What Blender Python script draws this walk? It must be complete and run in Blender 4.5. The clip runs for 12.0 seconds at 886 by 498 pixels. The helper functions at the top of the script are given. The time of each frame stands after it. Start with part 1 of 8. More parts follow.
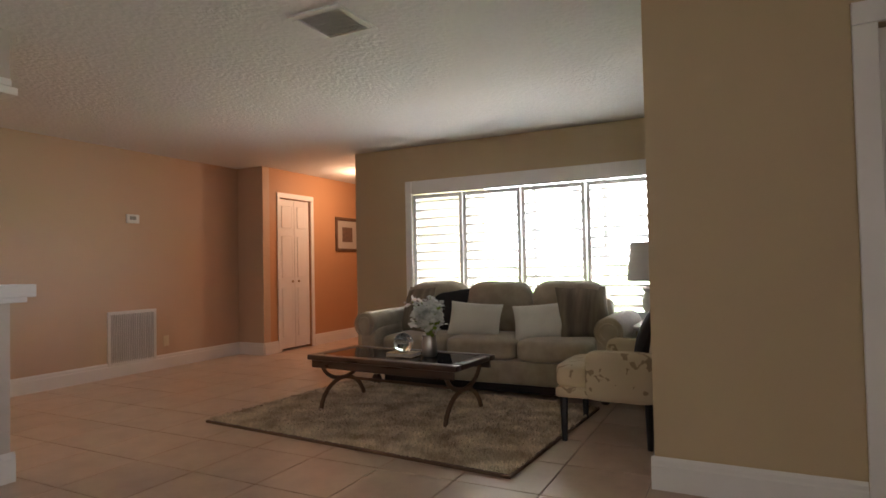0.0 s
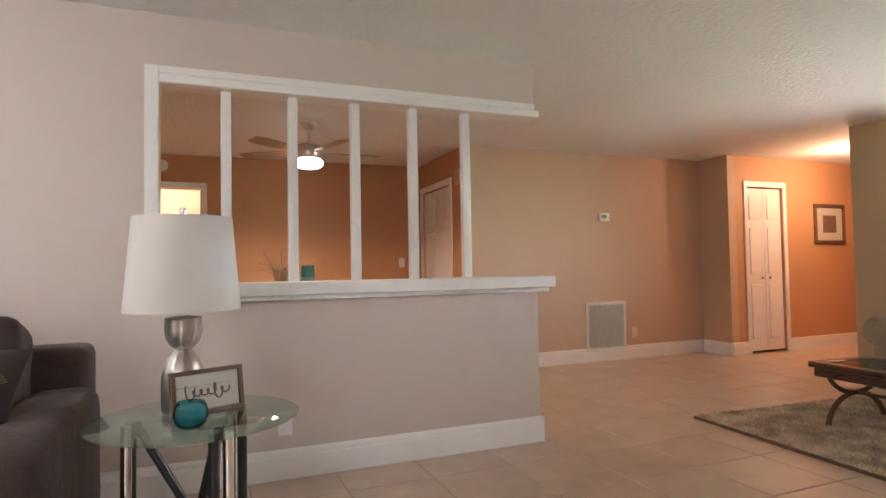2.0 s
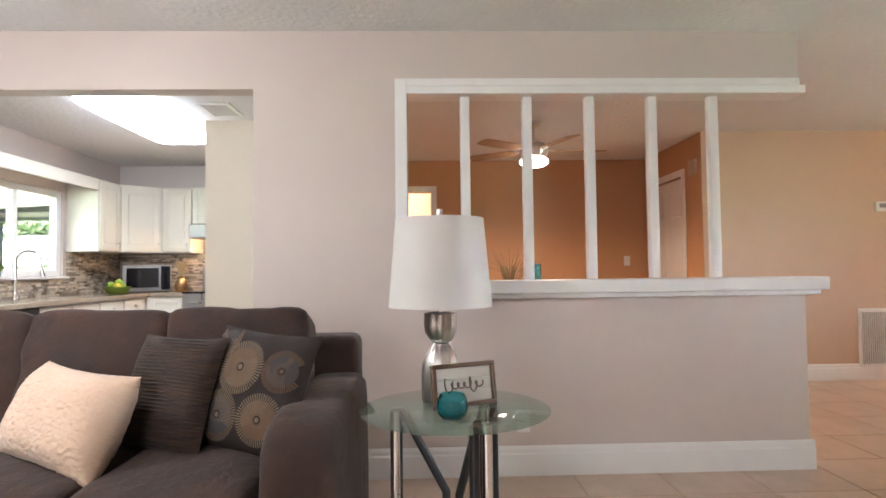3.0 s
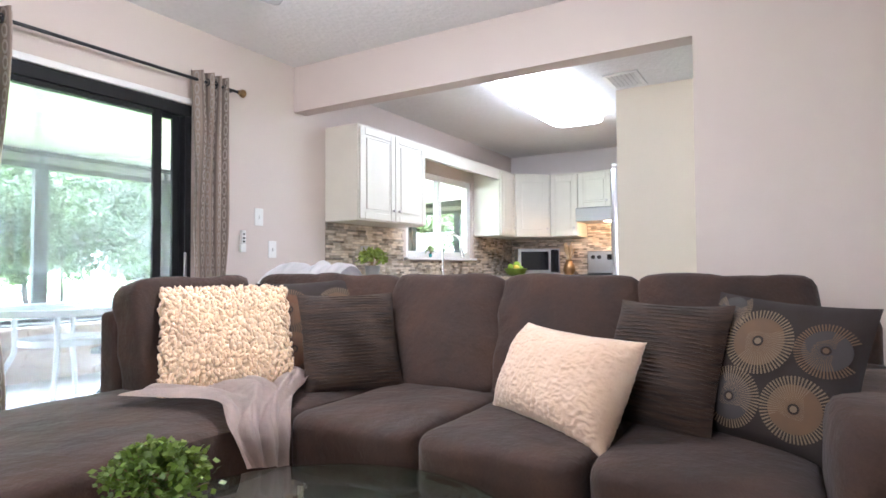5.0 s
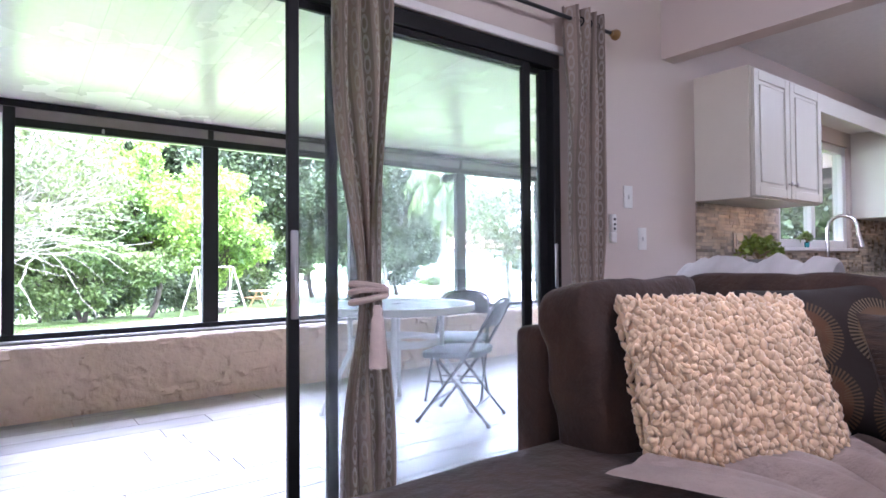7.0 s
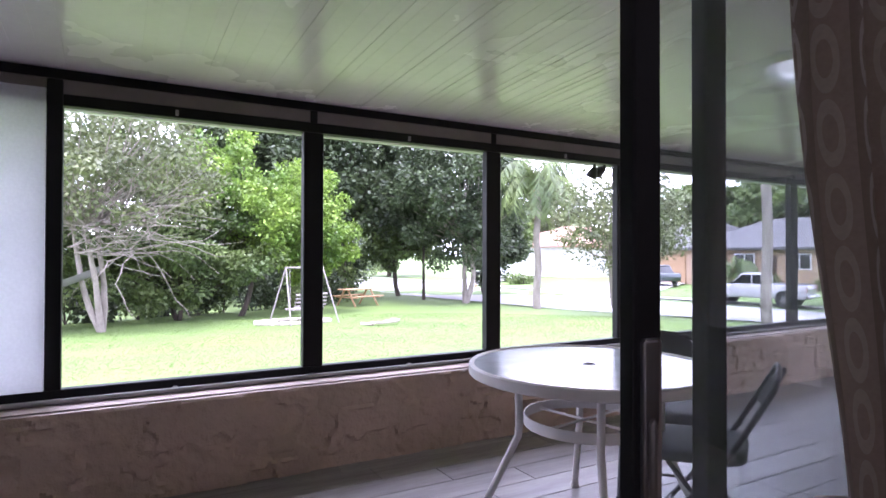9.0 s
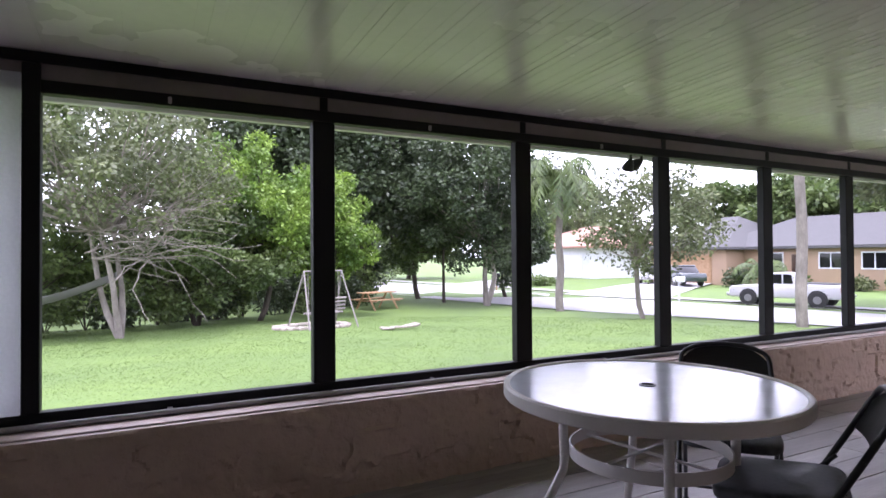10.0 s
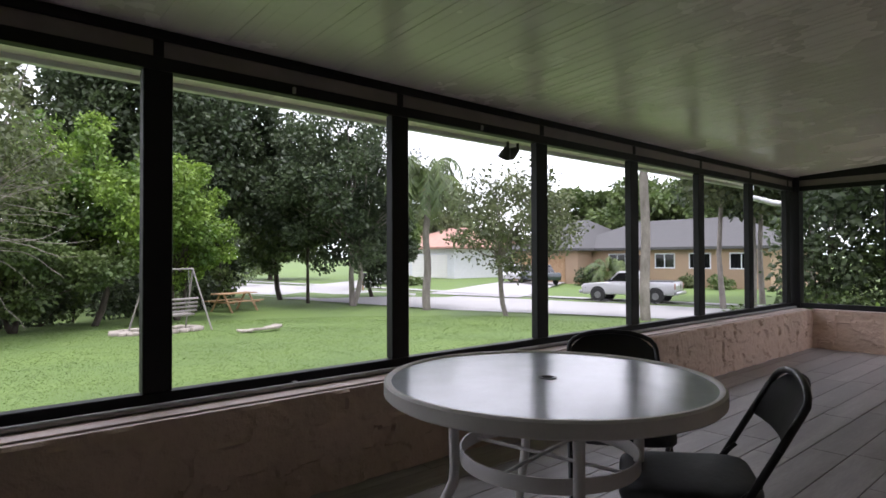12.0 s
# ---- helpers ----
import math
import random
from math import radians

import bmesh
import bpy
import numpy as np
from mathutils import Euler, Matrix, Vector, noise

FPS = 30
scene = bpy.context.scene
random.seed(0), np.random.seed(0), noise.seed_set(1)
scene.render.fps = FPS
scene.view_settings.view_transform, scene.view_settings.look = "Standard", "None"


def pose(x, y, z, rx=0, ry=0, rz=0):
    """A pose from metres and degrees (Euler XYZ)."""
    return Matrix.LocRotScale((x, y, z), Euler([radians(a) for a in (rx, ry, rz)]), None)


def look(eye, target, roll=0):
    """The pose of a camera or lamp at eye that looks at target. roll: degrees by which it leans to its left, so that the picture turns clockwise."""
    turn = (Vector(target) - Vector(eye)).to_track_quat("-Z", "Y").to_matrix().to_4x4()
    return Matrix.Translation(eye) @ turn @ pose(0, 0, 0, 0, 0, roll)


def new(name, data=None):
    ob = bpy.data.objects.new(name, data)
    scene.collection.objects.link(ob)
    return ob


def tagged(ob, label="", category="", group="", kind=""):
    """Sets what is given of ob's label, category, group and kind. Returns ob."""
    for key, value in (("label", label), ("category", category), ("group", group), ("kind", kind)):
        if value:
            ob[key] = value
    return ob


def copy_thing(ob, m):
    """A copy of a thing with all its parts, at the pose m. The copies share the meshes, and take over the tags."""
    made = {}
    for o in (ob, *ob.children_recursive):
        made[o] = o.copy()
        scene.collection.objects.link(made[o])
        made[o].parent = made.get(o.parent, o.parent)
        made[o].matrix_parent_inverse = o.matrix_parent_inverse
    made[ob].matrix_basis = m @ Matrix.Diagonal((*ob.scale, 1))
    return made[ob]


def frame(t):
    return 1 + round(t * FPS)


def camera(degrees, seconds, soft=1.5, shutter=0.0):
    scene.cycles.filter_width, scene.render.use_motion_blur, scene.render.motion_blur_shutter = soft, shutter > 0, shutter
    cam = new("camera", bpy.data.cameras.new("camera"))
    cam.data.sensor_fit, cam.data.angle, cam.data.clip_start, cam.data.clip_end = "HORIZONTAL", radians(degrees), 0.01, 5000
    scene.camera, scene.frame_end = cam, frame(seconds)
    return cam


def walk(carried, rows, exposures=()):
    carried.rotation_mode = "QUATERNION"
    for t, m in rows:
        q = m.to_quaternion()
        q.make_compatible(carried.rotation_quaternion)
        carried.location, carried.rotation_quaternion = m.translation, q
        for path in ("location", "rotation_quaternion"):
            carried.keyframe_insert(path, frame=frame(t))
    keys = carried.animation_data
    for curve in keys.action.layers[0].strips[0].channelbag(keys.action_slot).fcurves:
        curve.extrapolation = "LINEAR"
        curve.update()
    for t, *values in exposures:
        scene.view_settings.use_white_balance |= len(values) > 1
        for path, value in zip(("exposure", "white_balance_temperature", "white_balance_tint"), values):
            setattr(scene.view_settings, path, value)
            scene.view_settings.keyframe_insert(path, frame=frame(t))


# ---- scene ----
cam = camera(74.4, 12.0, soft=1.6)
PATH = [
    (0, (0.314, -0.146, 1.112), (-0.593, 1.635, 1.167), -1.2),
    (0.5, (0.247, -0.214, 1.118), (-0.94, 1.394, 1.176), -1.1),
    (1, (0.178, -0.274, 1.12), (-1.28, 1.095, 1.183), -1.1),
    (1.5, (0.126, -0.331, 1.114), (-1.562, 0.739, 1.179), -1.1),
    (2, (0.064, -0.391, 1.111), (-1.786, 0.367, 1.179), -1.0),
    (2.5, (0.024, -0.448, 1.113), (-1.931, -0.035, 1.186), -0.9),
    (3, (-0.012, -0.512, 1.116), (-2.01, -0.449, 1.188), -0.7),
    (3.5, (-0.055, -0.606, 1.092), (-2.035, -0.875, 1.166), -0.6),
    (5.5, (-0.23, -1.283, 0.989), (-1.824, -2.489, 1.045), -0.4),
    (6, (-0.263, -1.572, 0.979), (-1.729, -2.932, 1.031), -0.5),
    (6.5, (-0.289, -1.899, 1.002), (-1.619, -3.392, 1.043), -0.4),
    (7, (-0.324, -2.27, 1.03), (-1.529, -3.865, 1.067), -0.4),
    (7.5, (-0.364, -2.644, 1.041), (-1.488, -4.298, 1.094), -0.2),
    (9.5, (-0.703, -3.883, 1.24), (-1.649, -5.645, 1.258), -0.1),
    (10, (-0.771, -4.025, 1.212), (-1.694, -5.799, 1.241), -0.4),
    (10.5, (-0.817, -4.218, 1.179), (-1.749, -5.987, 1.208), -0.5),
    (11, (-0.874, -4.318, 1.155), (-1.846, -6.065, 1.187), -0.5),
    (11.5, (-0.916, -4.354, 1.14), (-2.036, -6.01, 1.173), -0.4),
    (12, (-0.945, -4.375, 1.126), (-2.246, -5.894, 1.156), -0.2),
]
EXPOSURES = [(0, 2.85, 6050, 13), (1.5, 3.55, 6000, 13), (2.5, 3.85, 5850, 11), (3.5, 4.1, 5600, 10), (5.5, 3.9, 5350, 14), (6.0, 3.5, 5300, 18), (7.0, 3.05, 5200, 26), (7.7, 2.5, 5250, 30), (9.3, 0.7, 5600, 36), (10.5, -0.15, 5850, 25), (12.0, -0.62, 6100, 20)]
walk(cam, [(t, look(eye, target, roll)) for t, eye, target, roll in PATH], EXPOSURES)

# ---- light ----
world = bpy.data.worlds.new("overcast_sky")
scene.world = world
world.use_nodes = True
wn, wl = world.node_tree.nodes, world.node_tree.links
sky = wn.new("ShaderNodeTexSky")
sky.sky_type, sky.sun_disc = "NISHITA", False
sky.sun_elevation, sky.sun_rotation = radians(72), radians(32)
sky.air_density, sky.dust_density, sky.ozone_density = 1.0, 4.0, 1.0
cloud = wn.new("ShaderNodeMix")
cloud.data_type = "RGBA"
cloud.inputs[0].default_value = 0.82
cloud.inputs[7].default_value = (30.0, 30.3, 31.2, 1)
wl.new(sky.outputs[0], cloud.inputs[6])
wl.new(cloud.outputs[2], wn["Background"].inputs[0])
wn["Background"].inputs[1].default_value = 0.15

sun = new("sun", bpy.data.lights.new("sun", "SUN"))
sun.data.energy, sun.data.angle, sun.data.color = 4.4, radians(16), (1.0, 0.96, 0.9)
# the sun stands high in the north-east, behind thin cloud
sun.matrix_basis = look((0, 0, 30), (-5, -8, 0))


def area(name, at, to, w, h, watts, colour=(1, 1, 1)):
    lamp = new(name, bpy.data.lights.new(name, "AREA"))
    lamp.data.shape, lamp.data.size, lamp.data.size_y = "RECTANGLE", w, h
    lamp.data.energy, lamp.data.color = watts, colour
    lamp.matrix_basis = look(at, to)
    return lamp


def bulb(name, at, watts, colour, radius=0.06):
    lamp = new(name, bpy.data.lights.new(name, "POINT"))
    lamp.data.energy, lamp.data.color, lamp.data.shadow_soft_size = watts, colour, radius
    lamp.location = at
    return lamp


def downlight(name, at, watts, colour):
    """The lamp under a fan's bowl, which throws its light down and to the sides."""
    lamp = new(name, bpy.data.lights.new(name, "SPOT"))
    lamp.data.energy, lamp.data.color, lamp.data.shadow_soft_size = watts, colour, 0.1
    lamp.data.spot_size, lamp.data.spot_blend = radians(165), 0.5
    lamp.location = at
    return lamp


# added fill light in the unseen east wall; no window is known there
area("east_wall_fill_light", (2.66, -2.15, 1.45), (-2.0, -2.15, 1.2), 1.4, 1.0, 4.2, (1.0, 0.94, 0.88))
# daylight that the sky sends in by the shuttered front window
area("front_window_daylight", (-1.4, 5.78, 1.3), (-1.4, 4.0, 1.0), 3.0, 1.4, 7.5, (0.95, 0.97, 1.0))
area("kitchen_panel_light", (-4.70, -2.69, 2.285), (-4.70, -2.69, 0), 1.35, 0.43, 0.85, (0.99, 0.99, 1.0))
downlight("dining_fan_bulb", (-5.2, 0.48, 2.015), 12, (1.0, 0.66, 0.4))
bulb("hall_bulb", (-4.3, 6.6, 2.2), 4, (1.0, 0.6, 0.34), 0.08)
# fills the family room; that its fan carries a lit lamp is assumed
bulb("family_fan_fill", (-1.62, -2.45, 1.96), 4.4, (1.0, 0.92, 0.85), 0.10)
bulb("hood_bulb", (-6.55, -2.75, 1.44), 1.0, (1.0, 0.6, 0.3), 0.03)

# ---- materials ----
def nodes_of(name):
    m = bpy.data.materials.new(name)
    m.use_nodes = True
    return m, m.node_tree.nodes, m.node_tree.links, m.node_tree.nodes["Principled BSDF"]


def rgb(c):
    return (c[0], c[1], c[2], 1.0)


def math_node(n, l, op, a, b=None):
    node = n.new("ShaderNodeMath")
    node.operation = op
    for i, v in enumerate((a, b)):
        if v is None:
            continue
        if isinstance(v, (int, float)):
            node.inputs[i].default_value = v
        else:
            l.new(v, node.inputs[i])
    return node.outputs[0]


def mix_rgb(n, l, fac, a, b, blend="MIX"):
    node = n.new("ShaderNodeMix")
    node.data_type, node.blend_type = "RGBA", blend
    for i, v in ((0, fac), (6, a), (7, b)):
        if isinstance(v, (int, float)):
            node.inputs[i].default_value = v
        elif isinstance(v, tuple):
            node.inputs[i].default_value = v
        else:
            l.new(v, node.inputs[i])
    return node.outputs[2]


def noise_fac(n, l, at, scale, detail=3.0, rough=0.55):
    node = n.new("ShaderNodeTexNoise")
    node.inputs["Scale"].default_value, node.inputs["Detail"].default_value = scale, detail
    node.inputs["Roughness"].default_value = rough
    if at is not None:
        l.new(at, node.inputs["Vector"])
    return node.outputs[0]


def ramp(n, l, fac, lo, hi):
    node = n.new("ShaderNodeMapRange")
    node.inputs[1].default_value, node.inputs[2].default_value = lo, hi
    l.new(fac, node.inputs[0])
    return node.outputs[0]


def surf(name, col, rough=0.5, metal=0.0, col2=None, var=0.1, scale=2.5, fine=70.0, grain=0.05, bump=0.2, depth=0.002,
         stretch=(1, 1, 1), each=0.0, island=0.0, coat=0.0, sheen=0.0, rvar=0.12, crease=0.0):
    """A surface with slow patches between two colours, fine grain, relief and uneven gloss; each: variation from piece to piece."""
    m, n, l, p = nodes_of(name)
    geo = n.new("ShaderNodeNewGeometry")
    at = geo.outputs["Position"]
    if stretch != (1, 1, 1):
        mp = n.new("ShaderNodeVectorMath")
        mp.operation = "MULTIPLY"
        mp.inputs[1].default_value = stretch
        l.new(at, mp.inputs[0])
        at = mp.outputs[0]
    slow = ramp(n, l, noise_fac(n, l, at, scale, 4.0), 0.3, 0.7)
    quick = noise_fac(n, l, at, fine, 3.0)
    a = rgb([c * (1 - var) for c in col])
    b = rgb(col2) if col2 else rgb([min(1, c * (1 + var)) for c in col])
    colour = mix_rgb(n, l, slow, a, b)
    dark = math_node(n, l, "MULTIPLY_ADD", quick, 2 * grain)
    dark.node.inputs[2].default_value = 1 - grain
    colour = mix_rgb(n, l, 1.0, colour, dark, "MULTIPLY")
    rnd = None
    if each:
        rnd = n.new("ShaderNodeObjectInfo").outputs["Random"]
    elif island:
        rnd = geo.outputs["Random Per Island"]
    if rnd is not None:
        amount = each or island
        k = math_node(n, l, "MULTIPLY_ADD", rnd, 2 * amount)
        k.node.inputs[2].default_value = 1 - amount
        colour = mix_rgb(n, l, 1.0, colour, k, "MULTIPLY")
    l.new(colour, p.inputs["Base Color"])
    r = math_node(n, l, "MULTIPLY_ADD", slow, 2 * rvar * rough)
    r.node.inputs[2].default_value = rough * (1 - rvar)
    l.new(r, p.inputs["Roughness"])
    p.inputs["Metallic"].default_value = metal
    p.inputs["Coat Weight"].default_value = coat
    p.inputs["Sheen Weight"].default_value = sheen
    if bump:
        bn = n.new("ShaderNodeBump")
        bn.inputs["Strength"].default_value, bn.inputs["Distance"].default_value = bump, depth
        l.new(quick, bn.inputs["Height"])
        l.new(bn.outputs[0], p.inputs["Normal"])
        if crease:
            cn = n.new("ShaderNodeBump")
            cn.inputs["Strength"].default_value, cn.inputs["Distance"].default_value = crease, 0.03
            l.new(noise_fac(n, l, at, 7.0, 5.0, 0.6), cn.inputs["Height"])
            l.new(cn.outputs[0], bn.inputs["Normal"])
    return m


def leaf_mat(name, col, col2, island=0.35):
    m = surf(name, col, 0.5, col2=col2, scale=0.9, island=island, bump=0, grain=0.1)
    n, l = m.node_tree.nodes, m.node_tree.links
    p = n["Principled BSDF"]
    tr = n.new("ShaderNodeBsdfTranslucent")
    l.new(p.inputs["Base Color"].links[0].from_socket, tr.inputs[0])
    mx = n.new("ShaderNodeMixShader")
    mx.inputs[0].default_value = 0.3
    l.new(p.outputs[0], mx.inputs[1])
    l.new(tr.outputs[0], mx.inputs[2])
    l.new(mx.outputs[0], n["Material Output"].inputs[0])
    return m


def pane_mat(name, tint=(0.96, 0.98, 0.97), dust=0.0):
    """Thin flat glass: clear, with a Fresnel gloss; dust: the share of it that is filmed over."""
    m, n, l, p = nodes_of(name)
    n.remove(p)
    tr, gl, mx, fr = n.new("ShaderNodeBsdfTransparent"), n.new("ShaderNodeBsdfGlossy"), n.new("ShaderNodeMixShader"), n.new("ShaderNodeLayerWeight")
    tr.inputs[0].default_value = rgb(tint)
    gl.inputs["Roughness"].default_value = 0.02
    k = math_node(n, l, "MULTIPLY_ADD", math_node(n, l, "POWER", fr.outputs[1], 4.0), 0.85)
    k.node.inputs[2].default_value = 0.05
    l.new(k, mx.inputs[0])
    l.new(tr.outputs[0], mx.inputs[1])
    l.new(gl.outputs[0], mx.inputs[2])
    last = mx.outputs[0]
    if dust:
        film, over = n.new("ShaderNodeBsdfTranslucent"), n.new("ShaderNodeMixShader")
        film.inputs[0].default_value = rgb((0.85, 0.87, 0.90))
        geo = n.new("ShaderNodeNewGeometry")
        q = math_node(n, l, "MULTIPLY_ADD", noise_fac(n, l, geo.outputs["Position"], 2.2, 4.0), dust)
        q.node.inputs[2].default_value = dust * 0.5
        l.new(q, over.inputs[0])
        l.new(last, over.inputs[1])
        l.new(film.outputs[0], over.inputs[2])
        last = over.outputs[0]
    l.new(last, n["Material Output"].inputs[0])
    return m


def glow(name, col, strength):
    m, n, l, p = nodes_of(name)
    p.inputs["Base Color"].default_value = rgb((0.8, 0.8, 0.8))
    p.inputs["Emission Color"].default_value = rgb(col)
    p.inputs["Emission Strength"].default_value = strength
    return m


def clear_glass(name, col=(0.9, 0.97, 0.95), rough=0.0):
    m, n, l, p = nodes_of(name)
    p.inputs["Base Color"].default_value = rgb(col)
    p.inputs["Roughness"].default_value = rough
    p.inputs["Transmission Weight"].default_value = 1.0
    p.inputs["IOR"].default_value = 1.45
    return m


WALL = surf("beige_wall_paint", (0.59, 0.505, 0.455), 0.62, var=0.025, scale=1.2, fine=160, grain=0.02, bump=0.25, depth=0.0015)
WALL_TAN = surf("tan_wall_paint", (0.52, 0.405, 0.25), 0.62, var=0.03, scale=1.2, fine=160, grain=0.02, bump=0.25, depth=0.0015)
# the dining room's terracotta; on the hall walls it stands for warm light
WALL_ORANGE = surf("terracotta_and_lit_hall_paint", (0.53, 0.29, 0.145), 0.6, var=0.03, scale=1.2, fine=160, grain=0.02, bump=0.25, depth=0.0015)
WALL_WARM = surf("warm_beige_wall_paint", (0.56, 0.395, 0.27), 0.6, var=0.03, scale=1.2, fine=160, grain=0.02, bump=0.25, depth=0.0015)
WALL_PALE = surf("pale_wall_paint", (0.68, 0.63, 0.60), 0.6, var=0.025, scale=1.2, fine=160, grain=0.02, bump=0.25, depth=0.0015)
FRIDGE_PANEL = surf("cream_panel_paint", (0.72, 0.66, 0.54), 0.5, var=0.025, scale=1.2, fine=160, grain=0.02, bump=0.15, depth=0.001)
CEIL = surf("textured_ceiling_paint", (0.74, 0.72, 0.70), 0.8, var=0.03, scale=1.0, fine=30, grain=0.06, bump=0.75, depth=0.010)
TRIM = surf("white_trim_paint", (0.80, 0.78, 0.76), 0.35, var=0.02, scale=3, fine=120, grain=0.015, bump=0.06, depth=0.001)
CABINET = surf("cream_cabinet_paint", (0.70, 0.665, 0.575), 0.38, var=0.03, scale=4, fine=120, grain=0.02, bump=0.06, depth=0.001)
TILE = surf("beige_floor_tile", (0.50, 0.365, 0.275), 0.28, var=0.0, col2=(0.60, 0.455, 0.35), scale=5.0, fine=22, grain=0.06, bump=0, each=0.04, rvar=0.0)
GROUT = surf("tan_grout", (0.40, 0.31, 0.25), 0.9, var=0.15, fine=200)
PLANK = surf("grey_wood_look_tile", (0.21, 0.19, 0.185), 0.40, col2=(0.36, 0.335, 0.33), scale=3.0, fine=34, grain=0.25, bump=0.2, depth=0.0015, stretch=(0.35, 3.2, 1), each=0.16, rvar=0.25)
STUCCO = surf("tan_stucco", (0.56, 0.42, 0.33), 0.85, var=0.08, scale=3, fine=22, grain=0.08, bump=0.9, depth=0.014, crease=0.5)
LEDGE = surf("painted_ledge", (0.55, 0.44, 0.40), 0.7, var=0.12, scale=7, fine=80, grain=0.12, bump=0.3)
BRONZE = surf("dark_bronze_aluminium", (0.010, 0.010, 0.011), 0.55, var=0.2, scale=6, fine=90, grain=0.1, bump=0.06)
BRONZE.node_tree.nodes["Principled BSDF"].inputs["Specular IOR Level"].default_value = 0.25
GREYRAIL = surf("grey_aluminium", (0.32, 0.31, 0.31), 0.5, var=0.12, scale=6, bump=0.08)
CHANNEL = surf("brown_grey_aluminium", (0.20, 0.17, 0.165), 0.55, var=0.12, scale=6, bump=0.08)
PANROOF = surf("white_roof_panel", (0.80, 0.72, 0.775), 0.25, var=0.04, scale=1.5, fine=24, grain=0.04, bump=0.12, depth=0.004, rvar=0.35)
WHITEPANEL = surf("white_porch_panel", (0.66, 0.67, 0.70), 0.5, var=0.05, scale=3)
SUEDE = surf("brown_microsuede", (0.022, 0.0102, 0.0064), 0.85, col2=(0.060, 0.0295, 0.0185), scale=6, fine=150, grain=0.25, bump=0.35, depth=0.002, sheen=0.08, crease=0.55)
SUEDE_DARK = surf("dark_brown_chenille", (0.014, 0.008, 0.005), 0.9, col2=(0.070, 0.040, 0.026), scale=16, fine=80, grain=0.45, bump=0.6, depth=0.004, stretch=(0.45, 0.45, 5), sheen=0.05)
PRINT = surf("charcoal_print_cloth", (0.021, 0.0135, 0.011), 0.85, var=0.12, scale=9, fine=300, bump=0.2)
PRINT_TAN = surf("tan_printed_disc", (0.115, 0.066, 0.034), 0.8, var=0.15, scale=20, fine=300)
PRINT_GREY = surf("grey_printed_disc", (0.045, 0.038, 0.037), 0.8, var=0.15, scale=20, fine=300)
PRINT_CREAM = surf("cream_printed_rays", (0.155, 0.110, 0.068), 0.8, var=0.1, scale=20, fine=300)
PRINT_RUST = surf("rust_printed_disc", (0.10, 0.042, 0.018), 0.8, var=0.2, scale=20, fine=300)
CREAM = surf("cream_wool", (0.70, 0.50, 0.325), 0.95, var=0.08, scale=14, fine=120, grain=0.1, bump=0.3, depth=0.003, sheen=0.4, island=0.12)
FLEECE = surf("cream_fleece", (0.72, 0.525, 0.385), 0.95, col2=(0.64, 0.45, 0.315), scale=14, fine=140, grain=0.08, bump=0.4, depth=0.004, sheen=0.4)
THROW = surf("taupe_throw_fleece", (0.57, 0.455, 0.405), 0.92, var=0.1, scale=9, fine=260, grain=0.06, bump=0.2, sheen=0.2, crease=0.7)
THROW_WHITE = surf("white_throw_fleece", (0.80, 0.77, 0.77), 0.92, var=0.06, scale=9, fine=260, bump=0.2, sheen=0.3)
THREAD = surf("grey_topstitch", (0.30, 0.27, 0.26), 0.8)
CHROME = surf("chrome", (0.78, 0.77, 0.76), 0.12, metal=1.0, var=0.04, scale=8, bump=0.02)
NICKEL = surf("brushed_nickel", (0.62, 0.58, 0.55), 0.32, metal=1.0, var=0.12, scale=9, fine=160, grain=0.12, bump=0.1)
STEEL = surf("stainless_steel", (0.46, 0.46, 0.47), 0.3, metal=1.0, var=0.06, scale=4, fine=120, bump=0.04, stretch=(1, 1, 0.1))
FRIDGE_GREY = surf("grey_appliance_paint", (0.13, 0.13, 0.135), 0.45, var=0.05, scale=5, bump=0.05)
BRASS = surf("antique_brass", (0.35, 0.22, 0.10), 0.35, metal=1.0)
BLACK = surf("black_metal", (0.014, 0.014, 0.015), 0.35, var=0.2, scale=9)
BLACKGLASS = surf("black_glass", (0.01, 0.01, 0.012), 0.06, var=0.05, bump=0)
SHADE = surf("white_linen_shade", (0.64, 0.61, 0.58), 0.85, var=0.03, scale=5, fine=300, grain=0.05, bump=0.15)
DARKWOOD = surf("dark_espresso_wood", (0.035, 0.018, 0.011), 0.3, col2=(0.075, 0.040, 0.024), scale=5, fine=50, grain=0.2, bump=0.1, stretch=(0.6, 6, 6), coat=0.2)
FRAMEWOOD = surf("dark_brown_frame_wood", (0.10, 0.055, 0.030), 0.5, col2=(0.16, 0.09, 0.05), scale=8, fine=60, grain=0.2, bump=0.15)
PAPER = surf("cream_paper", (0.50, 0.46, 0.40), 0.8, var=0.03)
INK = surf("brown_ink", (0.16, 0.10, 0.07), 0.8, var=0.3, scale=30)
PLASTIC = surf("white_plastic", (0.74, 0.73, 0.70), 0.4, var=0.02, bump=0.03)
IVORY = surf("ivory_plastic", (0.70, 0.60, 0.42), 0.4, var=0.02, bump=0.03)
# painted shade for the hollow behind vent slats; also the swing's own grey
BLIND = surf("vent_shade_swing_grey", (0.22, 0.20, 0.19), 0.9)
GLASS = pane_mat("clear_green_glass", (0.80, 0.93, 0.87))
TEAL = clear_glass("teal_glass", (0.10, 0.55, 0.60), 0.04)
CANDLE = surf("grey_wax", (0.42, 0.40, 0.38), 0.6)
GLOBE = clear_glass("pale_glass", (0.80, 0.92, 0.93), 0.05)
PANE = pane_mat("window_glass")
PANE_DUSTY = pane_mat("door_glass", (0.93, 0.95, 0.96), 0.06)
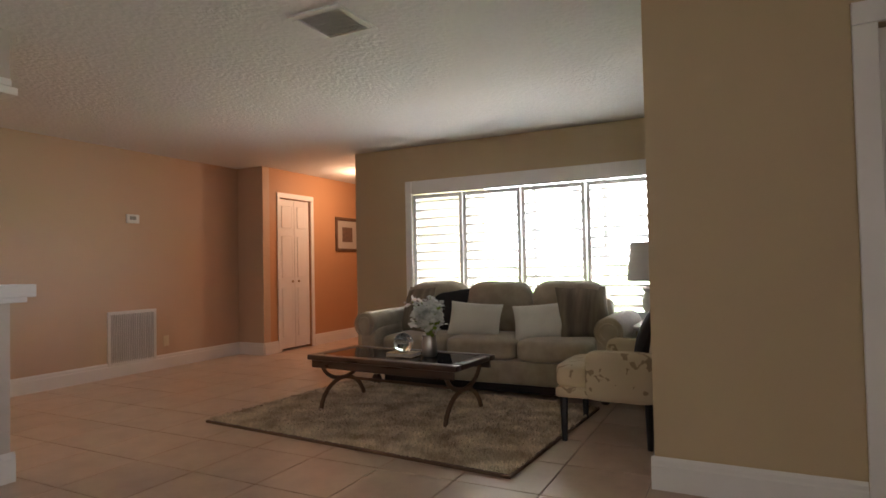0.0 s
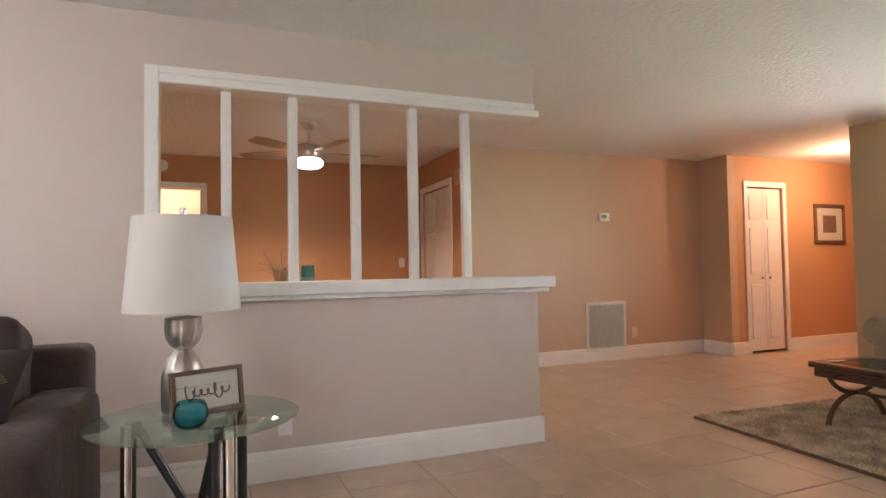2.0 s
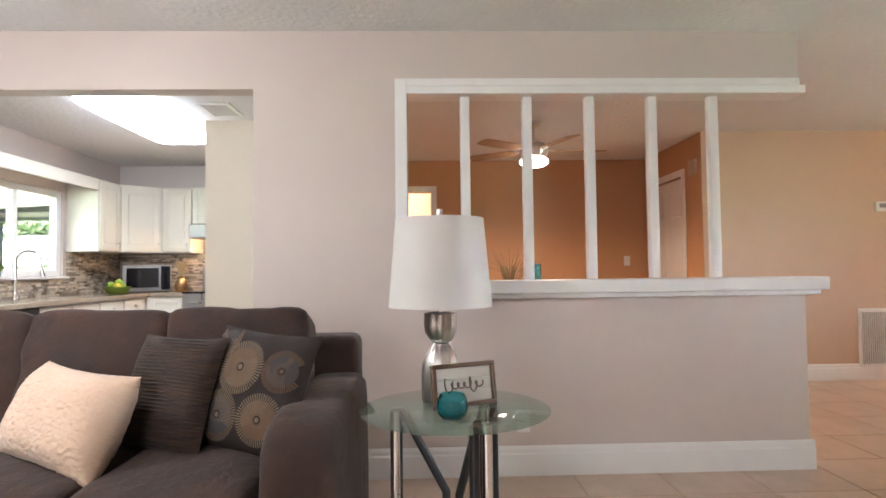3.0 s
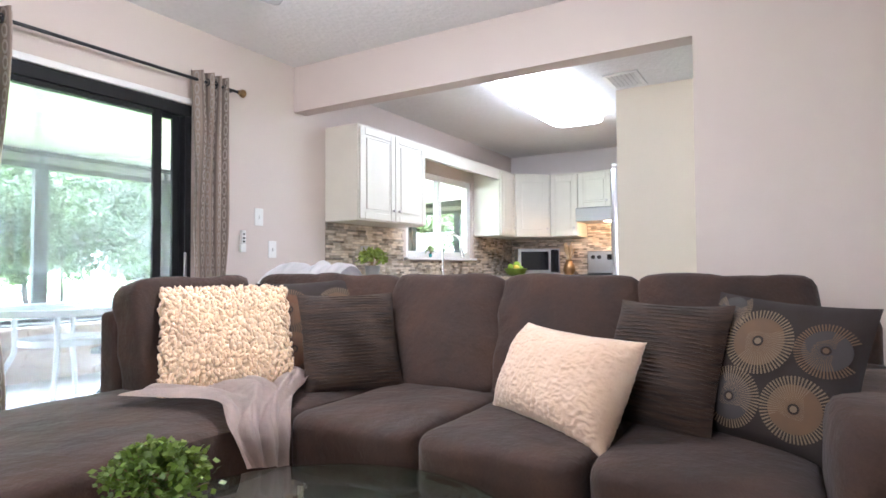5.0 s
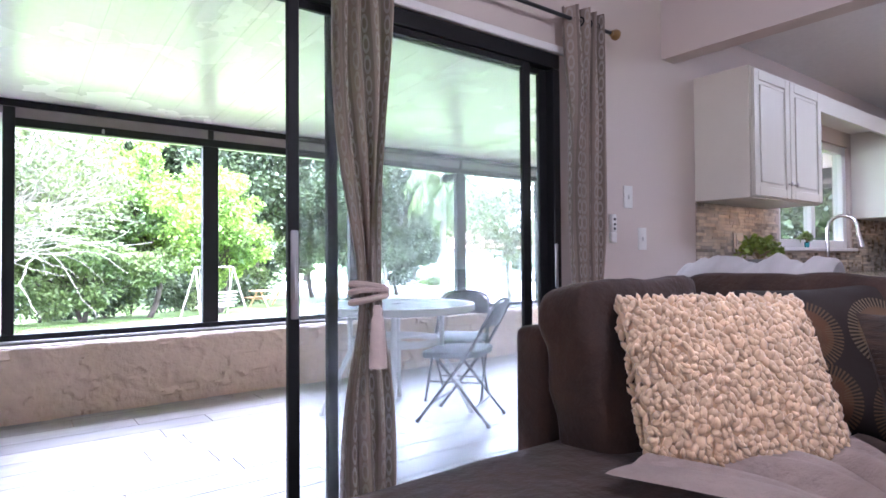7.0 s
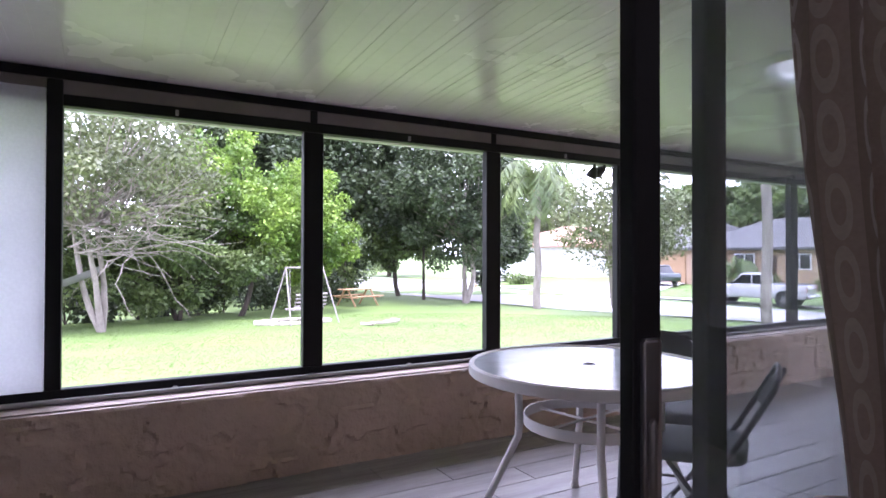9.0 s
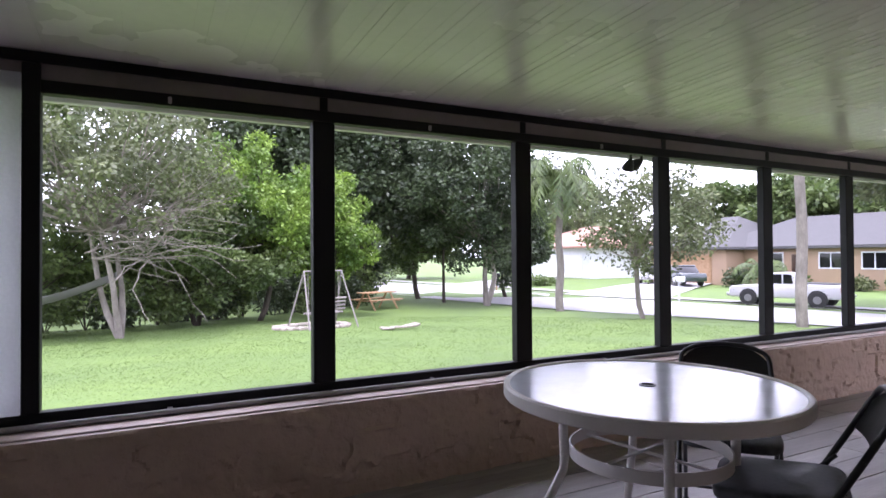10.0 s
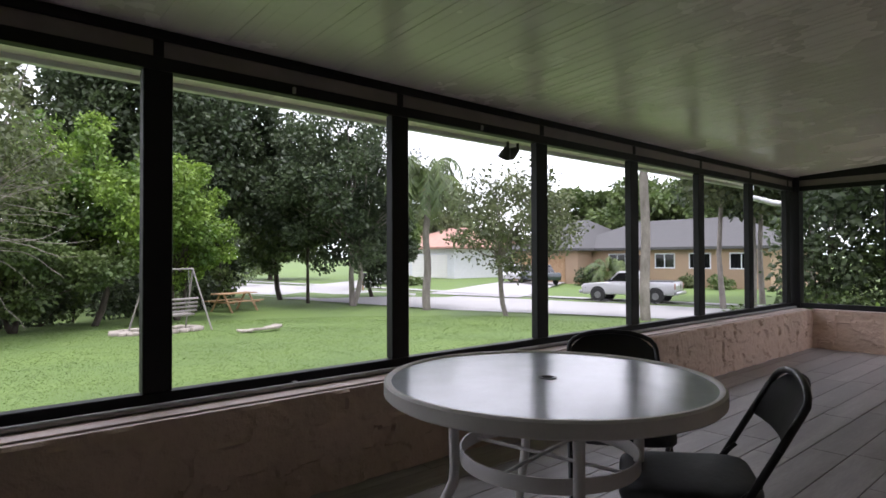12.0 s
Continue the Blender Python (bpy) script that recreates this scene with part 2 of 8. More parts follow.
TABLEGLASS = surf("rain_textured_glass", (0.68, 0.73, 0.79), 0.13, var=0.08, scale=7, fine=110, grain=0.06, bump=0.25, depth=0.0015, rvar=0.3)
WHITEMETAL = surf("white_powder_coat", (0.74, 0.72, 0.69), 0.42, col2=(0.66, 0.635, 0.60), scale=9, fine=90, grain=0.05, bump=0.1)
PANEL_THIN = leaf_mat("thin_white_vinyl_panel", (0.74, 0.74, 0.77), (0.80, 0.80, 0.82), 0.02)
PANEL_THIN.node_tree.nodes["Mix Shader"].inputs[0].default_value = 0.6
VINYL = surf("worn_black_vinyl", (0.012, 0.013, 0.016), 0.62, col2=(0.085, 0.09, 0.095), scale=13, fine=60, grain=0.35, bump=0.25, rvar=0.3)
OLIVE = surf("olive_grey_chenille", (0.34, 0.28, 0.20), 0.9, col2=(0.44, 0.37, 0.27), scale=8, fine=260, grain=0.12, bump=0.3, sheen=0.3)
OLIVE_STRIPE = surf("striped_taupe_cloth", (0.13, 0.105, 0.075), 0.85, col2=(0.29, 0.24, 0.17), scale=16, fine=120, stretch=(1, 0.2, 0.08))
WHITECLOTH = surf("white_cotton", (0.62, 0.60, 0.54), 0.85, var=0.04, scale=8, fine=260, bump=0.2)
BLACKCLOTH = surf("black_cloth", (0.012, 0.010, 0.010), 0.8, var=0.2)
GRANITE = surf("tan_granite", (0.42, 0.34, 0.25), 0.2, col2=(0.28, 0.22, 0.16), scale=40, fine=150, grain=0.3, bump=0)
MOSAIC = surf("mosaic_strip_tile", (0.40, 0.33, 0.25), 0.28, col2=(0.52, 0.45, 0.36), scale=12, island=0.65, bump=0.05)
RUG = surf("mottled_taupe_rug", (0.42, 0.31, 0.20), 0.95, col2=(0.88, 0.76, 0.58), scale=5.5, fine=60, grain=0.25, bump=0.6, depth=0.006, island=0.12)
LEAF = leaf_mat("houseplant_leaf", (0.12, 0.20, 0.025), (0.30, 0.38, 0.06))
PETAL = leaf_mat("white_petal", (0.75, 0.75, 0.70), (0.80, 0.80, 0.76), 0.1)
DRIED = surf("dried_grass", (0.30, 0.21, 0.11), 0.8, island=0.3)
POT = surf("grey_pot", (0.25, 0.25, 0.24), 0.6, var=0.1)
LEMON = surf("lemon_skin", (0.75, 0.50, 0.06), 0.4)
LIME = surf("lime_skin", (0.33, 0.50, 0.05), 0.4)
GRASS = surf("lawn_soil", (0.083, 0.142, 0.028), 0.9, col2=(0.116, 0.180, 0.040), scale=0.55, fine=26, grain=0.2, bump=0.3, depth=0.015)
BLADE = leaf_mat("grass_blade", (0.092, 0.155, 0.031), (0.130, 0.195, 0.045), 0.10)
ASPHALT = surf("pale_concrete_road", (0.32, 0.315, 0.31), 0.85, var=0.08, scale=0.5, fine=40, grain=0.1, bump=0.3)
DRIVE = surf("grey_driveway", (0.34, 0.33, 0.33), 0.85, var=0.1, scale=0.6, fine=40, grain=0.1)
BARK = surf("grey_bark", (0.16, 0.14, 0.12), 0.9, col2=(0.29, 0.26, 0.23), scale=4, fine=30, grain=0.3, bump=0.7, depth=0.02, stretch=(1, 1, 0.4))
BARK_DARK = surf("dark_bark", (0.05, 0.04, 0.03), 0.9, var=0.3, scale=4, fine=30, grain=0.3, bump=0.7, depth=0.02)
LEAF_BRIGHT = leaf_mat("bright_green_leaf", (0.055, 0.125, 0.018), (0.22, 0.33, 0.05))
LEAF_MID = leaf_mat("mid_green_leaf", (0.055, 0.095, 0.028), (0.14, 0.19, 0.055))
LEAF_DARK = leaf_mat("dark_green_leaf", (0.026, 0.045, 0.020), (0.075, 0.105, 0.042))
LEAF_OLIVE = leaf_mat("olive_leaf", (0.065, 0.085, 0.035), (0.15, 0.175, 0.075))
HOUSEWALL = surf("tan_house_stucco", (0.36, 0.255, 0.17), 0.85, var=0.06, scale=1)
ROOFING = surf("grey_shingle", (0.078, 0.077, 0.078), 0.9, var=0.15, scale=2, fine=12, grain=0.25, bump=0.4, stretch=(1, 1, 4))
ROOF_RED = surf("red_clay_roof", (0.36, 0.21, 0.165), 0.9, var=0.15, scale=2, fine=12)
CARPAINT = surf("silver_car_paint", (0.50, 0.50, 0.51), 0.3, metal=0.3, var=0.02, coat=0.5, bump=0)
CARDARK = surf("dark_car_paint", (0.03, 0.04, 0.045), 0.25, var=0.02, coat=0.5, bump=0)
WHEELRIM = surf("dull_wheel_metal", (0.20, 0.20, 0.20), 0.5, metal=0.6, var=0.15, scale=9)
RUBBER = surf("tyre_rubber", (0.02, 0.02, 0.02), 0.8)
TEAKWOOD = surf("weathered_orange_wood", (0.33, 0.20, 0.10), 0.8, col2=(0.42, 0.28, 0.16), scale=5)
STONE = surf("pale_paver", (0.32, 0.285, 0.25), 0.9, var=0.15, scale=5, each=0.15)


def chain_cloth(name, dark, light, nu, nv):
    """Drapery cloth with rows of pale links woven over taupe bands."""
    m, n, l, p = nodes_of(name)
    sep = n.new("ShaderNodeSeparateXYZ")
    uv = n.new("ShaderNodeUVMap")
    l.new(uv.outputs[0], sep.inputs[0])
    u = math_node(n, l, "MULTIPLY", sep.outputs[0], nu)
    v = math_node(n, l, "MULTIPLY", sep.outputs[1], nv)
    fu = math_node(n, l, "SUBTRACT", math_node(n, l, "FRACT", u), 0.5)
    fv = math_node(n, l, "SUBTRACT", math_node(n, l, "FRACT", v), 0.5)
    d = math_node(n, l, "SQRT", math_node(n, l, "ADD", math_node(n, l, "MULTIPLY", math_node(n, l, "MULTIPLY", fu, fu), 3.0), math_node(n, l, "MULTIPLY", fv, fv)))
    ring = math_node(n, l, "LESS_THAN", math_node(n, l, "ABSOLUTE", math_node(n, l, "SUBTRACT", d, 0.36)), 0.10)
    band = math_node(n, l, "LESS_THAN", math_node(n, l, "FRACT", math_node(n, l, "MULTIPLY", sep.outputs[0], nu * 0.5)), 0.5)
    base = mix_rgb(n, l, band, rgb(dark), rgb([c * 1.5 for c in dark]))
    geo = n.new("ShaderNodeNewGeometry")
    g = ramp(n, l, noise_fac(n, l, geo.outputs["Position"], 180, 3), 0.2, 0.8)
    colour = mix_rgb(n, l, math_node(n, l, "MULTIPLY", ring, 0.6), base, rgb(light))
    colour = mix_rgb(n, l, 0.18, colour, g, "MULTIPLY")
    l.new(colour, p.inputs["Base Color"])
    p.inputs["Roughness"].default_value, p.inputs["Sheen Weight"].default_value = 0.8, 0.2
    tr, mx = n.new("ShaderNodeBsdfTranslucent"), n.new("ShaderNodeMixShader")
    mx.inputs[0].default_value = 0.42
    l.new(colour, tr.inputs[0])
    l.new(p.outputs[0], mx.inputs[1])
    l.new(tr.outputs[0], mx.inputs[2])
    l.new(mx.outputs[0], n["Material Output"].inputs[0])
    return m


def script_cloth(name):
    """Cream upholstery with faded brown handwriting-like flourishes."""
    m, n, l, p = nodes_of(name)
    geo = n.new("ShaderNodeNewGeometry")
    w = n.new("ShaderNodeTexWave")
    w.wave_type = "RINGS"
    w.inputs["Scale"].default_value, w.inputs["Distortion"].default_value, w.inputs["Detail"].default_value = 5.0, 9.0, 2.0
    w.inputs["Detail Scale"].default_value = 1.6
    l.new(geo.outputs["Position"], w.inputs["Vector"])
    line = math_node(n, l, "GREATER_THAN", w.outputs[1], 0.90)
    patch = math_node(n, l, "GREATER_THAN", noise_fac(n, l, geo.outputs["Position"], 9, 2), 0.48)
    k = math_node(n, l, "MULTIPLY", math_node(n, l, "MULTIPLY", line, patch), 0.7)
    l.new(mix_rgb(n, l, k, rgb((0.55, 0.45, 0.30)), rgb((0.20, 0.13, 0.07))), p.inputs["Base Color"])
    p.inputs["Roughness"].default_value = 0.85
    return m


CURTAIN = chain_cloth("taupe_chain_curtain", (0.29, 0.23, 0.19), (0.60, 0.54, 0.48), 14, 30)
SCRIPT = script_cloth("cream_script_cloth")
FROST = glow("frosted_panel", (0.97, 0.99, 1.0), 0.9)
FANBLADE = surf("pale_grey_fan_blade", (0.36, 0.35, 0.34), 0.5, var=0.06, scale=6, bump=0.05)
FANGLOW = glow("lit_fan_globe", (1.0, 0.86, 0.70), 0.9)

# ---- building helpers ----
def thing(name, label, category, group="", base=(0, 0, 0), kind=""):
    ob = new(name)
    ob.empty_display_size = 0.1
    ob.matrix_basis = Matrix.Translation(base)
    return tagged(ob, label, category, group, kind)


def finish(ob, bm, material, smooth=40):
    me = ob.data
    bm.normal_update()
    bm.to_mesh(me)
    bm.free()
    for m in material if isinstance(material, (list, tuple)) else (material,):
        me.materials.append(m)
    if smooth:
        me.shade_smooth()
        me.set_sharp_from_angle(angle=radians(smooth))
    return ob


def part(name, bm, material, parent=None, label="", smooth=40):
    """A bmesh in world coordinates as one mesh object under a thing or a part."""
    ob = finish(new(name, bpy.data.meshes.new(name)), bm, material, smooth)
    if parent is not None:
        m = Matrix.Identity(4)
        up = parent
        while up is not None:
            m = (up.matrix_basis if up.parent is None else up.matrix_parent_inverse @ up.matrix_basis) @ m
            up = up.parent
        ob.parent, ob.matrix_parent_inverse = parent, m.inverted()
    if label:
        tagged(ob, label)
    return ob


def setting(name, bm, material, label="", category="", smooth=0):
    return tagged(finish(new(name, bpy.data.meshes.new(name)), bm, material, smooth), label, category, "", "structure")


def box(bm, x0, x1, y0, y1, z0, z1):
    v = [bm.verts.new((x, y, z)) for x in (min(x0, x1), max(x0, x1)) for y in (min(y0, y1), max(y0, y1)) for z in (min(z0, z1), max(z0, z1))]
    for f in ((0, 1, 3, 2), (4, 6, 7, 5), (0, 4, 5, 1), (2, 3, 7, 6), (0, 2, 6, 4), (1, 5, 7, 3)):
        bm.faces.new([v[i] for i in f])
    return v


def bx(x0, x1, y0, y1, z0, z1, bevel=0.004, seg=1):
    bm = bmesh.new()
    box(bm, x0, x1, y0, y1, z0, z1)
    if bevel:
        bmesh.ops.bevel(bm, geom=bm.edges[:], offset=bevel, segments=seg, affect="EDGES", profile=0.5)
    return bm


def boxes(*lots, bevel=0.0):
    bm = bmesh.new()
    for b in lots:
        box(bm, *b)
    if bevel:
        bmesh.ops.bevel(bm, geom=bm.edges[:], offset=bevel, segments=1, affect="EDGES", profile=0.5)
    return bm


def tube(bm, pts, r, n=10, r1=None, caps=True):
    """A round bar along points; r1: the radius at its end."""
    pts = [Vector(p) for p in pts]
    rings, side = [], None
    for i, p in enumerate(pts):
        d = (pts[min(i + 1, len(pts) - 1)] - pts[max(i - 1, 0)]).normalized()
        if side is None:
            side = d.orthogonal().normalized()
        else:
            side = (side - d * side.dot(d)).normalized()
        up = d.cross(side)
        rr = r if r1 is None else r + (r1 - r) * i / (len(pts) - 1)
        rings.append([bm.verts.new(p + (side * math.cos(a) + up * math.sin(a)) * rr) for a in (2 * math.pi * k / n for k in range(n))])
    for a, b in zip(rings, rings[1:]):
        for k in range(n):
            bm.faces.new((a[k], a[(k + 1) % n], b[(k + 1) % n], b[k]))
    if caps:
        bm.faces.new(rings[0][::-1])
        bm.faces.new(rings[-1])
    return bm


def rod(p0, p1, r, n=12, r1=None):
    return tube(bmesh.new(), [p0, p1], r, n, r1)


def lathe(profile, at=(0, 0, 0), n=28, bm=None, lobes=0, depth=0.0):
    """A turned body from (radius, height) pairs; lobes: fluted into so many ribs."""
    bm = bm or bmesh.new()
    rings = []
    for r, z in profile:
        ring = []
        for k in range(n):
            a = 2 * math.pi * k / n
            rr = max(r, 0.0004) * (1 - depth * abs(math.sin(lobes * a / 2)) ** 6 if lobes else 1)
            ring.append(bm.verts.new((at[0] + rr * math.cos(a), at[1] + rr * math.sin(a), at[2] + z)))
        rings.append(ring)
    for a, b in zip(rings, rings[1:]):
        for k in range(n):
            bm.faces.new((a[k], a[(k + 1) % n], b[(k + 1) % n], b[k]))
    bm.faces.new(rings[0][::-1])
    bm.faces.new(rings[-1])
    return bm


def cushion(w, d, h, k=5.0, cuts=9, puff=0.0, wrinkle=0.006, seed=0, wave=3.0):
    """A soft block of w x d x h about the origin: rounded edges, a crowned top, slight wrinkles."""
    bm = bmesh.new()
    bmesh.ops.create_cube(bm, size=2)
    bmesh.ops.subdivide_edges(bm, edges=bm.edges[:], cuts=cuts, use_grid_fill=True)
    for v in bm.verts:
        p = v.co
        m = max(abs(p.x), abs(p.y), abs(p.z))
        q = p * (m / max(1e-6, (abs(p.x) ** k + abs(p.y) ** k + abs(p.z) ** k) ** (1 / k)))
        crown = 1 + puff * (1 - q.x ** 2) * (1 - q.y ** 2)
        c = Vector((q.x * w / 2, q.y * d / 2, q.z * h / 2 * crown))
        c += Vector(noise.noise_vector(c * wave + Vector((seed * 7.3, seed, 3 * seed)))) * wrinkle
        c += Vector(noise.noise_vector(c * wave * 4 + Vector((seed * 2.3, seed, seed)))) * wrinkle * 0.4
        v.co = c
    return bm


def pillow_height(u, v, d):
    return d * 0.5 * max(0.0, (1 - abs(u) ** 2.6)) ** 0.55 * max(0.0, (1 - abs(v) ** 2.6)) ** 0.55


def pillow(w, h, d, n=18, wrinkle=0.006, seed=0, pinch=0.06):
    """A stuffed pillow in the xz plane, facing -y, about its middle."""
    bm = bmesh.new()
    sides = []
    for s in (-1, 1):
        grid = []
        for i in range(n + 1):
            row = []
            for j in range(n + 1):
                u, v = 2 * i / n - 1, 2 * j / n - 1
                k = 1 - pinch * (1 - abs(u * v)) * (abs(u) ** 8 + abs(v) ** 8) / 2
                x, z = u * w / 2 * (1 - pinch * (1 - v * v) * abs(u) ** 3), v * h / 2 * (1 - pinch * (1 - u * u) * abs(v) ** 3)
                y = s * pillow_height(u, v, d)
                c = Vector((x, y, z))
                edge = (1 - u ** 6) * (1 - v ** 6)
                c += Vector(noise.noise_vector(c * 7 + Vector((seed, 2 * seed, s)))) * wrinkle * edge
                row.append(bm.verts.new(c))
            grid.append(row)
        for i in range(n):
            for j in range(n):
                f = (grid[i][j], grid[i + 1][j], grid[i + 1][j + 1], grid[i][j + 1])
                bm.faces.new(f if s < 0 else f[::-1])
        sides.append(grid)
    bmesh.ops.remove_doubles(bm, verts=bm.verts[:], dist=0.0004)
    return bm


def moved(bm, m):
    bmesh.ops.transform(bm, matrix=m, verts=bm.verts[:])
    return bm


def wall(name, axis, a0, a1, s0, s1, z0, z1, openings=(), mats=(None, None), label="", cat="wall"):
    """A wall from a0 to a1 thick, running s0 to s1; openings (s from, s to, z from, z to) go through it. mats: the two faces' paint."""
    bm = bmesh.new()

    def slab(p, q, lo, hi):
        if q - p > 1e-4 and hi - lo > 1e-4:
            box(bm, a0, a1, p, q, lo, hi) if axis == "x" else box(bm, p, q, a0, a1, lo, hi)

    s = s0
    for p, q, lo, hi in sorted(openings):
        slab(s, p, z0, z1)
        slab(p, q, z0, lo)
        slab(p, q, hi, z1)
        s = q
    slab(s, s1, z0, z1)
    bm.normal_update()
    i = 0 if axis == "x" else 1
    for f in bm.faces:
        f.material_index = 0 if f.normal[i] < -0.5 else 1
    return setting(name, bm, mats, label, cat)


def baseboard(x0, y0, x1, y1, nx, ny, h=0.158):
    """A white skirting along a wall's foot from one point to another; (nx, ny) points into the room."""
    d = Vector((x1 - x0, y1 - y0, 0))
    bm = bmesh.new()
    prof = [(0.0, 0.0), (0.016, 0.0), (0.016, h * 0.72), (0.012, h * 0.78), (0.012, h * 0.9), (0.006, h), (0.0, h)]
    ends = []
    for p in (Vector((x0, y0, 0)), Vector((x1, y1, 0))):
        ends.append([bm.verts.new(p + Vector((nx * (o + 0.001), ny * (o + 0.001), z + 0.001))) for o, z in prof])
    n = len(prof)
    for k in range(n):
        bm.faces.new((ends[0][k], ends[0][(k + 1) % n], ends[1][(k + 1) % n], ends[1][k]))
    bm.faces.new(ends[0]), bm.faces.new(ends[1][::-1])
    bmesh.ops.recalc_face_normals(bm, faces=bm.faces[:])
    return setting("baseboard", bm, TRIM, "white painted wooden baseboard along the wall", "baseboard")


def leaves(bm, at, size, n, spread, rng, flat=0.5, long=2.0):
    """n pointed leaves scattered round a place."""
    for _ in range(n):
        p = Vector(at) + Vector((rng.gauss(0, 1) * spread[0], rng.gauss(0, 1) * spread[1], rng.gauss(0, 1) * spread[2]))
        d = Vector((rng.gauss(0, 1), rng.gauss(0, 1), rng.gauss(0, 1) * flat)).normalized()
        side = d.cross(Vector((rng.gauss(0, 0.5), rng.gauss(0, 0.5), 1))).normalized()
        s = size * rng.uniform(0.6, 1.3)
        v = [bm.verts.new(q) for q in (p, p + d * s * 0.5 + side * s / long / 1.3, p + d * s, p + d * s * 0.5 - side * s / long / 1.3)]
        bm.faces.new(v)

# ---- the house: walls, ceilings, openings ----
H = 2.44
wall("wall_south", "y", -4.20, -4.08, -6.95, 2.60, 0, H + 0.06, [(-5.88, -4.60, 1.10, 1.93), (-2.37, 0.10, 0, 1.97)], (STUCCO, WALL), "pale beige painted wall with the patio door")
wall("wall_half", "x", -3.32, -3.20, -4.08, 1.60, 0, H, [(-4.08, -1.44, 0, 2.117), (-0.60, 1.60, 0.955, 2.13)], (WALL_ORANGE, WALL), "beige painted half wall below a spindle opening")
wall("wall_vent", "x", -5.72, -5.60, 2.32, 5.50, 0, H, (), (WALL_WARM, WALL_WARM), "warm beige wall with a return-air grille")
wall("wall_nook", "y", 5.50, 5.62, -5.72, -5.16, 0, H, (), (WALL_WARM, WALL_WARM), "short tan wall beside the closet")
# the hall lamp's orange light is put into this wall's paint
wall("wall_closet", "x", -5.28, -5.16, 5.62, 9.0, 0, H, [(5.81, 6.43, 0, 2.06)], (WALL_ORANGE, WALL_ORANGE), "hall wall with lamp light painted in as orange, and a closet door")
# unseen walls added behind two closed doors, to stop light leaking in
wall("wall_closet_blocker", "x", -5.82, -5.72, 5.62, 6.8, 0, H, (), (WALL_WARM, WALL_WARM))
wall("wall_closet_blocker_side", "y", 6.7, 6.8, -5.72, -5.28, 0, H, (), (WALL_WARM, WALL_WARM))
wall("wall_door_blocker", "y", 2.9, 3.0, -7.17, -5.72, 0, H, (), (WALL_WARM, WALL_WARM))
wall("wall_door_blocker_side", "x", -7.17, -7.05, 2.32, 2.9, 0, H, (), (WALL_WARM, WALL_WARM))
wall("wall_front", "y", 5.50, 5.64, -3.70, 2.60, 0, H, [(-2.93, -0.18, 0.56, 1.98)], (WALL_TAN, WALL_TAN), "tan wall with a shuttered window")
# hall walls, with the same orange light in their colour
wall("wall_hall_east", "x", -3.70, -3.58, 5.64, 9.0, 0, H, (), (WALL_ORANGE, WALL_TAN))
wall("wall_hall_end", "y", 9.0, 9.12, -5.28, -3.58, 0, H, (), (WALL_ORANGE, WALL_ORANGE))
wall("wall_stub", "y", 2.88, 3.0, -0.09, 2.60, 0, H, [(0.86, 1.66, 0, 2.10)], (WALL_TAN, WALL_TAN), "tan painted stub wall between the two rooms")
wall("wall_foyer", "y", 3.9, 4.0, 0.5, 2.0, 0, H, (), (WALL_TAN, WALL_TAN))
# its opening is added for the fill lamp, with a board closing it
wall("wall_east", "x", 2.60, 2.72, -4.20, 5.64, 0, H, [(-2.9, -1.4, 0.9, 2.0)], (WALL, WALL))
setting("fill_lamp_board", boxes((2.69, 2.719, -2.9, -1.4, 0.9, 2.0)), TRIM, "white board behind the added fill lamp", "window")
wall("wall_dining_north", "y", 2.20, 2.32, -7.05, -5.60, 0, H, [(-6.90, -6.03, 0, 2.07)], (WALL_ORANGE, WALL_WARM), "terracotta painted dining room wall")
wall("wall_dining_west", "x", -7.17, -7.05, -1.44, 2.32, 0, H, [(-1.25, -0.43, 0, 2.06)], (WALL_ORANGE, WALL_ORANGE), "terracotta painted wall with a passage")
wall("wall_passage", "x", -8.50, -8.40, -2.2, 0.6, 0, H, (), (WALL_ORANGE, WALL_WARM))
wall("wall_passage_side", "y", 0.5, 0.6, -8.40, -7.17, 0, H, (), (WALL_WARM, WALL_WARM))
wall("wall_passage_south", "y", -2.2, -2.1, -8.40, -7.17, 0, H, (), (WALL_WARM, WALL_WARM))
wall("wall_kitchen_north", "y", -1.44, -1.32, -7.05, -3.32, 0, H, (), (WALL_PALE, WALL_ORANGE))
wall("wall_fridge", "x", -4.17, -4.14, -2.045, -1.44, 0, 2.19, (), (FRIDGE_PANEL, FRIDGE_PANEL), "cream painted wall beside the refrigerator")
wall("wall_kitchen_west", "x", -7.07, -6.95, -4.20, -1.44, 0, H, (), (WALL_PALE, WALL_PALE), "pale grey kitchen wall")
setting("ceiling", boxes((-7.2, 2.8, -1.50, 9.2, H, H + 0.12), (-3.26, 2.8, -4.25, -1.50, H + 0.001, H + 0.12)), CEIL, "off-white textured ceiling", "ceiling")
setting("ceiling_kitchen", boxes((-7.0, -3.322, -4.079, -1.442, 2.38, 2.5)), CEIL, "white textured kitchen ceiling", "ceiling")
setting("ceiling_passage", boxes((-8.5, -7.2, -2.2, 0.6, H, H + 0.1)), CEIL, "", "ceiling")
bulb("passage_bulb", (-7.8, -0.8, 2.2), 3, (1.0, 0.72, 0.5), 0.08)
setting("floor", boxes((-8.5, 2.7, -4.08, 9.1, -0.30, -0.006)), GROUT, "tan grout bed under the floor tiles", "floor")

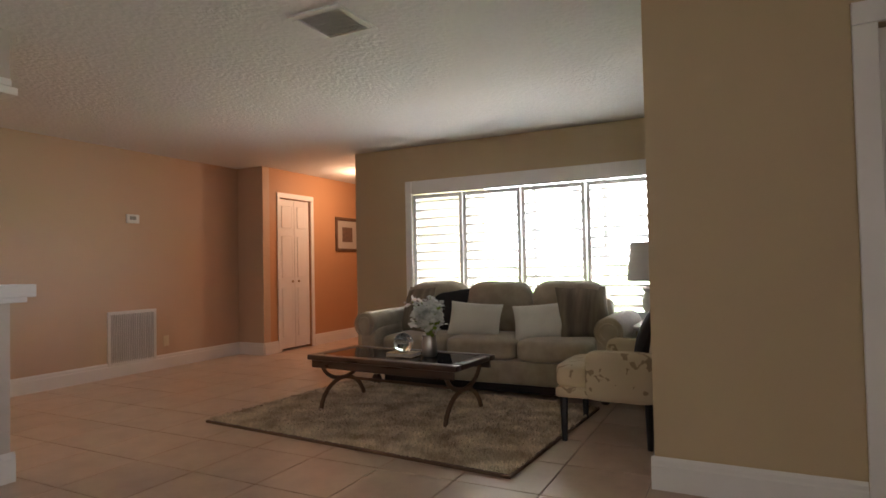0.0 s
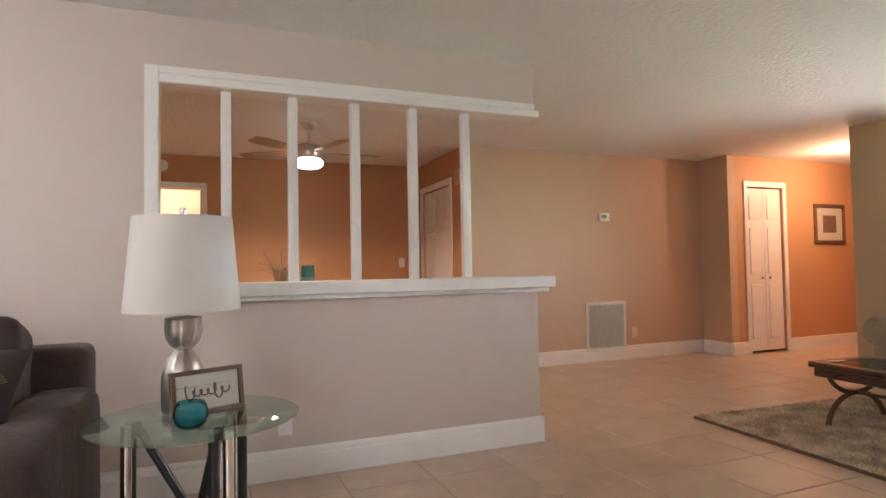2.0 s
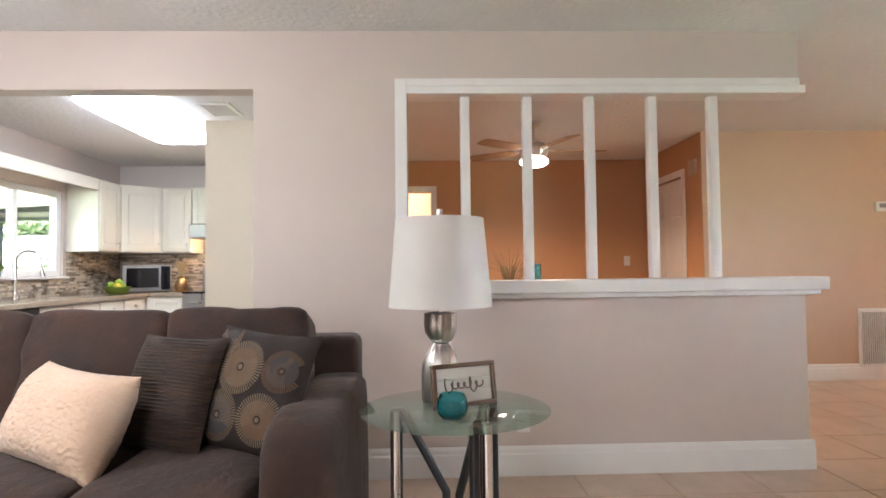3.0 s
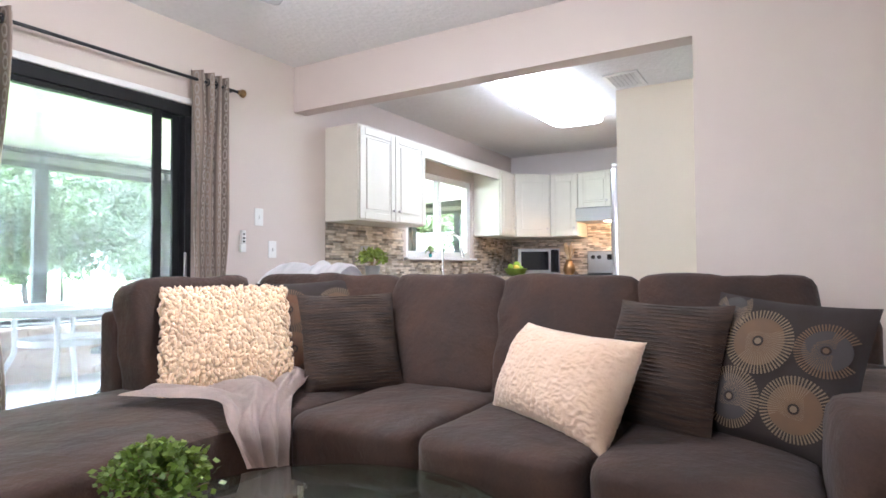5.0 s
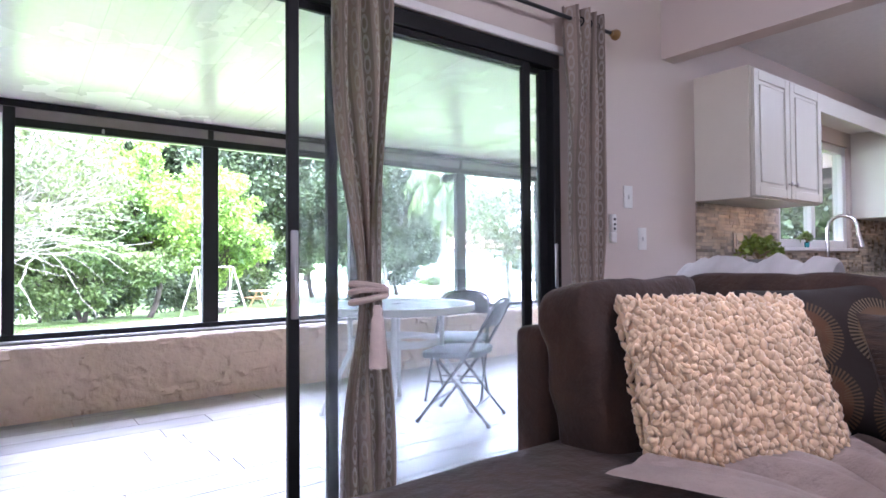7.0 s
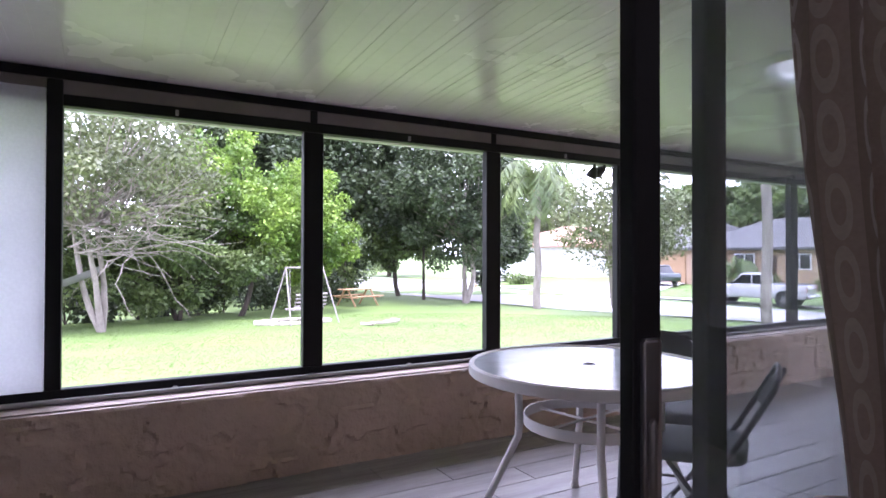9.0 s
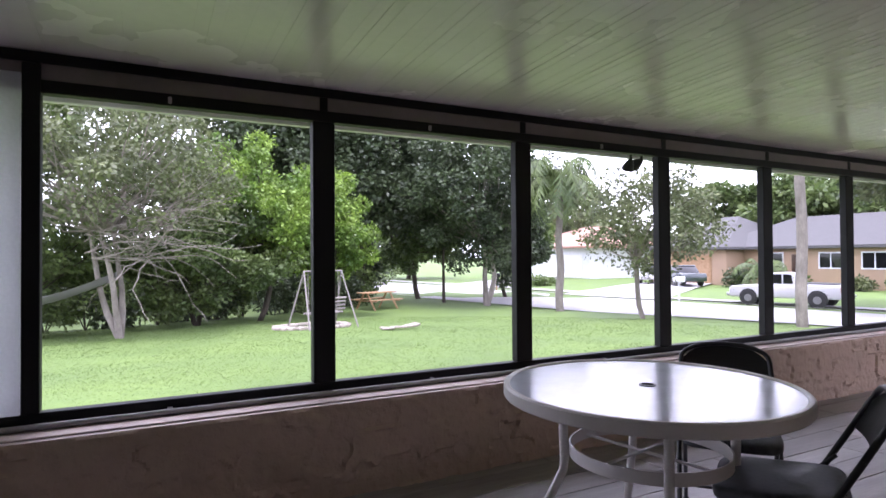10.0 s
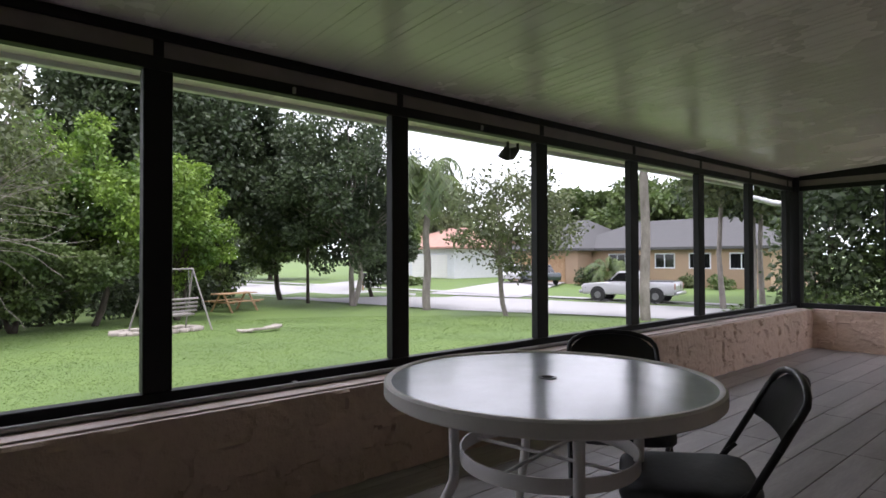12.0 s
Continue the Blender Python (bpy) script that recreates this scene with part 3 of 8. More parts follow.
for b in ((-3.20, -1.44, -3.20, 1.62, 1, 0), (-3.32, 1.60, -3.184, 1.60, 0, 1), (-5.60, 2.32, -5.60, 5.50, 1, 0), (-5.60, 5.50, -5.16, 5.50, 0, -1),
          (-5.16, 5.50, -5.16, 5.75, 1, 0), (-5.16, 6.49, -5.16, 9.0, 1, 0), (-3.70, 5.50, 2.6, 5.50, 0, -1), (-0.106, 2.88, 0.765, 2.88, 0, -1), (-0.09, 2.88, -0.09, 3.0, -1, 0),
          (-3.2, -4.08, -2.45, -4.08, 0, 1), (-5.6, 2.20, -6.0, 2.20, 0, -1), (-7.05, -0.36, -7.05, 2.2, 1, 0), (0.2, -4.08, 2.6, -4.08, 0, 1)):
    baseboard(*b)

# trim of the spindle opening: jamb casing, header casing, sill shelf
setting("trim", boxes((-3.20, -3.182, -0.667, -0.602, 1.052, 2.17), (-3.34, -3.18, -0.602, 1.63, 2.085, 2.128), (-3.198, -3.182, -0.602, 1.60, 2.130, 2.17), bevel=0.003), TRIM, "white casing round the spindle opening", "trim")
setting("window_sill", boxes((-3.36, -3.135, -0.66, 1.70, 0.985, 1.055), (-3.345, -3.165, -0.64, 1.67, 0.957, 0.984), bevel=0.004), TRIM, "white painted wooden shelf on the half wall", "sill")
for y in (-0.28, 0.07, 0.425, 0.78, 1.13):
    sp = tagged(finish(new("spindle", bpy.data.meshes.new("spindle")), bx(-3.287, -3.233, y - 0.027, y + 0.027, 1.056, 2.084, 0.008, 2), TRIM, 40),
                "white painted square wooden spindle between shelf and header", "spindle", "spindles of the room divider")
# doorway casing at the end of the stub wall, and the closed door beyond it
setting("trim", boxes((0.768, 0.862, 2.862, 2.879, 0.0, 2.10), (0.768, 1.75, 2.862, 2.879, 2.101, 2.20), (1.66, 1.75, 2.862, 2.879, 0.0, 2.10), bevel=0.004), TRIM, "white door casing", "trim")


def panel_door(name, axis, at, s0, s1, z0, z1, cols, rows, front, material, label, thick=0.035):
    """A door slab with raised panels; front: which way its face looks along the axis (+1 or -1)."""
    d = thing(name, label, "door", kind="structure", base=((at, s0, 0) if axis == "x" else (s0, at, 0)))

    def b(p, q, lo, hi, o0, o1, bevel=0.004):
        a, c = at + front * o0, at + front * o1
        return bx(a, c, p, q, lo, hi, bevel) if axis == "x" else bx(p, q, a, c, lo, hi, bevel)

    part("slab", b(s0, s1, z0, z1, -thick, 0), material, d)
    w = (s1 - s0) / cols
    for c in range(cols):
        for lo, hi in rows:
            p, q = s0 + c * w + w * 0.17, s0 + (c + 1) * w - w * 0.17
            part("panel", b(p, q, lo, hi, 0.0, 0.009, 0.008), material, d)
    return d


# bifold closet door of two leaves, with knobs
for i, (y0, y1) in enumerate(((5.815, 6.118), (6.122, 6.425))):
    leaf = panel_door("closet_door", "x", -5.185, y0, y1, 0.03, 2.05, 1, ((0.18, 0.85), (0.98, 1.55), (1.66, 1.96)), 1, TRIM, "white panelled bifold closet door, closed, with a small knob")
    yk = y1 - 0.06 if i == 0 else y0 + 0.06
    part("knob", moved(lathe([(0.006, 0), (0.006, 0.012), (0.016, 0.018), (0.016, 0.026), (0.008, 0.031)], n=14), pose(-5.185, yk, 0.93, 0, 90, 0)), BRASS, leaf, "small brass knob")
setting("trim", boxes((-5.159, -5.142, 5.75, 5.81, 0, 2.06), (-5.159, -5.142, 6.43, 6.49, 0, 2.06), (-5.159, -5.142, 5.75, 6.49, 2.061, 2.13), bevel=0.004), TRIM, "white closet door casing", "trim")
d = panel_door("door_1", "y", 2.225, -6.90, -6.03, 0.01, 2.06, 2, ((0.18, 0.85), (0.98, 1.55), (1.66, 1.96)), -1, TRIM, "white panelled dining room door in warm light, closed")
setting("trim", boxes((-6.97, -6.901, 2.182, 2.199, 0, 2.07), (-6.029, -5.96, 2.182, 2.199, 0, 2.07), (-6.97, -5.96, 2.182, 2.199, 2.071, 2.14), bevel=0.004), TRIM, "painted door casing", "trim")
setting("trim", boxes((-7.049, -7.03, -0.429, -0.36, 0, 2.06), (-7.049, -7.03, -1.32, -1.251, 0, 2.06), (-7.049, -7.03, -1.32, -0.36, 2.061, 2.13), bevel=0.004), TRIM, "white passage casing", "trim")
d = panel_door("door_2", "y", 2.93, 0.865, 1.655, 0.01, 2.095, 2, ((0.18, 0.85), (0.98, 1.55), (1.66, 1.96)), -1, TRIM, "white panelled door, closed")

# ---- front window with plantation shutters ----
win = thing("window_1", "wide front window with white plantation shutters, louvres open", "window", kind="structure", base=(-1.55, 5.5, 0.56))
for b in ((-3.01, -2.93, 0.50, 2.05), (-0.18, -0.10, 0.50, 2.05)):
    part("window_frame", bx(b[0], b[1], 5.47, 5.499, b[2], b[3], 0.005), TRIM, win)
part("window_frame", bx(-2.929, -0.181, 5.47, 5.499, 1.90, 2.05, 0.005), TRIM, win)
part("window_frame", bx(-2.929, -0.181, 5.465, 5.499, 0.50, 0.56, 0.005), TRIM, win)
part("window_sill", bx(-3.04, -0.07, 5.43, 5.469, 0.47, 0.499, 0.005), TRIM, win)
part("pane", bx(-2.93, -0.18, 5.60, 5.606, 0.56, 1.98, 0), PANE, win, "clear window glass").visible_shadow = False
part("window_frame", boxes(*[(x - 0.02, x + 0.02, 5.585, 5.62, 0.56, 1.98) for x in (-2.26, -1.55, -0.84)]), TRIM, win)
XS = (-2.93, -2.32, -1.665, -1.005, -0.36)
for a, b in zip(XS, XS[1:] ):
    sh = part("shutter_panel", boxes((a + 0.004, a + 0.044, 5.50, 5.53, 0.565, 1.895), (b - 0.044, b - 0.004, 5.50, 5.53, 0.565, 1.895), (a + 0.0445, b - 0.0445, 5.50, 5.53, 1.85, 1.895), (a + 0.0445, b - 0.0445, 5.50, 5.53, 0.565, 0.64), bevel=0.004), TRIM, win)
    for k in range(13):
        z = 0.69 + k * 0.0925
        part("louvre", moved(bx(a + 0.046, b - 0.046, -0.042, 0.042, -0.006, 0.006, 0.003), pose(0, 5.516, z, -24, 0, 0)), TRIM, sh)
sh = part("shutter_panel", boxes((-0.356, -0.184, 5.50, 5.53, 0.565, 1.895), bevel=0.004), TRIM, win)

# ---- patio door: bronze aluminium slider pushed open ----
sl = thing("patio_door", "dark bronze aluminium sliding glass patio door, half open", "door", kind="structure", base=(-1.1, -4.14, 0))
part("door_frame", bx(-2.37, -2.325, -4.150, -4.075, 0.0, 1.90, 0.004), BRONZE, sl)
part("door_frame", bx(0.05, 0.10, -4.150, -4.075, 0.0, 1.90, 0.004), BRONZE, sl)
part("door_frame", bx(-2.37, 0.10, -4.150, -4.075, 1.901, 1.968, 0.004), BRONZE, sl)
part("threshold", bx(-2.325, 0.05, -4.150, -4.075, 0.0, 0.022, 0.003), BRONZE, sl)


def slide_panel(x0, x1, y, label):
    pn = part("door_panel", boxes((x0, x0 + 0.05, y - 0.011, y + 0.011, 0.026, 1.90), (x1 - 0.04, x1, y - 0.011, y + 0.011, 0.026, 1.90),
                                  (x0 + 0.0505, x1 - 0.0405, y - 0.011, y + 0.011, 1.872, 1.90), (x0 + 0.0505, x1 - 0.0405, y - 0.011, y + 0.011, 0.026, 0.11), bevel=0.003), BRONZE, sl, label)
    g = part("pane", bx(x0 + 0.04, x1 - 0.03, y - 0.003, y + 0.003, 0.10, 1.88, 0), PANE_DUSTY, pn, "faintly dusty clear glass")
    g.visible_shadow = False
    return pn


pn = slide_panel(-2.185, -1.064, -4.094, "sliding leaf with a latch")
part("latch", boxes((-1.098, -1.072, -4.0828, -4.079, 0.84, 1.13), (-1.09, -1.078, -4.0787, -4.074, 0.90, 1.05), bevel=0.004), STEEL, pn, "silver pull latch")
slide_panel(-2.324, -1.22, -4.128, "fixed leaf")
part("latch", boxes((-2.335, -2.318, -4.074, -4.062, 0.90, 1.10), bevel=0.004), STEEL, sl, "silver strike plate")
setting("trim", boxes((-2.42, 0.15, -4.079, -4.060, 1.97, 2.005), bevel=0.004), TRIM, "white strip above the patio door", "trim")

# ---- kitchen window ----
kw = thing("window_2", "white framed kitchen window above the sink", "window", kind="structure", base=(-5.16, -4.08, 1.1))
part("window_frame", boxes((-5.88, -5.81, -4.17, -4.10, 1.10, 1.93), (-4.67, -4.60, -4.17, -4.10, 1.10, 1.93), (-5.809, -4.671, -4.17, -4.10, 1.87, 1.93), (-5.809, -4.671, -4.17, -4.10, 1.10, 1.16), (-5.27, -5.21, -4.165, -4.105, 1.161, 1.869), bevel=0.004), TRIM, kw)
part("window_sill", bx(-5.91, -4.56, -4.079, -4.03, 1.075, 1.10, 0.004), TRIM, kw)
part("pane", bx(-5.81, -4.67, -4.14, -4.135, 1.16, 1.87, 0), PANE, kw).visible_shadow = False

# ---- porch: floor, knee wall, screen frame, roof ----
XW, XE, YS = -9.10, 1.40, -7.12
setting("porch_floor", boxes((XW - 0.3, XE, -7.25, -4.205, -0.25, -0.006)), GROUT, "grey concrete porch slab", "floor")


def rough_wall(name, x0, x1, y0, y1, z1, label):
    """A low wall coated in rough trowelled stucco."""
    nx, ny, nz = max(2, int(abs(x1 - x0) / 0.014)), max(2, int(abs(y1 - y0) / 0.014)), 34
    bm = bmesh.new()
    inner = (y1, "y") if abs(x1 - x0) > abs(y1 - y0) else (x1, "x")
    steps = nx if inner[1] == "y" else ny
    grid = []
    for i in range(steps + 1):
        row = []
        for j in range(nz + 1):
            s = (x0 + (x1 - x0) * i / steps) if inner[1] == "y" else (y0 + (y1 - y0) * i / steps)
            z = z1 * j / nz
            p = Vector((s * 5.0 + 0.5 * noise.noise(Vector((s * 9, z * 9, 1))), z * 6.0, 4.2))
            k = noise.noise(p) + 0.45 * noise.noise(p * 2.4)
            rim = max(0.0, 1 - abs(k - 0.02) / 0.10)
            step = max(0.0, min(1.0, (k + 0.05) / 0.10))
            o = 0.013 * step + 0.018 * rim ** 2 * max(0.0, noise.noise(p * 1.3 + Vector((7, 1, 2))) + 0.25) * 1.6 + 0.006 * noise.noise(p * 4)
            if j == nz:
                o = 0.004 * noise.noise(p * 2)
            row.append(bm.verts.new((s, inner[0] + o, z) if inner[1] == "y" else (inner[0] + o, s, z)))
        grid.append(row)
    for i in range(steps):
        for j in range(nz):
            bm.faces.new((grid[i][j], grid[i][j + 1], grid[i + 1][j + 1], grid[i + 1][j]))
    back = [[bm.verts.new((g.co.x, y0, g.co.z) if inner[1] == "y" else (x0, g.co.y, g.co.z)) for g in (row[0], row[-1])] for row in grid]
    for i in range(steps):
        bm.faces.new((back[i][0], back[i + 1][0], back[i + 1][1], back[i][1]))
        f = bm.faces.new((grid[i][nz], back[i][1], back[i + 1][1], grid[i + 1][nz]))
        f.material_index = 1
    bmesh.ops.recalc_face_normals(bm, faces=bm.faces[:])
    return setting(name, bm, (STUCCO, LEDGE), label, "low wall", smooth=35)


rough_wall("wall_knee", XW, XE, -7.22, -6.90, 0.475, "low tan stucco wall under the porch screens")
rough_wall("wall_knee_west", XW - 0.3, XW, -6.90, -4.2, 0.475, "low tan stucco wall at the porch end")
setting("trim", boxes((XW + 0.05, XE, -7.19, -6.93, 0.476, 0.484), bevel=0.003), LEDGE, "worn painted ledge on the stucco wall", "ledge")

scr = thing("screen_frame", "dark bronze aluminium porch screen frame", "screen frame", kind="structure", base=(-4, YS, 0.48))
POSTS = (-0.355, -1.65, -2.95, -4.215, -5.43, -6.64, -7.82, -8.93)
for x in POSTS:
    w = 0.034 if x == -0.355 else 0.06
    part("post", bx(x - w, x + w, YS - 0.03, YS + (0.047 if x == -0.355 else 0.03), 0.55, 2.07 if x == -0.355 else 1.945, 0.004), BRONZE, scr)
    if x != -0.355:
        part("rail_joint", bx(x - 0.022, x + 0.022, YS - 0.03, YS + 0.03, 2.0045, 2.0765, 0.003), BRONZE, scr)
part("bottom_rail", bx(XW, XE, YS - 0.032, YS + 0.032, 0.486, 0.549, 0.004), BRONZE, scr)
part("top_rail", bx(XW, XE, YS - 0.032, YS + 0.032, 1.946, 2.004, 0.004), BRONZE, scr)
part("grey_rail", bx(XW, XE, YS - 0.026, YS + 0.026, 2.005, 2.076, 0.002), CHANNEL, scr, "brownish grey aluminium channel")
part("head_rail", bx(XW, XE, YS - 0.036, YS + 0.036, 2.077, 2.124, 0.004), BRONZE, scr)
part("post", bx(XW - 0.13, XW + 0.02, YS - 0.06, YS + 0.10, 0.486, 2.12, 0.005), BRONZE, scr)
for y in (-6.1, -5.1, -4.25):
    part("post", bx(XW - 0.06, XW, y - 0.05, y + 0.05, 0.55, 1.945, 0.004), BRONZE, scr)
part("bottom_rail", bx(XW - 0.062, XW + 0.002, YS + 0.101, -4.21, 0.486, 0.549, 0.004), BRONZE, scr)
part("top_rail", bx(XW - 0.062, XW + 0.002, YS + 0.101, -4.21, 1.946, 2.004, 0.004), BRONZE, scr)
part("grey_rail", bx(XW - 0.06, XW - 0.004, YS + 0.101, -4.21, 2.005, 2.076, 0.002), CHANNEL, scr)
part("head_rail", bx(XW - 0.07, XW + 0.005, YS + 0.101, -4.21, 2.077, 2.30, 0.004), BRONZE, scr)
part("infill_panel", bx(-0.319, XE, YS - 0.015, YS + 0.046, 0.55, 2.022, 0.003), PANEL_THIN, scr, "flat white infill panel")
for x in (-0.9, -2.28, -3.6):
    part("bracket", boxes((x - 0.012, x + 0.012, YS + 0.034, YS + 0.058, 0.487, 0.515), bevel=0.002), GREYRAIL, scr)
    part("bracket", boxes((x - 0.008, x + 0.008, YS + 0.034, YS + 0.048, 1.955, 1.985), bevel=0.002), GREYRAIL, scr)
tagged(finish(new("conduit", bpy.data.meshes.new("conduit")), rod((XW + 0.1, YS + 0.075, 0.500), (XE, YS + 0.075, 0.500), 0.014), GREYRAIL), "thin grey conduit along the ledge", "pipe", kind="structure")
wall("wall_porch_east", "x", XE, XE + 0.1, -7.2, -4.2, 0, 2.6, (), (WHITEPANEL, WHITEPANEL))


def roof_z(y):
    return 2.128 + 0.055 * (y + 7.05)


bm = bmesh.new()
n = int((XE - XW + 0.2) / 0.305)
for i in range(n + 1):
    x = XW - 0.15 + i * 0.305
    for x0, x1, dz in [(x + k * 0.0497, x + (k + 1) * 0.0497, 0.0011 * (k % 2)) for k in range(6)] + [(x + 0.2982, x + 0.305, 0.004)]:
        lo = [bm.verts.new(q) for q in ((x0, -7.75, roof_z(-7.75) + dz), (x1, -7.75, roof_z(-7.75) + dz), (x1, -4.2, roof_z(-4.2) + dz), (x0, -4.2, roof_z(-4.2) + dz))]
        bm.faces.new(lo[::-1])
        hi = [bm.verts.new((v.co.x, v.co.y, v.co.z + 0.07 - dz)) for v in lo]
        bm.faces.new(hi)
        for k in range(4):
            bm.faces.new((lo[k], lo[(k + 1) % 4], hi[(k + 1) % 4], hi[k]))
bmesh.ops.recalc_face_normals(bm, faces=bm.faces[:])
setting("porch_ceiling", bm, PANROOF, "glossy white ribbed aluminium porch roof", "ceiling")
setting("fascia", boxes((XW - 0.5, XE + 0.3, -7.80, -7.752, 2.062, 2.15), bevel=0.004), WHITEPANEL, "white fascia and gutter at the porch eave", "fascia")

# ---- family room: sectional sofa ----
sofa = thing("sectional_sofa", "dark brown microsuede sectional sofa with a chaise and loose cushions", "sofa", base=(-2.2, -2.2, 0))
part("base", bx(-2.60, -1.67, -3.46, -0.78, 0.05, 0.325, 0.03, 2), SUEDE, sofa)
part("chaise_base", bx(-1.66, -0.65, -3.44, -2.56, 0.05, 0.325, 0.03, 2), SUEDE, sofa)
for x, y in ((-2.5, -0.85), (-1.75, -0.85), (-0.75, -2.65), (-0.75, -3.36), (-2.5, -3.36), (-1.75, -2.0)):
    part("foot", bx(x - 0.03, x + 0.03, y - 0.03, y + 0.03, 0.0, 0.05, 0.004), BLACK, sofa)
part("back_frame", bx(-2.72, -2.52, -3.55, -0.80, 0.06, 0.84, 0.04, 3), SUEDE, sofa)
part("back_frame", bx(-2.51, -1.56, -3.56, -3.43, 0.06, 0.83, 0.03, 3), SUEDE, sofa)
arm = cushion(1.00, 0.24, 0.66, 7, 9, 0, 0.006, 3)
part("arm", moved(arm, pose(-2.13, -0.875, 0.365)), SUEDE, sofa)


def seat(name, x0, x1, y0, y1, z0, z1, seed, parent, k=9.0, puff=0.12):
    c = part(name, moved(cushion(x1 - x0, y1 - y0, z1 - z0, k, 12, puff, 0.007, seed, 3.5), pose((x0 + x1) / 2, (y0 + y1) / 2, (z0 + z1) / 2)), SUEDE, parent)
    for z in (z1 - 0.035, z1 - 0.05):
        bm = bmesh.new()
        tube(bm, [(x1 - 0.012 + 0.006 * math.sin(i), y0 + 0.05 + (y1 - y0 - 0.1) * i / 12, z) for i in range(13)], 0.0016, 5)
        part("topstitch", bm, THREAD, c, "pale grey double topstitching")
    return c


for i, (a, b) in enumerate(((-2.52, -2.02), (-2.015, -1.505), (-1.50, -0.99))):
    seat("seat_cushion", -2.36, -1.60, a, b, 0.32, 0.522, i + 1, sofa)
seat("chaise_cushion", -2.36, -0.60, -3.43, -2.53, 0.32, 0.525, 9, sofa, 10.0, 0.06)


def back_cushion(w, h, d, m, seed):
    bm = cushion(w, d, h, 9.0, 14, 0.0, 0.011, seed, 4.5)
    for v in bm.verts:
        v.co.y -= 0.035 * (1 - (2 * v.co.x / w) ** 2) * (1 if v.co.y < 0 else 0.2)
        v.co.z -= 0.004 * math.cos(v.co.x * 5 / w) * (1 if v.co.z > 0 else 0)
        v.co.y += 0.010 * math.sin(v.co.z * 34 + seed + 3 * math.sin(v.co.x * 6)) * max(0, abs(2 * v.co.x / w) - 0.55) * 2
    part("back_cushion", moved(bm, m), SUEDE, sofa)


for i, y in enumerate((-3.18, -2.86, -2.33, -1.79, -1.26)):
    back_cushion(0.60 if i == 0 else 0.575, 0.50, 0.24, pose(-2.40, y, 0.708, -16, 0, 90), 20 + i)
back_cushion(0.58, 0.48, 0.19, pose(-1.84, -3.33, 0.722, -11, 0, 180), 31)


def soft_pillow(name, w, h, d, m, material, label, seed):
    t = thing(name, label, "pillow")
    part("cover", pillow(w, h, d, 20, 0.008, seed), material, t)
    return t, m


def sits(x, y, face, lean, h, z=0.525, roll=0):
    """The pose of a pillow of height h that stands on a seat, faces the given heading and leans back."""
    a = radians(lean)
    return pose(x, y, z, 0, 0, face) @ pose(0, 0, 0, -lean, 0, 0) @ pose(0, 0, h / 2 - 0.012, 0, roll, 0)


# shaggy cream pillow: hundreds of wool tufts on a cover
t, m = soft_pillow("shag_pillow", 0.50, 0.46, 0.15, None, CREAM, "cream wool pillow with thick shaggy loops, propped on the sofa corner", 3)
rng = random.Random(5)
bm = bmesh.new()
for i in range(32):
    for j in range(30):
        for s in (-1, 1):
            u, v = (i + rng.random()) / 16 - 1, (j + rng.random()) / 15 - 1
            if s > 0 and (abs(u) < 0.75 and abs(v) < 0.75):
                continue
            y = s * pillow_height(min(0.99, max(-0.99, u)), min(0.99, max(-0.99, v)), 0.15)
            mm = Matrix.Translation((u * 0.245, y + s * 0.006, v * 0.225)) @ Euler((rng.uniform(-0.8, 0.8), rng.uniform(-0.8, 0.8), rng.uniform(0, 6))).to_matrix().to_4x4() @ Matrix.Diagonal((rng.uniform(0.005, 0.010), rng.uniform(0.008, 0.014), rng.uniform(0.012, 0.022), 1))
            bmesh.ops.create_icosphere(bm, subdivisions=1, radius=1, matrix=mm)
tagged(part("wool_pile", bm, CREAM, t, smooth=180), kind="stuff")
t.matrix_basis = sits(-1.715, -2.925, 146, 27, 0.46)

RIB = "dark brown ribbed chenille pillow with a lattice weave"


def ribbed(m, label):
    t, _ = soft_pillow("ribbed_pillow", 0.45, 0.45, 0.15, None, SUEDE_DARK, label, 7)
    bm = bmesh.new()
    for k in range(30):
        v = -0.95 + 1.9 * (k + 0.5) / 30
        tube(bm, [(u * 0.215, -pillow_height(u, v, 0.15) - 0.002 - 0.002 * math.sin(9 * u + k), v * 0.215) for u in [x / 8 - 1 for x in range(17)]], 0.0026, 5)
    tagged(part("corded_ribs", bm, SUEDE_DARK, t), kind="stuff")
    t.matrix_basis = m


ribbed(sits(-2.02, -2.55, 146, 21, 0.41) @ Matrix.Scale(0.92, 4), "dark brown ribbed chenille pillow leaning on the sofa back")
ribbed(sits(-2.03, -1.43, 64, 20, 0.40) @ Matrix.Scale(0.90, 4), "dark brown ribbed chenille pillow behind a cream lumbar pillow")


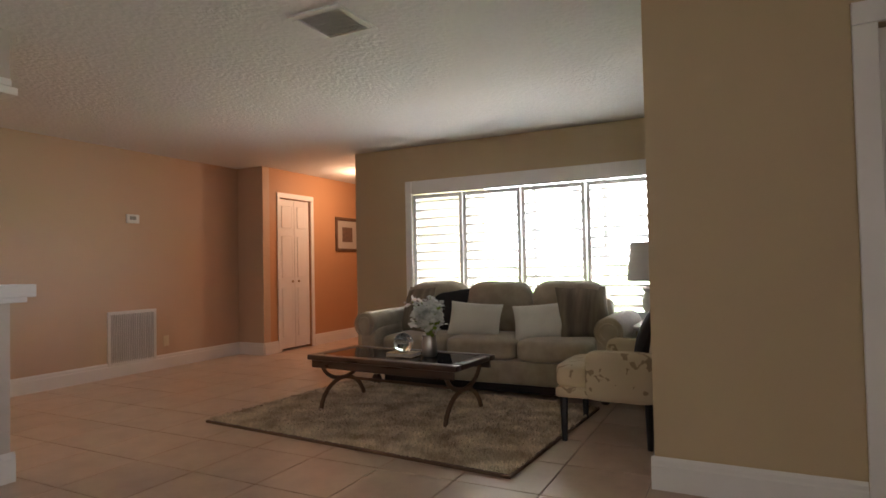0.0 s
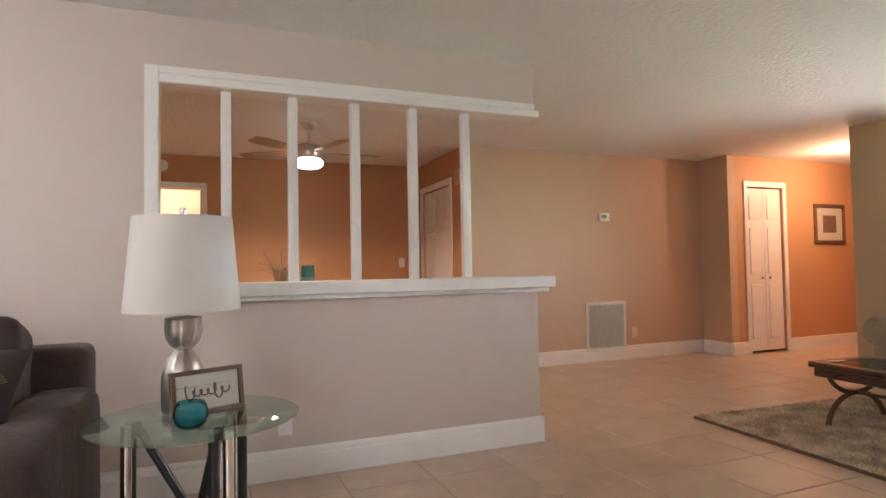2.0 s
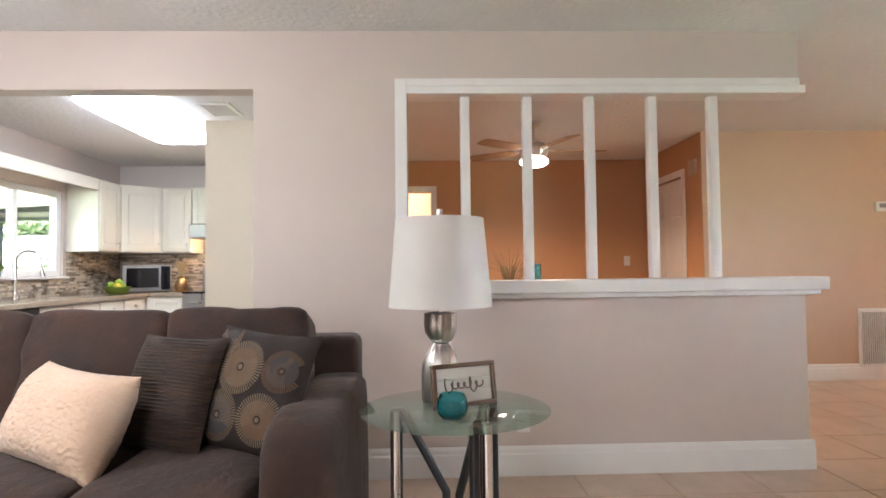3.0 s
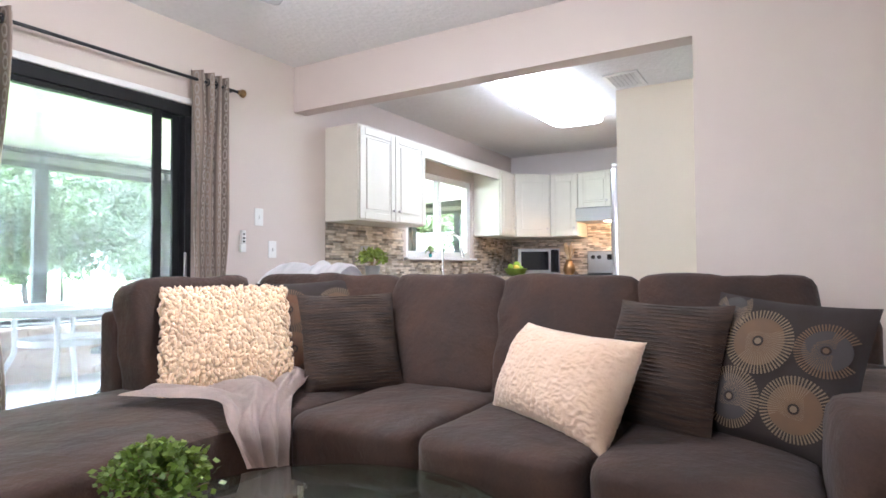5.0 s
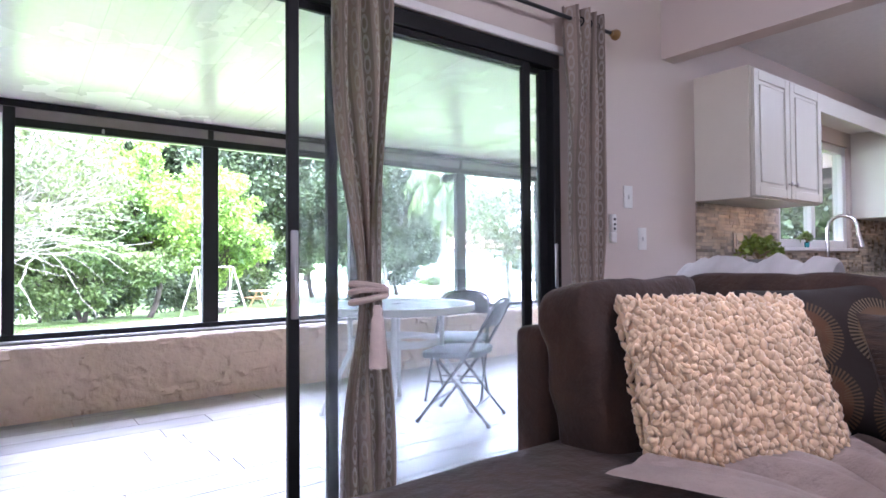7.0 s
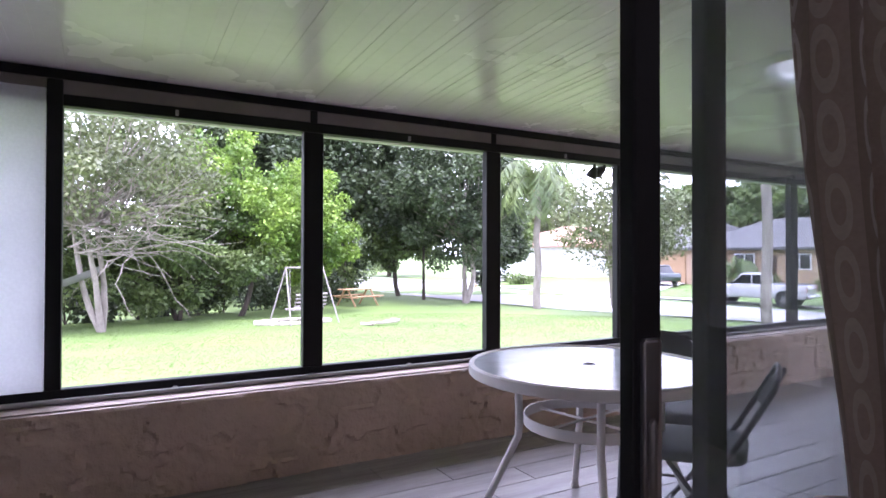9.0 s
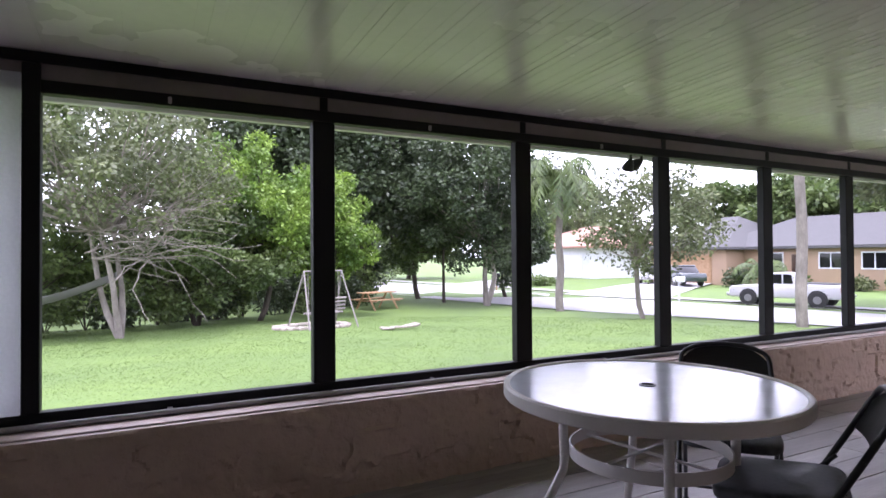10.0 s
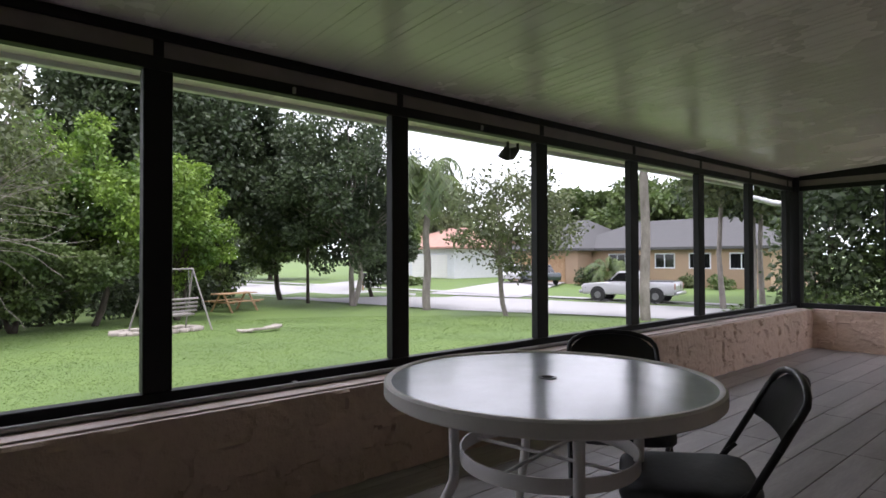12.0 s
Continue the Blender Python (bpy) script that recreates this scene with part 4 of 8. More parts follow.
def printed(m, label, discs, seed):
    """A charcoal pillow printed with discs that have fine rays."""
    t, _ = soft_pillow("printed_pillow", 0.48, 0.47, 0.15, None, PRINT, label, seed)

    def on(u, v, o=0.0025):
        return (u * 0.235, -pillow_height(max(-0.985, min(0.985, u)), max(-0.985, min(0.985, v)), 0.15) - o - 0.004, v * 0.23)

    for cu, cv, r, mat, mat2 in discs:
        for lo, hi, material, o in ((0.0, 0.10, mat2, 0.003), (0.16, 0.74, mat, 0.0024)):
            bm = bmesh.new()
            turn = [k * math.pi / 24 for k in range(49)]
            for q0, q1 in ((lo + 0.001, (lo + hi) / 2), ((lo + hi) / 2, hi)):
                for a0, a1 in zip(turn, turn[1:]):
                    uv = [(cu + r * q * math.cos(a), cv + r * q * math.sin(a)) for q, a in ((q0, a0), (q1, a0), (q1, a1), (q0, a1))]
                    if max(max(abs(p), abs(w)) for p, w in uv) < 0.95:
                        bm.faces.new([bm.verts.new(on(p, w, o)) for p, w in uv])
            part("printed_disc", bm, material, t, smooth=60)
        bm = bmesh.new()
        for k in range(56):
            a = k * 2 * math.pi / 56
            q = [(0.18, -0.006), (1.0, -0.028), (1.0, 0.028), (0.18, 0.006)]
            uv = [(cu + r * d * math.cos(a + w), cv + r * d * math.sin(a + w)) for d, w in q]
            if max(max(abs(p), abs(w)) for p, w in uv) < 0.95:
                bm.faces.new([bm.verts.new(on(p, w, 0.0034)) for p, w in uv])
        tagged(part("sunburst", bm, mat2, t, smooth=0), kind="stuff")
    t.matrix_basis = m


printed(sits(-1.97, -1.12, 64, 19, 0.42, roll=4) @ Matrix.Scale(0.90, 4), "charcoal pillow printed with tan and grey sunburst discs",
        [(-0.14, 0.33, 0.44, PRINT_TAN, PRINT_CREAM), (0.64, 0.36, 0.34, PRINT_GREY, PRINT_TAN), (-0.36, -0.46, 0.40, PRINT_GREY, PRINT_CREAM), (0.44, -0.42, 0.40, PRINT_TAN, PRINT_CREAM), (-0.86, -0.05, 0.30, PRINT_RUST, PRINT_TAN), (-0.66, 0.72, 0.30, PRINT_GREY, PRINT_CREAM)], 11)
printed(sits(-2.12, -2.84, 146, 20, 0.46, roll=-3), "charcoal pillow printed with rust sunburst discs, half hidden",
        [(-0.50, 0.36, 0.42, PRINT_RUST, PRINT_TAN), (-0.50, -0.40, 0.42, PRINT_RUST, PRINT_TAN), (0.45, 0.3, 0.45, PRINT_TAN, PRINT_CREAM), (0.4, -0.6, 0.4, PRINT_GREY, PRINT_TAN)], 12)

# fuzzy lumbar pillow: a cover of short uneven pile
t = thing("lumbar_pillow", "plush cream lumbar pillow lying against the sofa cushions", "pillow")
bm = pillow(0.62, 0.36, 0.24, 110, 0.012, 4, 0.10)
for v in bm.verts:
    c = v.co.copy()
    out = Vector((c.x * 0.3, c.y * 4.0, c.z * 0.5)).normalized()
    tuft = noise.noise(c * 75 + Vector((0, 0, 3 * noise.noise(c * 20)))) + 0.6 * noise.noise(c * 170)
    v.co = c + out * 0.0045 * tuft + Vector((0, 0, -0.002 * tuft))
part("cover", bm, FLEECE, t, smooth=180)
t.matrix_basis = sits(-1.92, -1.72, 57, 27, 0.30, roll=1) @ Matrix.Scale(0.94, 4)


def sheet(nu, nv, at, thick=0.006):
    """A draped cloth from a function of (u, v) in 0..1."""
    bm = bmesh.new()
    g = [[bm.verts.new(at(i / nu, j / nv)) for j in range(nv + 1)] for i in range(nu + 1)]
    for i in range(nu):
        for j in range(nv):
            bm.faces.new((g[i][j], g[i + 1][j], g[i + 1][j + 1], g[i][j + 1]))
    bmesh.ops.solidify(bm, geom=bm.faces[:], thickness=thick)
    bmesh.ops.recalc_face_normals(bm, faces=bm.faces[:])
    return bm


HEM = ((-1.36, -3.07, 0.545), (-1.44, -2.80, 0.548), (-1.40, -2.58, 0.545), (-1.35, -2.505, 0.50), (-1.40, -2.49, 0.40))
BACK = ((-2.06, -2.98, 0.55), (-2.06, -2.80, 0.56), (-1.74, -2.58, 0.56), (-1.60, -2.500, 0.515), (-1.565, -2.485, 0.36))


def along(pts, v):
    """A place on a smooth line through the points, v from 0 to 1."""
    k = min(len(pts) - 2, int(v * (len(pts) - 1)))
    f = v * (len(pts) - 1) - k
    p = [Vector(pts[max(0, min(len(pts) - 1, k + i))]) for i in (-1, 0, 1, 2)]
    return 0.5 * (2 * p[1] + (p[2] - p[0]) * f + (2 * p[0] - 5 * p[1] + 4 * p[2] - p[3]) * f * f + (3 * p[1] - p[0] - 3 * p[2] + p[3]) * f ** 3)


def throw_at(u, v):
    p = along(HEM, v).lerp(along(BACK, v), u)
    fold = 0.032 * abs(math.sin(9.5 * u + 1.6 * v)) ** 1.5 + 0.013 * abs(math.sin(21 * u - 3.0 * v + 0.6)) + 0.016 * math.exp(-(u / 0.05) ** 2)
    hang = max(0.0, min(1.0, (v - 0.6) / 0.25))
    return (p.x, p.y + fold * 0.9 * hang, p.z + fold * (1 - 0.7 * hang))


t = thing("throw_blanket", "taupe fleece throw blanket draped over the chaise edge", "blanket", base=(-1.6, -2.75, 0.53))
part("cloth", sheet(70, 44, throw_at), THROW, t)


def white_throw(u, v):
    fold = 0.034 * noise.noise(Vector((u * 7, v * 1.5, 2))) + 0.016 * noise.noise(Vector((u * 19, v * 3, 5)))
    a = math.pi * v
    return (-2.56 + 0.17 * math.cos(a) * (1.0 + fold), -3.58 + 0.54 * u + 0.02 * math.sin(5 * v), 0.835 + 0.185 * math.sin(a) + fold * math.sin(a) - (0.35 * max(0, v - 0.85) * 3))


t = thing("throw_blanket", "white fleece throw blanket laid over the sofa back", "blanket", base=(-2.7, -3.05, 0.9))
part("cloth", sheet(60, 16, white_throw), THROW_WHITE, t)

# ---- round glass coffee table with a small boxwood plant ----
ct = thing("coffee_table", "round glass coffee table with chrome legs", "table", base=(-1.09, -1.93, 0))
part("glass_top", lathe([(0.455, 0.438), (0.47, 0.442), (0.47, 0.446), (0.455, 0.450)], (-1.09, -1.93, 0), 64), GLASS, ct, "clear green-edged glass top")
for k in range(4):
    a = radians(45 + 90 * k)
    part("leg", tube(bmesh.new(), [(-1.09 + r * math.cos(a), -1.93 + r * math.sin(a), z) for r, z in ((0.33, 0.0), (0.30, 0.2), (0.34, 0.437))], 0.014, 10), CHROME, ct)
part("ring", tube(bmesh.new(), [(-1.09 + 0.30 * math.cos(k * math.pi / 16), -1.93 + 0.30 * math.sin(k * math.pi / 16), 0.20) for k in range(33)], 0.009, 8), CHROME, ct)


def potted(name, at, pot_r, pot_h, crown_r, n, leaf, material, label, pot_mat, flat=0.7, seed=2):
    t = thing(name, label, "plant", base=at)
    part("pot", lathe([(pot_r * 0.75, 0), (pot_r, pot_h * 0.9), (pot_r, pot_h), (pot_r * 0.88, pot_h), (pot_r * 0.85, pot_h * 0.85)], at, 24), pot_mat, t)
    r = random.Random(seed)
    bm, stems = bmesh.new(), bmesh.new()
    for _ in range(n):
        a, e = r.uniform(0, 2 * math.pi), r.uniform(-0.25, 1.5)
        q = crown_r * (0.35 + 0.65 * r.random() ** 0.5)
        p = Vector((at[0] + q * math.cos(a) * math.cos(e), at[1] + q * math.sin(a) * math.cos(e), at[2] + pot_h + crown_r * 0.45 + q * flat * math.sin(e)))
        leaves(bm, p, leaf, 7, (leaf * 0.45, leaf * 0.45, leaf * 0.35), r, 0.8, 1.5)
        if _ % 4 == 0:
            tube(stems, [(at[0], at[1], at[2] + pot_h * 0.8), tuple((p + Vector(at)) / 2 + Vector((0, 0, pot_h * 0.6))), tuple(p)], 0.0022, 4)
    part("stems", stems, DRIED, t)
    part("foliage", bm, material, t, smooth=0)
    return t


potted("boxwood_plant", (-0.995, -2.28, 0.4505), 0.045, 0.03, 0.115, 300, 0.017, LEAF, "small green artificial boxwood plant on the glass table", POT)

# ---- side table with lamp, frame and candle jar ----
SX, SY, SZ = -2.03, -0.415, 0.635
st = thing("side_table", "round glass side table on bent chrome and black legs", "table", base=(SX, SY, 0))
part("glass_top", lathe([(0.316, 0), (0.325, 0.004), (0.325, 0.007), (0.316, 0.011)], (SX, SY, SZ), 64), GLASS, st, "clear green-edged round glass top")
for k in range(3):
    a = radians(20 + 120 * k)
    c, s = math.cos(a), math.sin(a)

    def at(r, z, o=0.0):
        return (SX + r * c - o * s, SY + r * s + o * c, z)

    for o, mat in ((-0.022, BLACK), (0.022, CHROME)):
        part("leg", tube(bmesh.new(), [at(0.205, 0.0, o), at(0.205, SZ - 0.001, o)], 0.017, 12), mat, st, "polished upright leg")
    part("strut", tube(bmesh.new(), [at(0.185, SZ - 0.001), at(0.032, 0.36), at(0.035, 0.0)], 0.015, 12), CHROME if k % 2 else BLACK, st, "bent inner strut")

lamp = thing("table_lamp", "brushed nickel table lamp with a white drum shade, unlit", "lamp", base=(-2.13, -0.457, SZ + 0.0115))
LA = (-2.13, -0.457, SZ + 0.0115)
part("lamp_body", lathe([(0.066, 0.0), (0.070, 0.006), (0.071, 0.09), (0.067, 0.13), (0.055, 0.168), (0.032, 0.198), (0.025, 0.206)], LA, 48, lobes=12, depth=0.05), NICKEL, lamp)
part("lamp_cup", lathe([(0.024, 0.207), (0.042, 0.220), (0.057, 0.245), (0.061, 0.275), (0.058, 0.308), (0.061, 0.313), (0.040, 0.318), (0.012, 0.320)], LA, 48, lobes=8, depth=0.07), NICKEL, lamp)
part("neck", rod((LA[0], LA[1], LA[2] + 0.320), (LA[0], LA[1], LA[2] + 0.667), 0.009), NICKEL, lamp)
shade = bmesh.new()
for r0, r1, z0, z1 in ((0.187, 0.160, 0.338, 0.655), (0.184, 0.157, 0.339, 0.654)):
    a = [shade.verts.new((LA[0] + r0 * math.cos(k * math.pi / 32), LA[1] + r0 * math.sin(k * math.pi / 32), LA[2] + z0)) for k in range(64)]
    b = [shade.verts.new((LA[0] + r1 * math.cos(k * math.pi / 32), LA[1] + r1 * math.sin(k * math.pi / 32), LA[2] + z1)) for k in range(64)]
    for k in range(64):
        f = (a[k], a[(k + 1) % 64], b[(k + 1) % 64], b[k])
        shade.faces.new(f if r0 > 0.185 else f[::-1])
part("shade", shade, SHADE, lamp, "white linen drum shade")
part("spider", boxes((LA[0] - 0.158, LA[0] + 0.158, LA[1] - 0.003, LA[1] + 0.003, LA[2] + 0.645, LA[2] + 0.65)), NICKEL, lamp)
part("finial", lathe([(0.007, 0.667), (0.011, 0.669), (0.011, 0.690), (0.007, 0.692)], LA, 16), NICKEL, lamp)

fr = thing("picture_frame", "small dark wood frame with a lettered white plank picture", "picture frame")
part("frame", boxes((-0.145, 0.145, -0.008, 0.012, 0, 0.018), (-0.145, 0.145, -0.008, 0.012, 0.162, 0.18), (-0.145, -0.127, -0.008, 0.012, 0.0185, 0.1615), (0.127, 0.145, -0.008, 0.012, 0.0185, 0.1615), bevel=0.002), FRAMEWOOD, fr)
for k in range(3):
    part("plank", bx(-0.126, 0.126, 0.002, 0.008, 0.020 + k * 0.0475, 0.066 + k * 0.0475, 0.0015), PAPER, fr, "white washed plank")
bm = bmesh.new()
tube(bm, [(-0.085 + 0.17 * i / 90 - 0.010 * math.sin(i * 0.42), 0.0008, 0.088 + 0.013 * math.cos(i * 0.42) * (2.4 if i < 14 or 58 < i < 72 else 0.9)) for i in range(91)], 0.0032, 5)
part("lettering", bm, INK, fr, "brown script writing")
part("easel", boxes((-0.02, 0.02, 0.0125, 0.06, 0, 0.008)), FRAMEWOOD, fr)
fr.matrix_basis = pose(-2.035, -0.375, SZ + 0.0115, 0, 0, 115) @ Matrix.Diagonal((0.85, 0.85, 0.82, 1)) @ pose(0, 0, 0, -8, 0, 0)

jar = thing("candle_jar", "teal glass candle jar with grey wax on the side table", "candle", base=(-1.875, -0.43, SZ + 0.0115))
part("jar", lathe([(0.034, 0.0), (0.050, 0.014), (0.058, 0.040), (0.054, 0.070), (0.044, 0.088), (0.041, 0.088), (0.050, 0.068), (0.054, 0.040), (0.046, 0.018), (0.030, 0.006)], (-1.875, -0.43, SZ + 0.0115), 40), TEAL, jar)
part("wax", lathe([(0.028, 0.008), (0.045, 0.022), (0.050, 0.045), (0.047, 0.068), (0.002, 0.068)], (-1.875, -0.43, SZ + 0.0115), 24), CANDLE, jar, "grey candle wax")

jar.matrix_basis = jar.matrix_basis @ Matrix.Scale(0.88, 4)

# ---- curtains on a rod over the patio door ----
rodt = thing("curtain_rod", "thin dark curtain rod with turned wooden finials", "curtain rod", base=(-1.2, -3.98, 2.1))
part("rod", rod((-2.62, -3.98, 2.10), (0.35, -3.98, 2.10), 0.009), BLACK, rodt)
for x, s in ((-2.62, -1), (0.35, 1)):
    part("finial", moved(lathe([(0.010, 0), (0.014, 0.006), (0.010, 0.014), (0.024, 0.030), (0.026, 0.045), (0.016, 0.058), (0.004, 0.062)], n=18), pose(x, -3.98, 2.10, 0, 90 * s, 0)), BRASS, rodt, "turned bronze finial")
for x in (-2.585, 0.30):
    part("bracket", boxes((x - 0.008, x + 0.008, -4.079, -3.99, 2.092, 2.108), bevel=0.002), BLACK, rodt)


def curtain(x0, x1, waist, wx, wz, label, folds, flare, seed):
    t = thing("curtain", label, "curtain", "curtains at the patio door", base=((x0 + x1) / 2, -3.98, 0.01))
    nu, nv = folds * 10, 50
    bm = bmesh.new()
    uvl = bm.loops.layers.uv.new("UVMap")
    g = []
    for i in range(nu + 1):
        row = []
        for j in range(nv + 1):
            u, z = i / nu, 0.012 + (2.155 - 0.012) * j / nv
            top = x0 + (x1 - x0) * u
            tied = wx + waist * (u - 0.5)
            d = (z - wz)
            k = math.exp(-(d / (0.5 if d > 0 else 0.28)) ** 2)
            low = (wx + (x1 - x0) * flare * (u - 0.5)) if d < 0 else top
            x = low * (1 - k) + tied * k
            amp = 0.035 * (1 - 0.55 * k)
            y = -3.975 + amp * math.sin(2 * math.pi * folds * u + 0.4 * math.sin(3 * z + seed)) + 0.006 * math.sin(9 * u + 7 * z)
            row.append(bm.verts.new((x + 0.008 * math.sin(5 * z + 6 * u + seed), y, z)))
        g.append(row)
    for i in range(nu):
        for j in range(nv):
            f = bm.faces.new((g[i][j], g[i + 1][j], g[i + 1][j + 1], g[i][j + 1]))
            for lp, (a, b) in zip(f.loops, ((i, j), (i + 1, j), (i + 1, j + 1), (i, j + 1))):
                lp[uvl].uv = (a / nu, b / nv)
    part("cloth", bm, CURTAIN, t, smooth=60)
    for k in range(folds):
        x = x0 + (x1 - x0) * (k + 0.5) / folds
        part("grommet", tube(bmesh.new(), [(x, -3.98 + 0.02 * math.cos(a), 2.10 + 0.02 * math.sin(a)) for a in (q * math.pi / 8 for q in range(17))], 0.004, 6), BLACK, t, "dark metal grommet")
    return t


tc = curtain(-1.385, -1.165, 0.085, -1.30, 0.92, "taupe chain-patterned curtain tied back with a tasselled cord", 4, 0.85, 1)
bm = bmesh.new()
for dz in (-0.018, 0.004, 0.022):
    tube(bm, [(-1.30 + 0.062 * math.cos(q * math.pi / 10), -3.975 + 0.050 * math.sin(q * math.pi / 10), 0.92 + dz + 0.012 * math.sin(q * math.pi / 10 + dz * 60)) for q in range(21)], 0.011, 8)
part("tieback_cord", bm, THROW, tc, "twisted beige cord")
part("tassel", lathe([(0.010, 0.0), (0.016, -0.015), (0.013, -0.03), (0.020, -0.045), (0.026, -0.13), (0.029, -0.20), (0.002, -0.201)], (-1.29, -3.90, 0.885), 20), THROW, tc, "beige cord tassel")
tc = curtain(-2.545, -2.315, 0.19, -2.43, 0.75, "taupe curtain with a pale chain pattern hanging beside the patio door", 4, 0.95, 4)

# ---- family room wall fittings ----
def plate(name, x, y, z, axis, w, h, material, label, knob=True, nrm=1):
    t = thing(name, label, "switch" if "switch" in name else "outlet", base=(x, y, z))
    if axis == "x":
        part("plate", bx(x, x + nrm * 0.006, y - w / 2, y + w / 2, z - h / 2, z + h / 2, 0.002), material, t)
        part("insert", boxes((x + nrm * 0.0062, x + nrm * 0.009, y - w * 0.22, y + w * 0.22, z - h * 0.28, z - h * 0.03), (x + nrm * 0.0062, x + nrm * 0.009, y - w * 0.22, y + w * 0.22, z + h * 0.03, z + h * 0.28), bevel=0.001), material, t)
    else:
        part("plate", bx(x - w / 2, x + w / 2, y, y + nrm * 0.006, z - h / 2, z + h / 2, 0.002), material, t)
        part("toggle", bx(x - 0.006, x + 0.006, y + nrm * 0.0062, y + nrm * 0.014, z - 0.012, z + 0.012, 0.002), material, t)
    return t


plate("wall_outlet", -3.20, 0.01, 0.29, "x", 0.075, 0.118, PLASTIC, "white wall outlet plate above the baseboard")
plate("wall_outlet", -3.20, -0.90, 0.29, "x", 0.075, 0.118, PLASTIC, "white wall outlet plate behind the side table")
plate("light_switch", -2.879, -4.08, 1.345, "y", 0.072, 0.115, PLASTIC, "white light switch plate by the patio door")
plate("light_switch", -2.996, -4.08, 1.133, "y", 0.072, 0.115, PLASTIC, "white lower light switch plate by the patio door")
t = thing("fan_remote", "white ceiling fan remote control in a wall holder", "remote", base=(-2.742, -4.08, 1.18))
part("holder", bx(-2.765, -2.719, -4.079, -4.062, 1.11, 1.16, 0.003), PLASTIC, t)
part("handset", bx(-2.762, -2.722, -4.0775, -4.060, 1.1605, 1.25, 0.004), PLASTIC, t)
for z in (1.178, 1.20, 1.225):
    part("button", bx(-2.75, -2.734, -4.0598, -4.057, z - 0.006, z + 0.006, 0.001), BLACK, t)


def ceiling_fan(x, y, z0, blades, angle, glow_mat, label, blade_mat, body):
    t = thing("ceiling_fan", label, "ceiling fan", base=(x, y, z0))
    part("canopy", lathe([(0.07, 0.0), (0.066, -0.02), (0.045, -0.05), (0.016, -0.06)], (x, y, z0 - 0.0005), 28), body, t)
    part("downrod", rod((x, y, z0 - 0.06), (x, y, z0 - 0.18), 0.012), body, t)
    part("motor", lathe([(0.03, -0.18), (0.10, -0.20), (0.125, -0.23), (0.125, -0.29), (0.11, -0.325), (0.105, -0.33)], (x, y, z0), 36), body, t)
    for k in range(blades):
        m = pose(x, y, z0 - 0.262, 0, 0, angle + 360 * k / blades)
        b = cushion(0.48, 0.135, 0.010, 6, 5, 0, 0)
        for v in b.verts:
            v.co.y *= 1 + 0.25 * v.co.x
        part("blade", moved(b, m @ pose(0.42, 0, 0, 10, 0, 0)), blade_mat, t)
        part("blade_iron", moved(bx(0.11, 0.22, -0.02, 0.02, -0.006, 0.004, 0.002), m), body, t)
    part("light_bowl", lathe([(0.105, -0.331), (0.125, -0.345), (0.128, -0.375), (0.10, -0.40), (0.05, -0.41), (0.002, -0.412)], (x, y, z0), 36), glow_mat, t, "frosted glass light bowl, lit")
    return t


# only a blade tip is in view; the lit bowl is added
ceiling_fan(-1.62, -2.45, H, 5, 167, FANGLOW, "white ceiling fan with pale grey blades and an assumed lit bowl", FANBLADE, TRIM)

# ---- living room ----
t = thing("area_rug", "mottled taupe shag area rug on the tile floor", "rug", base=(-1.95, 3.62, 0))
RM = pose(-1.93, 3.60, 0.0, 0, 0, -4)
bm = bmesh.new()
box(bm, -1.19, 1.19, -0.79, 0.79, 0.001, 0.012)
part("backing", moved(bm, RM), RUG, t, smooth=0)
rng = random.Random(8)
bm = bmesh.new()
for k in range(26000):
    p = Vector((rng.uniform(-1.2, 1.2), rng.uniform(-0.8, 0.8), 0.011))
    d = Vector((rng.gauss(0, 0.010), rng.gauss(0, 0.010), rng.uniform(0.012, 0.026)))
    w = Vector((rng.gauss(0, 1), rng.gauss(0, 1), 0)).normalized() * 0.007
    bm.faces.new([bm.verts.new(q) for q in (p - w, p + w, p + d + w * 0.5, p + d - w * 0.5)])
tagged(part("pile", moved(bm, RM), RUG, t, smooth=0), kind="stuff")

ls = thing("sofa", "olive grey chenille three-seat sofa with rolled arms", "sofa", base=(-1.72, 4.85, 0))
part("base", bx(-2.72, -0.72, 4.47, 5.30, 0.10, 0.30, 0.03, 2), OLIVE, ls)
# a solid black block stands in for the shade below the sofa
part("shade_strip", bx(-2.70, -0.74, 4.50, 5.28, 0.03, 0.10, 0.01), BLACKCLOTH, ls, "black strip painted as shade under the skirt")
part("back_frame", bx(-2.72, -0.72, 5.16, 5.36, 0.12, 0.78, 0.06, 3), OLIVE, ls)
for i in range(3):
    x = -2.38 + 0.655 * i
    part("seat_cushion", moved(cushion(0.65, 0.72, 0.18, 6, 9, 0.15, 0.006, i), pose(x, 4.78, 0.385)), OLIVE, ls)
    part("back_cushion", moved(cushion(0.65, 0.24, 0.50, 4, 9, 0, 0.012, i + 4), pose(x, 5.06, 0.70, 14, 0, 0)), OLIVE, ls)
